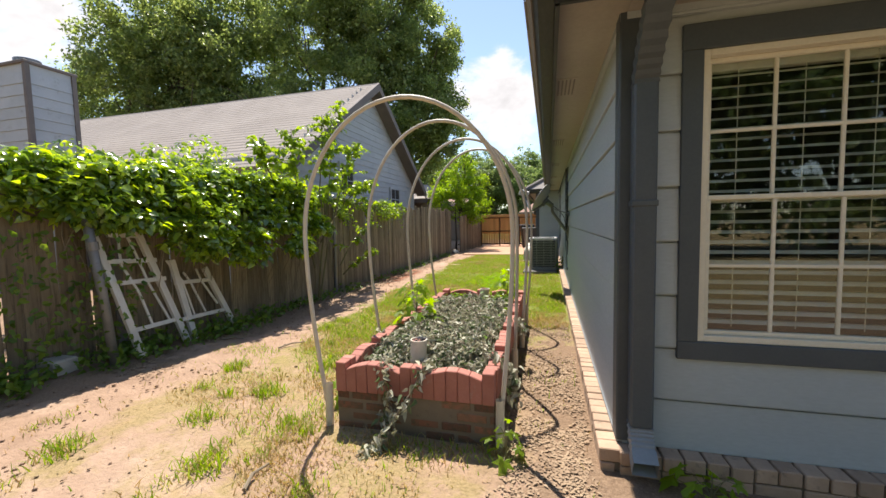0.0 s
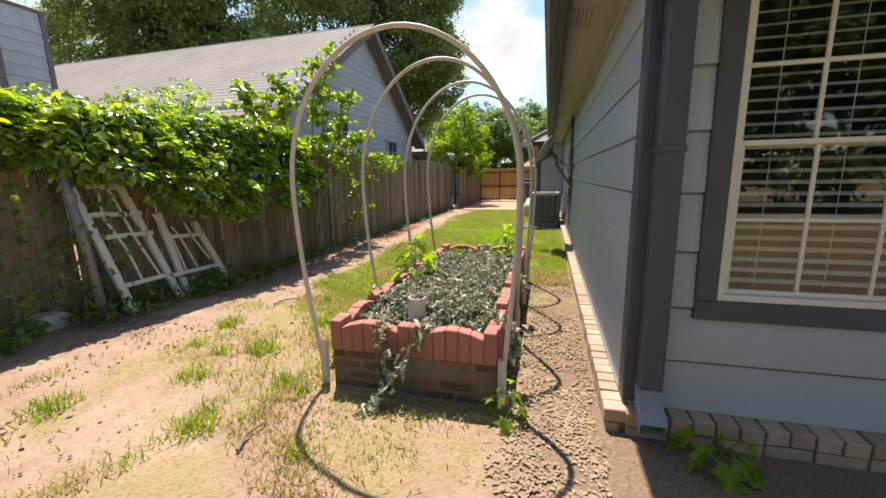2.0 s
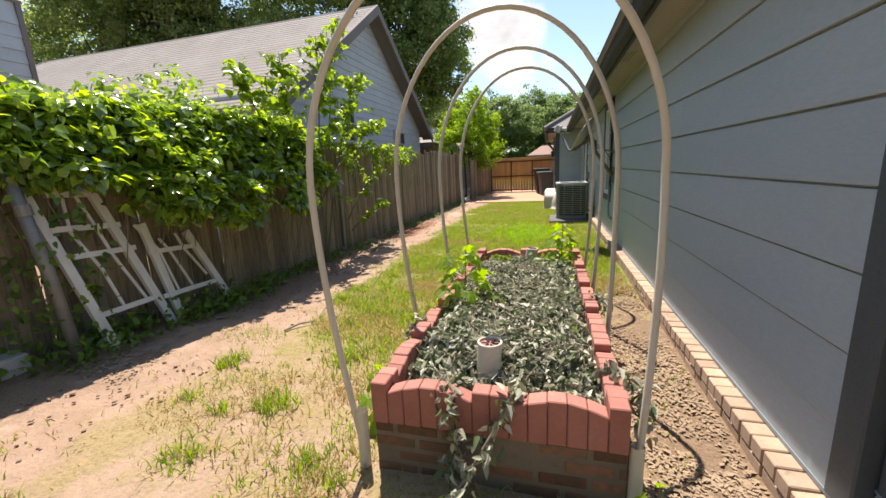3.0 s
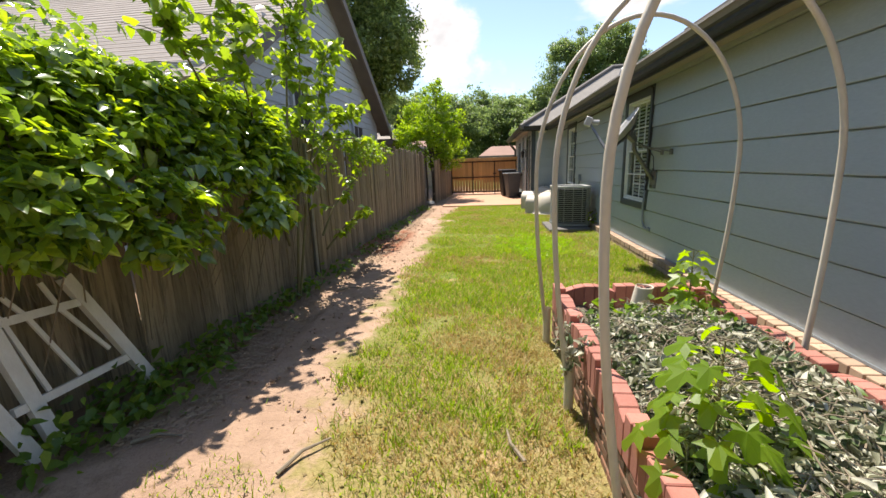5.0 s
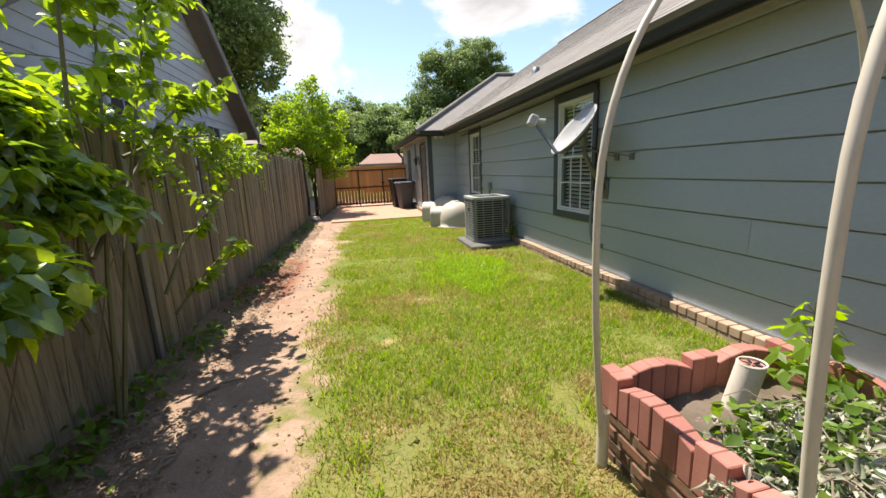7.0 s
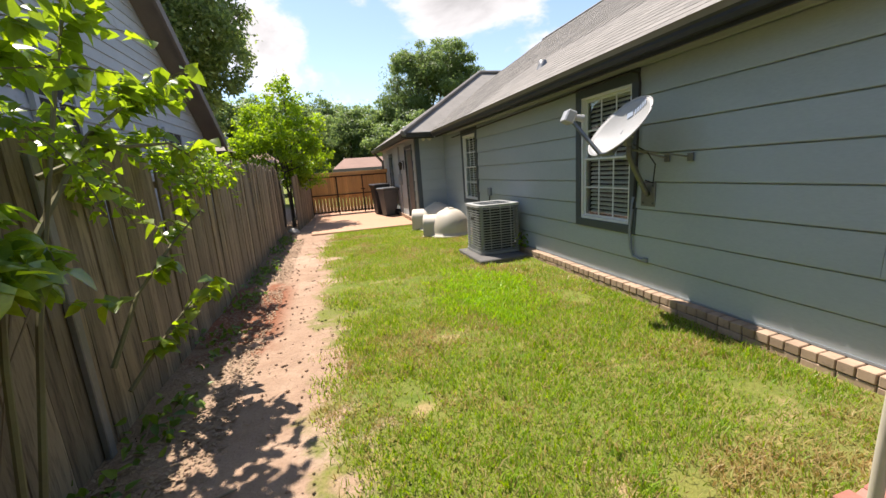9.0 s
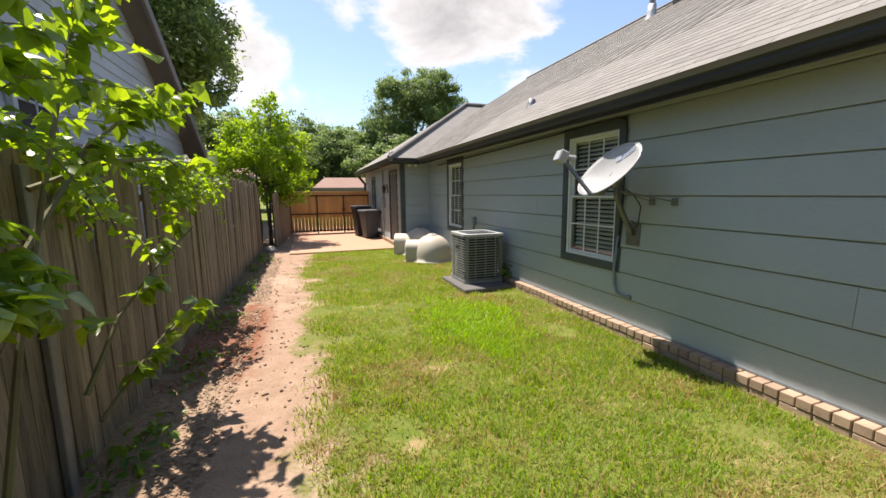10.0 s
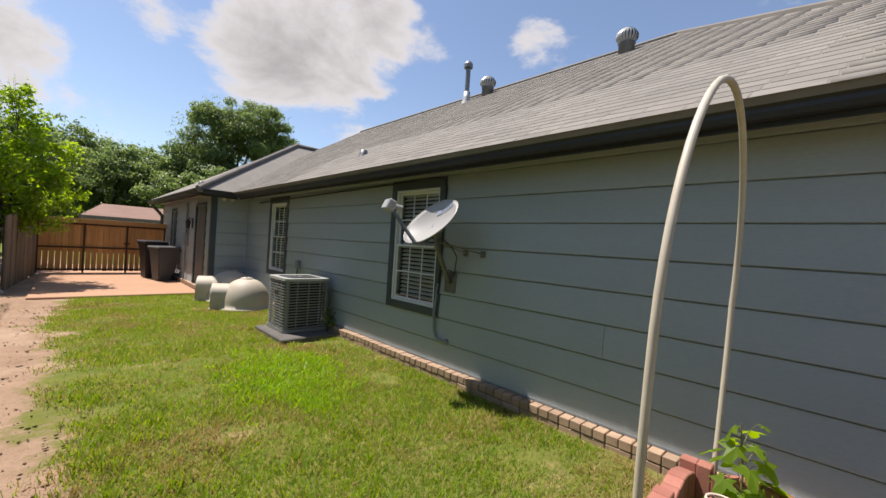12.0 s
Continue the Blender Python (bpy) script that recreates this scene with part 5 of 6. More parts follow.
def garden_bed():
    bed = base("raised_bed", "raised brick garden bed with scalloped red clay cap bricks", "garden bed", at=Matrix.Translation((0, 0, 0)))
    rng = random.Random(21)
    t = 0.07
    core = bmesh.new()
    g = 0.005
    for lo, hi in (((BX0 + g, BY0 + g, -0.05), (BX1 - g, BY0 + t - g, LOW + 0.10)), ((BX0 + g, BY1 - t + g, -0.05), (BX1 - g, BY1 - g, LOW + 0.10)),
                   ((BX0 + g, BY0 + t - g, -0.05), (BX0 + t - g, BY1 - t + g, LOW + 0.10)), ((BX1 - t + g, BY0 + t - g, -0.05), (BX1 - g, BY1 - t + g, LOW + 0.10))):
        add_box(core, lo, hi)
    part("mortar_core", core, M["mortar"], bed, "smeared grey mortar")
    sides = (((BX0, BY0), (1, 0), BX1 - BX0, 2), ((BX0, BY1 - t), (1, 0), BX1 - BX0, 2), ((BX0, BY0 + t), (0, 1), BY1 - BY0 - 2 * t, 5), ((BX1 - t, BY0 + t), (0, 1), BY1 - BY0 - 2 * t, 5))
    cache = {}

    def brick_mesh(l, w, h):
        key = (round(l, 3), round(w, 3), round(h, 3))
        if key not in cache:
            m = bpy.data.meshes.new("brick")
            b = box((0, 0, 0), (l, w, h), 0.009)
            b.to_mesh(m)
            b.free()
            cache[key] = m
        return cache[key]

    def cap_mesh(l, w, ha, hb):
        key = ("cap", round(l, 3), round(ha, 3), round(hb, 3))
        if key not in cache:
            b = box((0, 0, 0), (l, w, 1.0))
            for v in b.verts:
                if v.co.z > 0.5:
                    v.co.z = ha if v.co.x < l / 2 else hb
            bmesh.ops.bevel(b, geom=list(b.edges), offset=0.0045, segments=1, affect="EDGES")
            cache[key] = bpy.data.meshes.new("cap_brick")
            b.to_mesh(cache[key])
            b.free()
        return cache[key]

    for (sx, sy), (dx, dy), length, panels in sides:
        turn = Matrix.Rotation(math.atan2(dy, dx), 4, "Z")
        shift = Matrix.Translation((t, 0, 0)) if dy else Matrix.Identity(4)
        org = Matrix.Translation((sx, sy, 0)) @ shift @ turn
        for row in range(4):
            p = -(0.1 if row % 2 else 0.0)
            while p < length - 0.02:
                a, b = max(p, 0.0), min(p + 0.194, length)
                if b - a > 0.03:
                    as_object("brick", brick_mesh(b - a, t, 0.058), M["brick"], bed, at=org @ pose(a, rng.uniform(-0.001, 0.007), -0.005 + row * 0.0685, rng.uniform(-1, 1), 0, rng.uniform(-0.8, 0.8)))
                p += 0.205
        # scalloped soldier bricks, their tops cut to the curve
        per = length / panels
        n = max(5, round(per / 0.072))
        w = per / n
        for k in range(panels):
            for i in range(n):
                if i in (0, n - 1):
                    ha = hb = CAPH + 0.006
                else:
                    ha, hb = (CAPH - 0.040 + 0.046 * math.sin(math.pi * (e - 1) / (n - 2)) for e in (i, i + 1))
                as_object("cap_brick", cap_mesh(w - 0.0025, t + 0.010, ha, hb), M["cap"], bed, at=org @ pose(k * per + i * w, -0.006 + rng.uniform(-0.003, 0.003), LOW + rng.uniform(-0.002, 0.002), rng.uniform(-0.6, 0.6), 0, rng.uniform(-0.3, 0.3)))
    soil = bmesh.new()
    nx, ny = 18, 44
    rows = [[soil.verts.new((BX0 + t - 0.02 + (BX1 - BX0 - 2 * t + 0.04) * i / nx, BY0 + t - 0.02 + (BY1 - BY0 - 2 * t + 0.04) * j / ny, 0.27 + 0.05 * noise.noise((i * 0.5, j * 0.5, 1)))) for i in range(nx + 1)] for j in range(ny + 1)]
    for j in range(ny):
        for i in range(nx):
            soil.faces.new((rows[j][i], rows[j][i + 1], rows[j + 1][i + 1], rows[j + 1][i]))
    part("soil", soil, M["soil"], bed, "dry dark soil", smooth=True)


LATER.append(garden_bed)

for x, y, lean_x, lean_y, h in ((-0.90, 2.52, 0.02, 0.02, 0.54), (-0.84, 4.90, 0.06, -0.03, 0.50)):
    d = base("drain_tube", "short cream drain tube with slotted end standing in the bed", "drain tube", "drain tubes", Matrix.Translation((x, y, 0)))
    bm = bmesh.new()
    add_tube(bm, [(0, 0, 0.15), (lean_x, lean_y, h)], 0.058, 20, cap=False)
    add_tube(bm, [(lean_x, lean_y, h), (0, 0, 0.15)], 0.052, 20, cap=False)
    part("tube", bm, M["clay_end"], d, smooth=True)
    part("end_cap", tube([(lean_x, lean_y, h - 0.02), (lean_x * 1.02, lean_y * 1.02, h - 0.008)], 0.0525, 20), M["cap"], d)
    part("rim", tube([(lean_x + 0.055 * math.cos(a), lean_y + 0.055 * math.sin(a), h) for a in (2 * math.pi * k / 24 for k in range(25))], 0.005, 6), M["clay_end"], d)
    for k in range(6):
        a = math.pi * k / 3
        part("slot", tube([(lean_x + 0.012 * math.cos(a), lean_y + 0.012 * math.sin(a), h - 0.006), (lean_x + 0.04 * math.cos(a), lean_y + 0.04 * math.sin(a), h - 0.006)], 0.005, 5), M["coil"], d)


# ---- hoops over the bed ----
def hoop(y, xl, xr, top, out_l, out_r, dy_l, dy_top, dy_r, r=0.0145):
    """A bent pipe: the legs swing out to their widest, then close in an oval arch; dy: how far it sways off its foot."""
    h = base("plant_hoop", "bent white plastic pipe hoop over the raised bed", "plant hoop", "plant hoops", Matrix.Translation((0, y, 0)))
    zc, n = 1.30, 14
    a0, a1 = xl - out_l, xr + out_r
    pts = [(xl - out_l * math.sin(math.pi / 2 * k / n), dy_l * k / n, 0.10 + (zc - 0.10) * k / n) for k in range(n)]
    for k in range(29):
        a, f = math.pi * k / 28, k / 28
        sway = dy_l * (1 - f) + dy_r * f + (dy_top - (dy_l + dy_r) / 2) * math.sin(a)
        pts.append(((a0 + a1) / 2 - (a1 - a0) / 2 * math.cos(a), sway, zc + (top - zc) * math.sin(a)))
    pts += [(xr + out_r * math.sin(math.pi / 2 * k / n), dy_r * k / n, 0.10 + (zc - 0.10) * k / n) for k in range(n - 1, -1, -1)]
    part("pipe", tube(pts, r, 10), M["pvc"], h, smooth=True)
    for x in (xl, xr):
        bm = bmesh.new()
        add_tube(bm, [(x, 0, -0.1), (x + 0.004, 0.004, 0.29)], 0.027, 14, cap=False)
        add_tube(bm, [(x + 0.004, 0.004, 0.29), (x, 0, -0.1)], 0.023, 14, cap=False)
        part("sleeve", bm, M["pvc"], h, "wider cream pipe stub in the ground", smooth=True)


for spec in ((2.26, -1.44, -0.285, 2.14, 0.125, 0.075, 0.0, 0.05, 0.16), (3.21, -1.445, -0.275, 2.215, 0.12, 0.03, 0.0, 0.01, 0.02),
             (4.15, -1.435, -0.275, 2.25, 0.105, 0.06, 0.0, 0.02, 0.03), (5.0, -1.43, -0.275, 2.265, 0.10, 0.075, -0.05, -0.09, -0.03)):
    hoop(*spec)


# ---- neighbour's house ----
def neighbour():
    X, YA, ZA, YS, YN, ZE, XW = -5.85, 12.2, 5.95, 7.7, 16.7, 2.95, -19.0
    h = base("neighbour_house", "neighbour's old pale blue clapboard house with tan shingle gable roof", "house", at=Matrix.Translation((0, 0, 0)))

    def face(name, quads, mat, thick, label=""):
        bm = bmesh.new()
        for q in quads:
            bm.faces.new([bm.verts.new(p) for p in q])
        bmesh.ops.recalc_face_normals(bm, faces=bm.faces)
        bmesh.ops.solidify(bm, geom=bm.faces, thickness=thick)
        return part(name, bm, mat, h, label)

    o = 0.45
    roof = face("roof", [[(X + o, YS - 0.4, ZE - 0.27), (X + o, YA, ZA), (XW, YA, ZA), (XW - 3.0, YS - 0.4, ZE - 0.27)], [(X + o, YA, ZA), (X + o, YN + 0.4, ZE - 0.27), (XW - 3.0, YN + 0.4, ZE - 0.27), (XW, YA, ZA)], [(XW, YA, ZA), (XW - 3.0, YN + 0.4, ZE - 0.27), (XW - 3.0, YS - 0.4, ZE - 0.27)]], M["old_shingle"], 0.07, "faded tan shingle roof")
    slope = (ZA - ZE + 0.27) / (YA - YS + 0.4)
    n = math.sqrt(1 + slope * slope)
    for r in range(30):
        y = YS - 0.4 + 0.165 * r
        if y > YA - 0.1:
            break
        z = ZE - 0.27 + slope * (y - YS + 0.4)
        xl = XW - 3.0 + 3.0 * (y - YS + 0.4) / (YA - YS + 0.4)
        part("shingle_course", tube([(xl + 0.1, y, z + 0.072), (X + o - 0.01, y, z + 0.070)], 0.0045, 4), M["old_shingle"], roof)
    # gable wall of clapboards
    wall = face("wall", [[(X, YS, 0), (X, YN, 0), (X, YN, ZE), (X, YA, ZA - 0.05), (X, YS, ZE)]], M["old_siding"], 0.1)
    face("wall", [[(X, YS, 0), (XW - 2.6, YS, 0), (XW - 2.6, YS, ZE), (X, YS, ZE)]], M["old_siding"], 0.1)
    z = 0.4
    while z < ZA - 0.3:
        half = (YA - YS) * min(1.0, (ZA - z - 0.1) / (ZA - ZE))
        bm = extrude_profile([(0.0, 0.0), (0.028, 0.0), (0.010, 0.195), (0.0, 0.195)], 2 * half - 0.05)
        part("clapboard", bm, M["old_siding"], wall, at=Matrix.Translation((X + 0.003, YA - half, z)))
        z += 0.19
    for ya, za, yb, zb in ((YA, ZA, YN + 0.4, ZE - 0.27), (YA, ZA, YS - 0.4, ZE - 0.27)):
        bm = bmesh.new()
        for dx0, dx1, d0, d1 in ((o - 0.03, o + 0.03, -0.22, 0.03),):
            vs = [bm.verts.new(p) for p in ((X + dx0, ya, za + d0), (X + dx1, ya, za + d0), (X + dx1, ya, za + d1), (X + dx0, ya, za + d1), (X + dx0, yb, zb + d0), (X + dx1, yb, zb + d0), (X + dx1, yb, zb + d1), (X + dx0, yb, zb + d1))]
            for q in ((0, 1, 5, 4), (1, 2, 6, 5), (2, 3, 7, 6), (3, 0, 4, 7), (3, 2, 1, 0), (4, 5, 6, 7)):
                bm.faces.new([vs[i] for i in q])
        bmesh.ops.recalc_face_normals(bm, faces=bm.faces)
        part("rake_board", bm, M["old_trim"], h, "grey-brown rake board")
        bm = bmesh.new()
        vs = [bm.verts.new(p) for p in ((X + 0.03, ya, za - 0.12), (X + o - 0.03, ya, za - 0.12), (X + o - 0.03, yb, zb - 0.12), (X + 0.03, yb, zb - 0.12))]
        bm.faces.new(vs)
        part("rake_soffit", bm, M["old_trim"], h)
    for y0, z0, w, hh in ((10.2, 2.2, 0.7, 0.9), (13.9, 1.9, 0.8, 0.75)):
        # Solid pane coloured near-black for the shade of the room behind.
        wn = part("window", box((X + 0.03, y0, z0), (X + 0.07, y0 + w, z0 + hh), 0.005), M["room_shade"], h)
        for lo, hi in (((X + 0.03, y0 - 0.08, z0 - 0.08), (X + 0.09, y0 + w + 0.08, z0)), ((X + 0.03, y0 - 0.08, z0 + hh), (X + 0.09, y0 + w + 0.08, z0 + hh + 0.08)), ((X + 0.03, y0 - 0.08, z0), (X + 0.09, y0, z0 + hh)), ((X + 0.03, y0 + w, z0), (X + 0.09, y0 + w + 0.08, z0 + hh)), ((X + 0.06, y0 + w / 2 - 0.015, z0), (X + 0.08, y0 + w / 2 + 0.015, z0 + hh)), ((X + 0.06, y0, z0 + hh / 2 - 0.015), (X + 0.08, y0 + w, z0 + hh / 2 + 0.015))):
            part("window_frame", box(lo, hi), M["old_siding"], wn)
    # chimney cased in boards
    cx0, cx1, cy0, cy1, ct = -13.5, -12.0, 6.6, 7.6, 5.35
    ch = part("chimney", box((cx0, cy0, 0.0), (cx1, cy1, ct)), M["old_siding"], h, "pale clapboard chimney case")
    z = 0.3
    while z < ct - 0.2:
        part("clapboard", extrude_profile([(0.0, 0.0), (0.025, 0.0), (0.008, 0.26), (0.0, 0.26)], cy1 - cy0 - 0.12), M["old_siding"], ch, at=Matrix.Translation((cx1, cy0 + 0.06, z)))
        part("clapboard", extrude_profile([(0.0, 0.0), (0.025, 0.0), (0.008, 0.26), (0.0, 0.26)], cx1 - cx0 - 0.12), M["old_siding"], ch, at=Matrix.Translation((cx0 + 0.06, cy0, z)) @ Matrix.Rotation(radians(-90), 4, "Z"))
        z += 0.27
    for x, y in ((cx1 - 0.05, cy0 - 0.03), (cx1 - 0.05, cy1 - 0.07), (cx0 - 0.03, cy0 - 0.03)):
        part("corner_board", box((x, y, 0.0), (x + 0.1, y + 0.1, ct + 0.01)), M["old_trim"], ch)
    part("chimney_cap", box((cx0 - 0.06, cy0 - 0.06, ct), (cx1 + 0.06, cy1 + 0.06, ct + 0.07), 0.01), M["old_trim"], ch)
    part("flue", add_lathe(bmesh.new(), [(0.14, ct + 0.07), (0.14, ct + 0.2), (0.26, ct + 0.2), (0.26, ct + 0.27), (0.0, ct + 0.32)], 16, center=(-12.6, 7.0)), M["steel"], ch)


LATER.append(neighbour)


def small_roof(name, label, x0, x1, y0, y1, ze, zr, wall_mat, roof_mat):
    h = base(name, label, "house", at=Matrix.Translation(((x0 + x1) / 2, (y0 + y1) / 2, 0)))
    hx, hy = (x1 - x0) / 2, (y1 - y0) / 2
    part("wall", box((-hx + 0.4, -hy + 0.4, 0), (hx - 0.4, hy - 0.4, ze)), wall_mat, h)
    bm = bmesh.new()
    e = [bm.verts.new(p) for p in ((-hx, -hy, ze - 0.1), (hx, -hy, ze - 0.1), (hx, hy, ze - 0.1), (-hx, hy, ze - 0.1))]
    r = [bm.verts.new((-hx + hy * 0.3, 0, zr)), bm.verts.new((hx - hy * 0.3, 0, zr))]
    bm.faces.new((e[0], e[1], r[1], r[0]))
    bm.faces.new((e[2], e[3], r[0], r[1]))
    bm.faces.new((e[1], e[2], r[1]))
    bm.faces.new((e[3], e[0], r[0]))
    bm.faces.new(e[::-1])
    bmesh.ops.recalc_face_normals(bm, faces=bm.faces)
    part("roof", bm, roof_mat, h)
    part("fascia", box((-hx, -hy - 0.02, ze - 0.28), (hx, -hy, ze - 0.08)), M["old_trim"], h)
    return h


small_roof("far_house", "low house with a faded red-brown roof beyond the gate", -2.4, 4.0, 33.0, 40.0, 2.1, 2.85, M["brown_wall"], M["red_roof"])
small_roof("garage", "brown garage with a low tan roof behind the fence", -9.5, -5.4, 17.3, 21.5, 2.55, 3.3, M["brown_wall"], M["old_shingle"])
small_roof("far_house", "low red-roofed house beyond the garage", -10.0, -5.2, 27.0, 32.0, 2.5, 3.1, M["brown_wall"], M["red_roof"])


# ---- trees ----
def tree(name, label, x, y, trunk_h, trunk_r, crowns, leaves, size, mat, seed, limbs=9, stems=1, width=0.6, droop=0.3):
    """Trunk, limbs to each part of the crown, and many single leaves."""
    rng = np.random.default_rng(seed)
    t = base(name, label, "tree", at=Matrix.Translation((x, y, 0)))
    bm = bmesh.new()
    for s in range(stems):
        ox, oy = (rng.uniform(-0.25, 0.25), rng.uniform(-0.25, 0.25)) if stems > 1 else (0, 0)
        pts = [(ox, oy, -0.1)] + [(ox + 0.03 * trunk_h * rng.normal() * k / 4, oy + 0.03 * trunk_h * rng.normal() * k / 4, trunk_h * k / 4) for k in range(1, 5)]
        add_tube(bm, pts, [trunk_r, trunk_r * 0.85, trunk_r * 0.75, trunk_r * 0.65, trunk_r * 0.5], 9)
    part("trunk", bm, M["bark"], t)
    for c in crowns[:limbs]:
        bm = bmesh.new()
        a, b = Vector((0, 0, trunk_h * 0.8)), Vector(c[:3])
        mid = a.lerp(b, 0.5) + Vector((rng.normal() * 0.2, rng.normal() * 0.2, 0.05 * (b - a).length))
        add_tube(bm, [a, mid, b], [trunk_r * 0.45, trunk_r * 0.3, trunk_r * 0.12], 6)
        for k in range(5):
            d = Vector(rng.normal(0, 1, 3))
            d = Vector((d.x * c[3], d.y * c[4], abs(d.z) * c[5])) * 0.5
            add_tube(bm, [mid.lerp(b, 0.4), mid.lerp(b, 0.6) + d * 0.5, b + d], [trunk_r * 0.16, trunk_r * 0.09, trunk_r * 0.03], 5)
        part("limb", bm, M["bark"], t)
    # break each crown into clumps
    clumps = []
    for c in crowns:
        k = 42
        d = rng.normal(0, 1, (k, 3))
        d /= np.linalg.norm(d, axis=1)[:, None]
        rr = rng.uniform(0.45, 1.15, k)[:, None]
        cen = np.array(c[:3]) + d * rr * np.array(c[3:]) * 0.85
        for q in cen:
            s = rng.uniform(0.10, 0.29)
            clumps.append((*q, c[3] * s, c[4] * s, c[5] * s * 0.75))
    loose = int(leaves * 0.09)
    pos, out = in_clumps(clumps, leaves - loose, rng, 0.15)
    pos2, out2 = in_clumps([(*c[:3], c[3] * 1.05, c[4] * 1.05, c[5] * 1.05) for c in crowns], loose, rng, 0.6)
    pos, out = np.concatenate([pos, pos2]), np.concatenate([out, out2])
    out = out + np.array([0, 0.2, 0.7])
    crown = as_object("crown", leaf_mesh("crown", pos, out, size, rng, droop, width, full=False), mat, t)
    return t


tree("pecan_tree", "broad dark green pecan tree towering behind the neighbour's roof", -17.0, 26.0, 6.0, 0.5,
     [(-9, -3, 9, 4.5, 4, 4.0), (-5, 0, 13, 5, 4.5, 4.5), (0, 0, 15, 5.0, 4.5, 5.0), (4.5, 0, 12, 4.5, 4, 4.5), (8.0, 1, 9.5, 3.2, 3.5, 3.5), (0, -2, 8.5, 5, 4, 3.5), (5.5, -1, 7.5, 3.5, 3, 2.6), (-6, -2, 8, 4, 3.5, 3), (2, 0, 19, 5, 4.5, 4), (-6, -1, 17.5, 5, 4.5, 4), (-10, -2, 14, 4.5, 4, 4), (-11.5, -2, 10, 4, 4, 4)], 130000, 0.25, M["big_leaf"], 31)
tree("oak_tree", "dark leafy oak behind the neighbour's chimney", -32.0, 22.0, 6.0, 0.45,
     [(-3, 0, 9, 5, 4, 4.5), (3, 0, 11, 5.5, 4, 5.0), (8, 2, 8, 4.5, 4, 4.0), (5, 0, 15, 4.5, 4, 3.5), (-1, 0, 6, 5, 4, 3), (9, 1, 13, 4.5, 4, 4), (12, 1, 7, 4, 3.5, 3.5)], 70000, 0.27, M["big_leaf"], 32)
tree("pecan_tree", "tall pecan tree beside the neighbour's gable", -10.5, 27.5, 6.0, 0.4,
     [(0, 0, 12, 3.6, 3.6, 4.5), (2.6, 0, 9.0, 2.6, 3, 3.2), (-2, 0, 16, 4.0, 3.5, 4.0), (2.2, 0, 13.5, 2.6, 3, 3.0), (1.5, 0, 6.2, 2.4, 2.5, 2.2), (-3, 0, 8, 3, 3, 3), (0.5, 0, 18, 3.4, 3, 3)], 74000, 0.23, M["big_leaf"], 33)
tree("young_elm_tree", "bright green young elm with thin stems behind the fence end", -4.05, 18.0, 2.2, 0.05,
     [(0.1, 0, 2.7, 1.0, 1.0, 0.9), (0.75, 0.1, 2.1, 0.85, 0.8, 0.8), (-0.8, 0, 2.5, 0.9, 0.9, 0.9), (0.15, 0, 3.7, 0.75, 0.7, 0.75), (0.9, 0, 3.1, 0.6, 0.6, 0.6), (-0.7, 0.3, 3.4, 0.6, 0.6, 0.6), (0.25, 0.3, 1.7, 0.8, 0.7, 0.6), (0.3, 0, 4.4, 0.3, 0.3, 0.4)], 15000, 0.095, M["young_leaf"], 34, stems=4)
tree("windblown_tree", "tall rounded tree with windblown grey-green leaves beyond the wing", 9.5, 50.0, 6.0, 0.35,
     [(0, 0, 10.0, 5.2, 4, 4.2), (1.8, 0, 12.8, 4.0, 3.5, 3.0), (-2.2, 0, 11.0, 3.5, 3, 3.2), (3.4, 0, 10.5, 2.6, 3, 3.0), (0.5, 0, 6.2, 4.8, 3, 2.8), (-2.8, 0, 7.6, 3.0, 3, 3.2), (-1.4, 0, 13.0, 2.8, 2.6, 2.4), (2.4, 0, 14.2, 2.6, 2.4, 1.8), (4.0, 0, 7.0, 2.4, 2.4, 2.6)], 80000, 0.28, M["far_leaf"], 35, droop=0.8, width=0.45)
for k, (x, y, s) in enumerate(((-9.0, 52.0, 1.15), (-3.0, 56.0, 1.25), (3.0, 60.0, 1.2), (-16.0, 48.0, 1.1), (6.0, 44.0, 0.8), (16.0, 62.0, 1.0), (-6.0, 46.0, 0.95), (0.0, 50.0, 0.95), (-12.0, 44.0, 1.0), (4.0, 52.0, 1.05))):
    tree("far_tree", "dark green tree in the distance beyond the gate", x, y, 3.0, 0.25,
         [(0, 0, 5.0 * s, 3.8, 3, 2.8 * s), (2.2, 0, 6.2 * s, 2.8, 2.5, 2.4 * s), (-2.2, 0, 5.8 * s, 3.0, 2.5, 2.4 * s), (0.3, 0, 7.6 * s, 2.4, 2.2, 1.8 * s), (0, 0, 2.8, 4.2, 2.5, 1.8)], 22000, 0.27, M["far_leaf"], 40 + k, limbs=4)

for k, (x, y, s) in enumerate(((-8.0, -10.5, 1.15), (-2.0, -11.5, 1.25), (3.5, -10.5, 1.15), (9.0, -11.0, 1.2), (-14.0, -9.0, 1.1))):
    tree("yard_tree", "leafy tree at the front of the yard", x, y, 2.6, 0.22,
         [(0, 0, 4.6 * s, 3.4, 3, 2.8 * s), (2.2, 0, 5.4 * s, 2.8, 2.5, 2.4 * s), (-2.2, 0, 5.2 * s, 3.0, 2.5, 2.4 * s), (0.3, 0, 7.0 * s, 2.6, 2.2, 2.0 * s), (0, 0, 2.4, 3.8, 2.5, 2.2)], 14000, 0.34, M["far_leaf"], 60 + k, limbs=4)


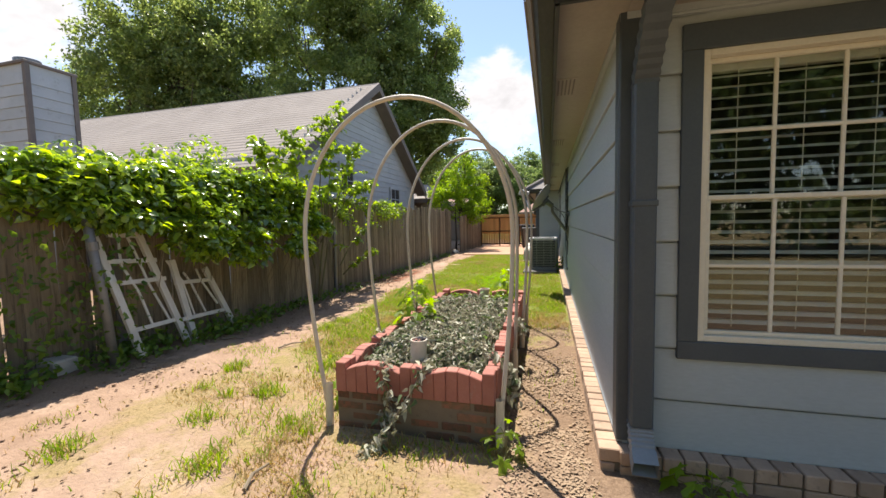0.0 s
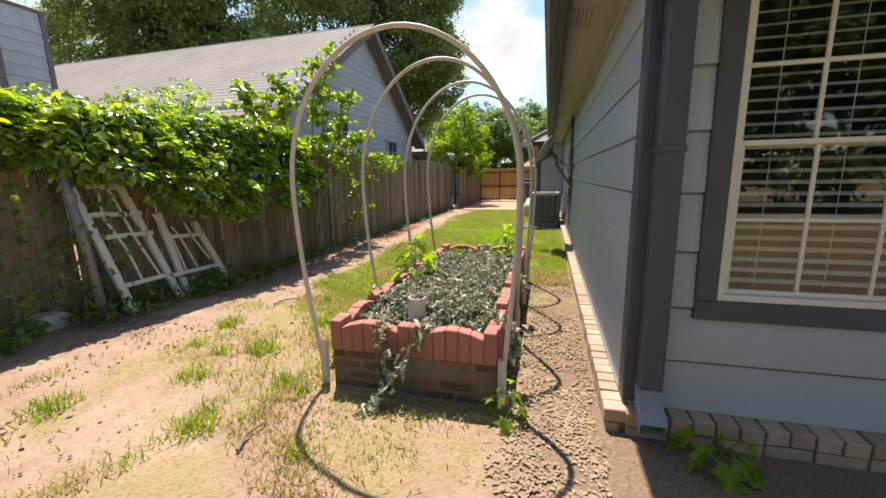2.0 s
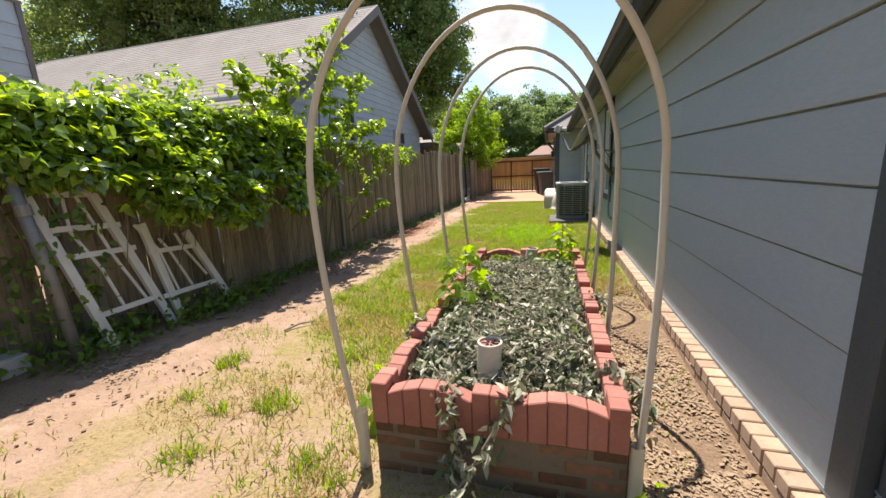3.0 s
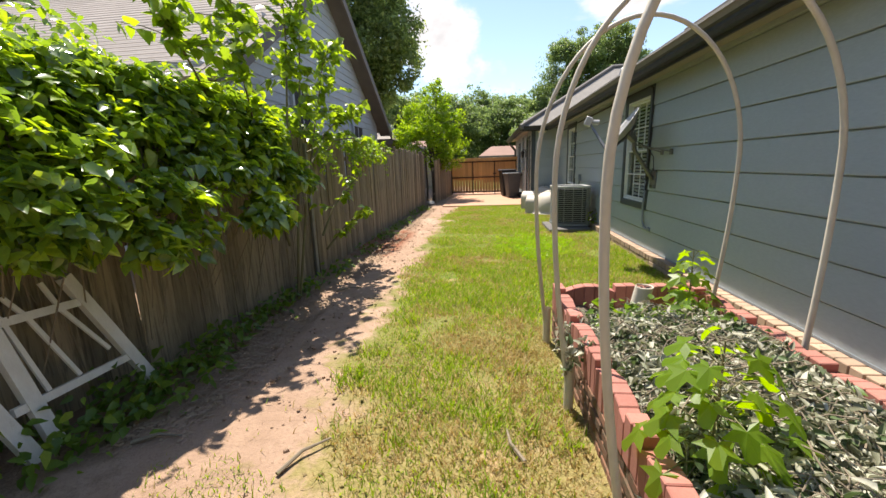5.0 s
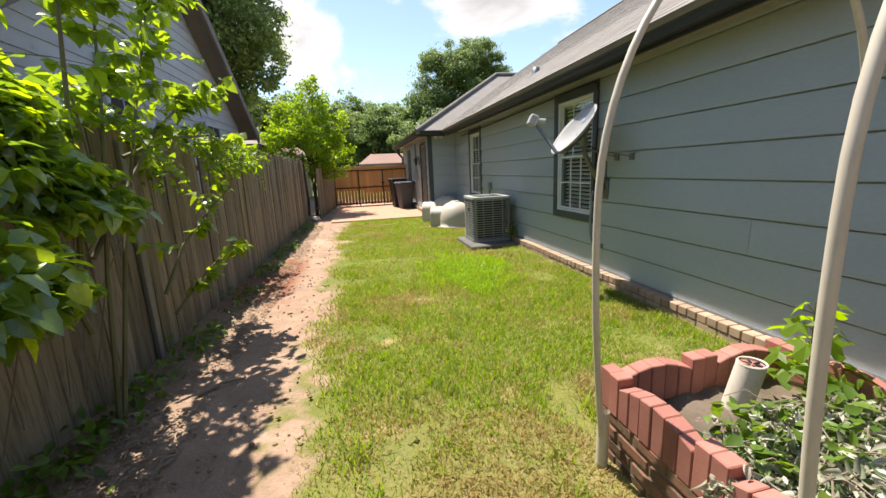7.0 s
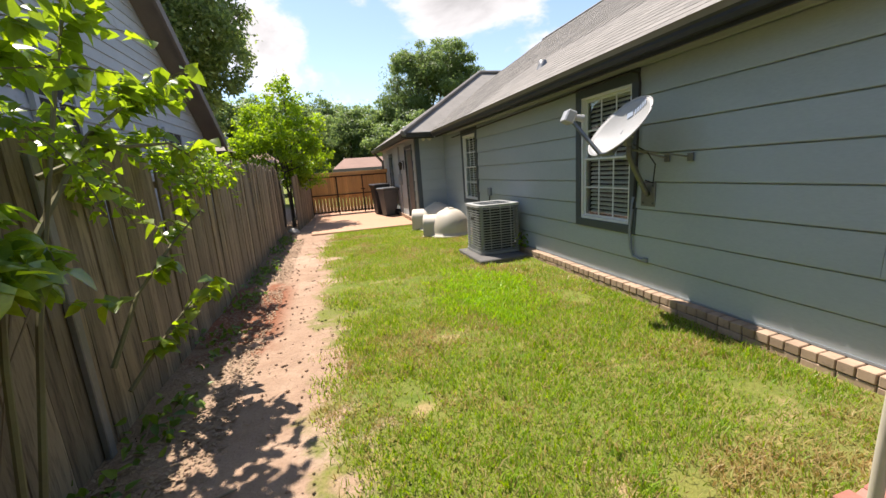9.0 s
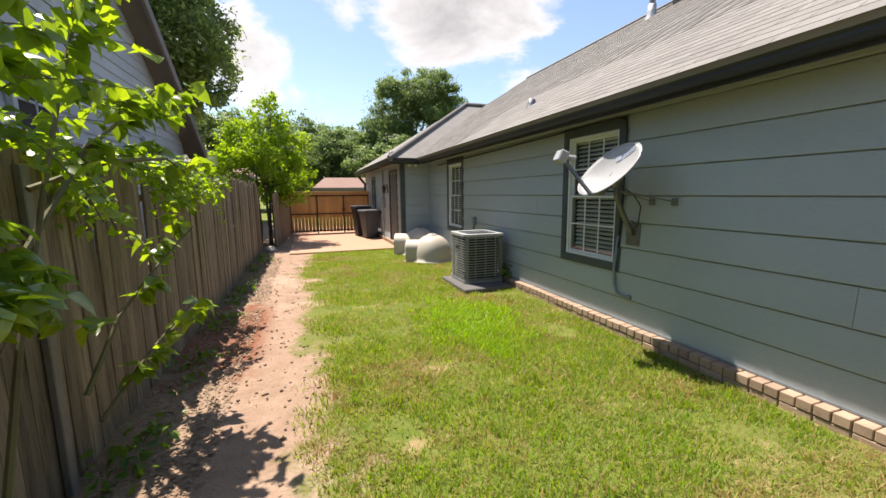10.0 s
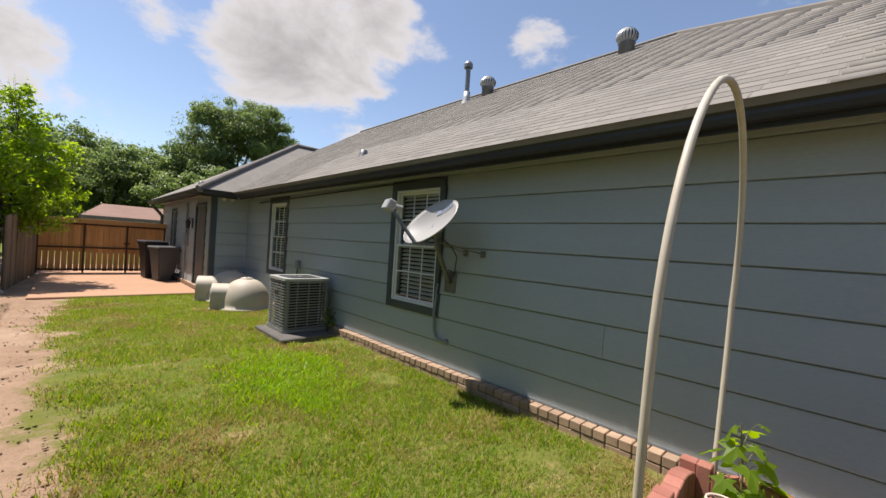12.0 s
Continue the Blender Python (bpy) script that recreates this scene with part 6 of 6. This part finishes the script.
# ---- creeper on the fence ----
def fence_x(y):
    for (ax, ay), (bx, by) in zip(FENCE_LINE, FENCE_LINE[1:]):
        if y <= by:
            return ax + (bx - ax) * (y - ay) / (by - ay)
    return FENCE_LINE[-1][0]


def creeper():
    rng = np.random.default_rng(51)
    v = base("creeper", "dense creeper vine draped over the fence top", "climbing plant", at=Matrix.Translation((fence_x(4.2), 4.2, 0)))
    org = np.array([fence_x(4.2), 4.2, 0.0])
    clumps = []
    for _ in range(170):
        # a canopy that slopes from the fence top outwards and hangs over
        y = rng.uniform(2.4, 6.0)
        k = min(1.0, max(0.0, (y - 2.2) / 1.9)) * (1.0 if y < 5.5 else 0.6)
        u = rng.random()
        z = 2.06 - (0.35 + 0.78 * k) * u + rng.normal() * 0.04
        out = 0.03 + (0.12 + 0.42 * k) * min(1.0, 1.25 * u) ** 0.9 + rng.normal() * 0.03
        clumps.append((fence_x(y) + out, y, z, 0.13, rng.uniform(0.12, 0.24), rng.uniform(0.07, 0.13)))
    for _ in range(60):
        y = rng.uniform(0.2, 6.6)
        clumps.append((fence_x(y) + rng.uniform(-0.35, 0.15), y, rng.uniform(1.78, 2.02), 0.2, 0.3, 0.12))
    pos, d = in_clumps(clumps, 19000, rng, 0.6)
    d = d * 0.6 + np.array([0.15, 0.25, 1.1])
    as_object("leaves", leaf_mesh("leaves", pos - org, d, 0.105, rng, 0.6, 0.62, 0.3, 0.75), M["vine_leaf"], v)
    for _ in range(46):
        y = rng.uniform(2.6, 6.4)
        x = fence_x(y)
        top = Vector((x + rng.uniform(0.03, 0.25), y, rng.uniform(1.3, 1.9)))
        end = Vector((x + rng.uniform(0.04, 0.16), y + rng.uniform(-0.3, 0.3), rng.uniform(0.1, 0.9)))
        mid = top.lerp(end, 0.5) + Vector((rng.uniform(0, 0.2), rng.uniform(-0.12, 0.12), 0))
        part("stem", tube([p - Vector(org) for p in (top, mid, end)], [0.007, 0.005, 0.003], 5), M["dry_stem"], v)


creeper()


def hedge():
    rng = np.random.default_rng(52)
    for x, y, label in ((-5.6, 4.9, "rounded dark green shrub behind the fence"), (-5.3, 5.9, "rounded dark green shrub behind the fence"), (-6.6, 4.0, "rounded dark green shrub behind the fence")):
        b = base("shrub", label, "shrub", "shrubs behind the fence", Matrix.Translation((x, y, 0)))
        part("stem", tube([(0, 0, -0.05), (0.05, 0, 1.0), (0, 0.05, 2.0)], [0.05, 0.04, 0.02], 6), M["bark"], b)
        clumps = [(rng.normal() * 0.28, rng.normal() * 0.35, 1.9 + rng.normal() * 0.22, 0.4, 0.45, 0.35) for _ in range(14)]
        pos, d = in_clumps(clumps, 3800, rng, 0.4)
        as_object("leaves", leaf_mesh("leaves", pos, d + np.array([0.3, -0.2, 0.8]), 0.10, rng, 0.4, 0.55), M["vine_leaf"], b)


hedge()


def sapling(x, y, stems, label, seed, leaf=0.15, count=900, bare=0.3):
    """A many-stemmed mulberry with broad drooping leaves."""
    rng = np.random.default_rng(seed)
    s = base("mulberry_sapling", label, "sapling", at=Matrix.Translation((x, y, 0)))
    pos, out = [], []
    for pts in stems:
        bm = bmesh.new()
        r = 0.016
        twigs = []
        n = len(pts)
        add_tube(bm, pts, [max(0.004, r * (1 - 0.75 * k / (n - 1))) for k in range(n)], 6)
        v = [Vector(p) for p in pts]
        m = max(6, int(count / len(stems) / 9))
        for k in range(m):
            f = bare + (1 - bare) * k / m
            q = f * (n - 1)
            i = min(int(q), n - 2)
            p = v[i].lerp(v[i + 1], q - i)
            tip = p + Vector((rng.normal() * 0.16 + 0.03, rng.normal() * 0.24, rng.uniform(-0.06, 0.18)))
            twigs.append([p, p.lerp(tip, 0.6) + Vector((0, 0, 0.02)), tip])
            for g in range(9):
                a = p.lerp(tip, 0.25 + 0.75 * g / 8)
                pos.append(a)
                out.append((rng.normal() * 0.4 + 0.25, rng.normal() * 0.4, 0.9))
        main = part("stem", bm, M["stem"], s)
        for q in twigs:
            part("twig", tube(q, [0.004, 0.003, 0.002], 4), M["stem"], main)
    as_object("leaves", leaf_mesh("leaves", np.array(pos), np.array(out), leaf, rng, 0.75, 0.72, 0.3, 0.45), M["sapling_leaf"], s)


sapling(-3.98, 6.05, [[(0, 0, 0), (0.04, 0.12, 0.9), (0.06, 0.35, 1.8), (0.04, 0.6, 2.8), (0.06, 0.8, 3.7)], [(0, 0.05, 0), (0.06, 0.3, 1.0), (0.06, 0.8, 2.0), (0.05, 1.2, 2.7), (0.1, 1.4, 3.0)], [(0, -0.05, 0.6), (-0.04, -0.3, 1.5), (-0.02, -0.5, 2.3), (0.0, -0.55, 2.9)], [(0, -0.1, 0.8), (-0.15, -0.6, 1.7), (-0.15, -1.0, 2.3), (-0.1, -1.3, 2.6)], [(0.0, 0.0, 1.0), (0.05, 0.1, 1.9), (0.08, 0.2, 2.7), (0.1, 0.2, 3.3)], [(0.0, 0.1, 1.0), (0.1, 0.9, 1.8), (0.12, 1.5, 2.1), (0.15, 1.9, 2.2)]],
        "bright green mulberry sapling growing up the fence", 61, 0.108, 1650, 0.5)
sapling(-4.05, 6.9, [[(0.05, 0, 0.55), (0.15, 0.2, 0.9), (0.28, 0.5, 1.15), (0.42, 0.75, 1.35)], [(0.05, 0.1, 0.35), (0.2, 0.4, 0.6), (0.35, 0.8, 0.8)], [(0.0, -0.1, 1.6), (0.2, 0.2, 1.75), (0.35, 0.6, 1.8), (0.4, 0.9, 1.7)]], "thin mulberry shoots leaning out from the fence", 62, 0.12, 170)


def top_vine():
    """A light creeper trailing along the fence top."""
    rng = np.random.default_rng(53)
    v = base("trailing_vine", "yellow-green vine trailing along the fence top", "climbing plant", at=Matrix.Translation((-4.1, 8.0, 1.8)))
    pos, out = [], []
    for k in range(26):
        y = rng.uniform(6.4, 10.6)
        a = Vector((rng.uniform(-0.1, 0.1), y - 8.0, rng.uniform(0.0, 0.14)))
        pts = [a]
        d = Vector((rng.uniform(0.1, 0.6), rng.uniform(-0.6, 0.9), rng.uniform(0.0, 0.5)))
        for i in range(5):
            d += Vector((rng.normal() * 0.15, rng.normal() * 0.2, -0.42))
            pts.append(pts[-1] + d.normalized() * rng.uniform(0.07, 0.13) * (1.3 if k % 4 == 0 else 1.0))
        part("stem", tube(pts, 0.003, 4), M["stem"], v)
        for p, q in zip(pts, pts[1:]):
            for g in range(11):
                pos.append(p.lerp(q, rng.random()) + Vector(rng.normal(0, 0.035, 3)))
                out.append((0.3, -0.2, 0.9))
    as_object("leaves", leaf_mesh("leaves", np.array(pos), np.array(out), 0.07, rng, 0.5, 0.6, 0.25, 0.6), M["young_leaf"], v)


top_vine()


# ---- plants in and round the bed ----
def palmate():
    """A five-lobed leaf, its stalk at the origin."""
    bm = bmesh.new()
    pts = []
    for a, r in ((-150, 0.30), (-128, 0.66), (-100, 0.42), (-72, 0.92), (-42, 0.50), (-14, 1.02), (0, 1.10), (14, 1.02), (42, 0.50), (72, 0.92), (100, 0.42), (128, 0.66), (150, 0.30)):
        pts.append((r * math.sin(radians(a)), r * math.cos(radians(a)), -0.20 * r * r + 0.06 * math.sin(radians(a * 5))))
    c = bm.verts.new((0, 0, 0.05))
    vs = [bm.verts.new(p) for p in pts]
    for a, b in zip(vs, vs[1:]):
        bm.faces.new((c, b, a))
    m = bpy.data.meshes.new("leaf")
    bm.to_mesh(m)
    bm.free()
    m.materials.append(M["bed_leaf"])
    return m


PALM = palmate()


def bed_sapling(x, y, z0, h, n, label, seed, size=0.085, spread=0.16):
    rng = random.Random(seed)
    s = base("maple_sapling", label, "sapling", "saplings in the bed", Matrix.Translation((x, y, z0)))
    part("stem", tube([(0, 0, -0.06), (0.01, 0.0, h * 0.5), (0.02, 0.02, h)], [0.007, 0.005, 0.003], 6), M["stem"], s)
    for k in range(n):
        f = 0.15 + 0.85 * k / n
        a = k * 2.4 + rng.uniform(-0.4, 0.4)
        d = spread * (1.15 - 0.6 * f) * rng.uniform(0.7, 1.2)
        p = Vector((0.01 + d * math.cos(a), d * math.sin(a), h * f + rng.uniform(-0.01, 0.03)))
        part("stalk", tube([(0.01, 0, h * f - 0.03), (p.x * 0.6, p.y * 0.6, p.z + 0.005), p], 0.002, 4), M["stem"], s)
        as_object("leaf", PALM, None, s, at=Matrix.Translation(p) @ Matrix.Rotation(a - math.pi / 2, 4, "Z") @ Matrix.Rotation(radians(rng.uniform(-55, -10)), 4, "X") @ Matrix.Rotation(radians(rng.uniform(-25, 25)), 4, "Y") @ Matrix.Scale(size * rng.uniform(0.7, 1.25) * (1.15 - 0.5 * f), 4))


bed_sapling(-1.17, 3.30, 0.32, 0.50, 46, "fresh green lobed-leaf sapling growing in the bed", 71, 0.082, 0.20)
bed_sapling(-0.50, 4.84, 0.32, 0.44, 24, "fresh green lobed-leaf sapling at the bed's back corner", 72, 0.09, 0.12)
bed_sapling(-1.50, 2.62, 0.0, 0.30, 16, "small lobed-leaf seedling beside the bed", 73, 0.075, 0.12)
bed_sapling(-0.24, 2.12, 0.0, 0.22, 12, "small weed seedling at the bed's corner", 74, 0.065, 0.09)
bed_sapling(0.72, 1.98, 0.0, 0.14, 14, "low broad-leaved weed beside the brick ledge", 75, 0.10, 0.16)
bed_sapling(0.28, 10.35, 0.02, 0.36, 22, "yellow-green weed between condenser and wall", 76, 0.07, 0.14)


def mound(x, y):
    """The height of the wilted heap in the bed."""
    u, w = (x - BX0) / (BX1 - BX0), (y - BY0) / (BY1 - BY0)
    e = min(1, 5 * min(u, 1 - u)) * min(1, 6 * min(w, 1 - w))
    return 0.30 + 0.15 * max(e, 0) * (1.0 if w < 0.72 else 0.7) + 0.05 * noise.noise((x * 4, y * 4, 7)) + 0.045 * noise.noise((x * 11, y * 11, 3))


def wilted_heap():
    rng = np.random.default_rng(81)
    h = base("wilted_vines", "heap of wilted grey-green vines filling the raised bed", "dead plants", at=Matrix.Translation(((BX0 + BX1) / 2, (BY0 + BY1) / 2, 0.3)))
    org = np.array([(BX0 + BX1) / 2, (BY0 + BY1) / 2, 0.3])
    n = 25000
    xs, ys = rng.uniform(BX0 + 0.10, BX1 - 0.08, n), rng.uniform(BY0 + 0.14, BY1 - 0.45, n)
    zs = np.array([mound(a, b) for a, b in zip(xs, ys)]) + rng.uniform(-0.07, 0.05, n)
    pos = np.stack([xs, ys, zs], 1)
    keep = rng.random(n) < np.where(ys > 4.4, 0.45, 1.0)
    pos = pos[keep]
    out = np.tile(np.array([0, 0, 0.7]), (len(pos), 1))
    leaves = as_object("leaves", leaf_mesh("leaves", pos - org, out, 0.050, rng, 0.5, 0.42, 1.2, 1.3), M["dead_leaf"], h)
    for _ in range(170):
        x, y = rng.uniform(BX0 + 0.14, BX1 - 0.14), rng.uniform(BY0 + 0.2, BY1 - 0.6)
        a = rng.uniform(0, 2 * math.pi)
        pts = []
        for k in range(7):
            z = mound(min(max(x, BX0 + 0.1), BX1 - 0.1), y) + rng.uniform(0.0, 0.07)
            pts.append(Vector((x, y, z)) - Vector(org))
            a += rng.normal() * 0.5
            x, y = x + 0.08 * math.cos(a), y + 0.08 * math.sin(a)
            x = min(max(x, BX0 + 0.08), BX1 - 0.08)
            y = min(max(y, BY0 + 0.12), BY1 - 0.3)
        part("stem", tube(pts, [0.0028] * 4 + [0.0025, 0.002, 0.0015], 5), M["dry_stem"], h)
    for pts in ([(-0.75, 4.75, 0.4), (-0.6, 4.2, 0.42), (-0.45, 3.6, 0.45)], [(-0.95, 4.6, 0.38), (-0.8, 3.9, 0.48), (-0.6, 3.2, 0.47)], [(-0.6, 4.9, 0.38), (-0.42, 4.3, 0.44)]):
        part("stem", tube([Vector(p) - Vector(org) for p in pts], 0.010, 6), M["dry_stem"], h)
    # strands hanging over the brick
    for k, pts in enumerate(([(-1.02, 2.40, 0.44), (-1.03, 2.26, 0.46), (-1.01, 2.22, 0.36), (-0.97, 2.20, 0.20), (-1.02, 2.19, 0.12)], [(-0.72, 2.42, 0.45), (-0.75, 2.25, 0.46), (-0.82, 2.20, 0.32), (-0.92, 2.12, 0.16), (-1.02, 2.02, 0.04), (-1.08, 1.95, 0.02)], [(-0.38, 2.55, 0.44), (-0.30, 2.50, 0.46), (-0.22, 2.48, 0.36), (-0.20, 2.46, 0.22)], [(-0.35, 3.6, 0.42), (-0.27, 3.6, 0.45), (-0.2, 3.62, 0.32)], [(-1.34, 3.05, 0.42), (-1.42, 3.02, 0.42), (-1.48, 3.0, 0.3)], [(-1.33, 4.1, 0.42), (-1.41, 4.1, 0.4), (-1.46, 4.15, 0.25)], [(-1.33, 4.45, 0.42), (-1.40, 4.45, 0.36), (-1.43, 4.45, 0.2)])):
        s = part("hanging_strand", tube([Vector(p) - Vector(org) for p in pts], 0.005, 6), M["dry_stem"], h)
        q = []
        for a, b in zip(pts, pts[1:]):
            for g in range(34):
                q.append(np.array(a) + (np.array(b) - np.array(a)) * rng.random() + rng.normal(0, 0.022, 3))
        q = np.array(q)
        q[:, 2] = np.maximum(q[:, 2], 0.012)
        as_object("strand_leaves", leaf_mesh("strand_leaves", q - org, np.tile(np.array([0, -0.6, 0.2]), (len(q), 1)), 0.055, rng, 0.9, 0.45, 0.8, 0.6), M["dead_leaf"], s)
    # greener living weeds among it
    m = 650
    pos = np.stack([rng.uniform(BX0 + 0.15, BX1 - 0.1, m), 4.72 - np.abs(rng.normal(0, 0.55, m)), rng.uniform(0.34, 0.47, m)], 1)
    pos[:, 1] = np.maximum(pos[:, 1], BY0 + 0.2)
    as_object("green_leaves", leaf_mesh("green_leaves", pos - org, np.tile(np.array([0, 0, 0.9]), (m, 1)), 0.065, rng, 0.2, 0.6, 0.3, 0.5), M["weed"], h, "a few living green leaves")


wilted_heap()


# ---- grass, weeds, litter ----
def lawn_share(x, y):
    """How much turf grows at a place, 0 to 1."""
    wob = 0.5 * noise.noise((x * 0.8, y * 0.8, 5)) + 0.3 * noise.noise((x * 3, y * 3, 9))
    if y > 15.25 or x > 0.24:
        return 0.0
    edge = min(1.0, max(0.0, (x + 2.95 + wob * 0.6) * 4))
    if y < 4.2:
        edge *= min(1.0, max(0.0, (x + 2.15 + 0.5 * (y - 2.5) + wob) * 2.5))
        front = min(1.0, max(0.0, (y - 1.6 + wob) / 1.8))
        patch = min(0.9, max(0.03, 0.03 + 3.5 * (noise.noise((x * 1.4, y * 1.4, 2)) - 0.02)))
        edge = max(edge * front, (edge if x > -1.9 else 0.5) * patch)
    if x > -0.32 + wob * 0.2 and y < 4.9 + wob:
        return 0.03 * edge
    edge *= min(1.0, max(0.12, 1.0 - 4.0 * (noise.noise((x * 1.9, y * 1.9, 23)) - 0.28)))
    if BX0 - 0.02 < x < BX1 + 0.02 and BY0 - 0.02 < y < BY1 + 0.02:
        return 0.0
    return edge


def sow(n, x0, x1, y0, y1, rng, share):
    xy = np.stack([rng.uniform(x0, x1, n), rng.uniform(y0, y1, n)], 1)
    keep = np.array([rng.random() < share(a, b) for a, b in xy])
    return xy[keep]


def dryness(x, y):
    d = 0.5 + 1.3 * noise.noise((x * 1.1, y * 1.1, 15)) + 0.9 * noise.noise((x * 3.1, y * 3.1, 11))
    return min(1.0, max(0.0, d + (0.16 if y < 3.0 else (0.24 if x > -1.75 else -0.12) if y < 5.8 else -0.44)))


def lawn():
    rng = np.random.default_rng(91)
    xy = np.concatenate([sow(170000, -3.5, 0.25, 0.9, 8.5, rng, lawn_share), sow(90000, -3.4, 0.25, 8.5, 15.3, rng, lawn_share)])
    dry = np.array([rng.random() < dryness(a, b) for a, b in xy])
    g = as_object("grass", grass_mesh("grass", xy[~dry], 0.050, 0.8, rng, 0.0034), M["grass"])
    tagged(g, "short green lawn grass with worn patches", "grass", kind="stuff")
    s = as_object("dry_grass", grass_mesh("dry_grass", xy[dry], 0.042, 1.2, rng, 0.0034), M["straw"])
    tagged(s, "dry straw-coloured grass in worn patches", "grass", kind="stuff")

    def lush_share(x, y):
        return max(0.0, 1 - ((x + 1.05) / 0.75) ** 2 - ((y - 8.7) / 1.2) ** 2) + 0.6 * noise.noise((x * 3, y * 3, 4)) * (abs(x + 1.05) < 0.7)

    lush = sow(26000, -2.1, 0.0, 7.3, 10.0, rng, lush_share)
    c = as_object("clover", grass_mesh("clover", lush, 0.058, 1.0, rng, 0.0055), M["lush"])
    tagged(c, "bright green lush patch of clover in the lawn", "clover", kind="stuff")
    # taller tufts
    tuft, ht = [], []
    for k in range(120):
        x, y = rng.uniform(-2.9, 0.2), rng.uniform(1.2, 12)
        if lawn_share(x, y) > 0.4:
            tuft.append(np.array([x, y]) + rng.normal(0, 0.035, (40, 2)))
    for x, y in ((-2.75, 4.75), (-2.55, 5.0), (-2.8, 4.4), (-2.05, 3.2), (-2.35, 2.1), (-2.2, 2.6), (-2.9, 1.6), (-1.9, 1.7), (-2.9, 3.0), (-2.55, 5.35)):
        tuft.append(np.array([x, y]) + rng.normal(0, 0.07, (170, 2)))
    t = as_object("grass_tufts", grass_mesh("grass_tufts", np.concatenate(tuft), 0.085, 0.9, rng, 0.0042), M["grass"])
    tagged(t, "taller green grass tufts in dirt and lawn", "grass", kind="stuff")


lawn()


def fence_weeds():
    rng = np.random.default_rng(92)
    pos, out, size = [], [], []
    for k in range(120):
        y = rng.uniform(1.2, 5.4) if k < 60 else rng.uniform(5.4, 15.5)
        x = fence_x(y) + rng.uniform(0.08, 0.55 if y < 5 else 0.3)
        for _ in range(26 if y < 5 else 12):
            pos.append((x + rng.normal() * 0.08, y + rng.normal() * 0.11, abs(rng.normal()) * (0.10 if y < 5 else 0.05) + 0.015))
            out.append((0.2, -0.2, 0.8))
    for k in range(420):
        y = rng.uniform(2.1, 3.2)
        pos.append((fence_x(y) + rng.uniform(0.03, 0.5), y, rng.uniform(0.1, 1.35)))
        out.append((0.6, -0.3, 0.5))
    w = as_object("weeds", leaf_mesh("weeds", np.array(pos), np.array(out), 0.075, rng, 0.4, 0.55, 0.3, 0.6), M["weed"])
    tagged(w, "green weeds along the shaded foot of the fence", "weeds", kind="stuff")
    n = 8000
    xy = np.concatenate([sow(n * 2, -0.3, 0.24, 1.6, 5.3, rng, lambda a, b: 0.5 + 1.1 * noise.noise((a * 5, b * 5, 3))), np.stack([rng.uniform(-4.15, -3.5, 2 * n), rng.uniform(2.6, 15, 2 * n)], 1)])
    pos = np.concatenate([xy, rng.uniform(0.003, 0.014, (len(xy), 1))], 1)
    l = as_object("leaf_litter", leaf_mesh("leaf_litter", pos, np.tile(np.array([0, 0, 2.2]), (len(pos), 1)), 0.030, rng, 0.0, 0.5, 0.2, 0.3), M["twig"])
    tagged(l, "dry brown leaf litter on bare dirt", "leaf litter", kind="stuff")
    # clods and crumbs of dirt
    m = 3200
    xy = np.stack([rng.uniform(-4.1, -2.2, m), rng.uniform(0.6, 14.5, m)], 1)
    pos = np.concatenate([xy, np.full((m, 1), 0.004)], 1)
    s = 0.004 + 0.017 * rng.random(m) ** 2.5
    v, f = [], []
    octa = np.array([(1, 0, 0), (0, 1, 0), (-1, 0, 0), (0, -1, 0), (0, 0, 0.8), (0, 0, -0.5)])
    tri = np.array([(0, 1, 4), (1, 2, 4), (2, 3, 4), (3, 0, 4), (1, 0, 5), (2, 1, 5), (3, 2, 5), (0, 3, 5)])
    for k in range(m):
        v.append(pos[k] + octa * s[k] * rng.uniform(0.6, 1.3, (6, 3)))
        f.append(tri + 6 * k)
    c = as_object("dirt_clods", mesh_from("dirt_clods", np.concatenate(v), np.concatenate(f).ravel(), 3), M["ground"])
    tagged(c, "small crumbs of dirt on the bare path", "dirt clods", kind="stuff")


fence_weeds()
for x, y, a, l in ((-2.86, 3.55, 60, 0.3), (-3.75, 3.7, 20, 0.24), (-1.5, 1.55, 100, 0.22), (-3.6, 6.2, 35, 0.3), (-1.72, 3.7, 110, 0.24)):
    st = base("stick", "short dry brown stick lying on the dirt", "stick", "fallen sticks", pose(x, y, 0.022, 0, 0, a))
    part("twig", tube([(0, 0, 0), (l * 0.5, 0.02, 0.012), (l, -0.01, 0.0)], [0.011, 0.009, 0.005], 6), M["dry_stem"], st)

for build in LATER:
    build()
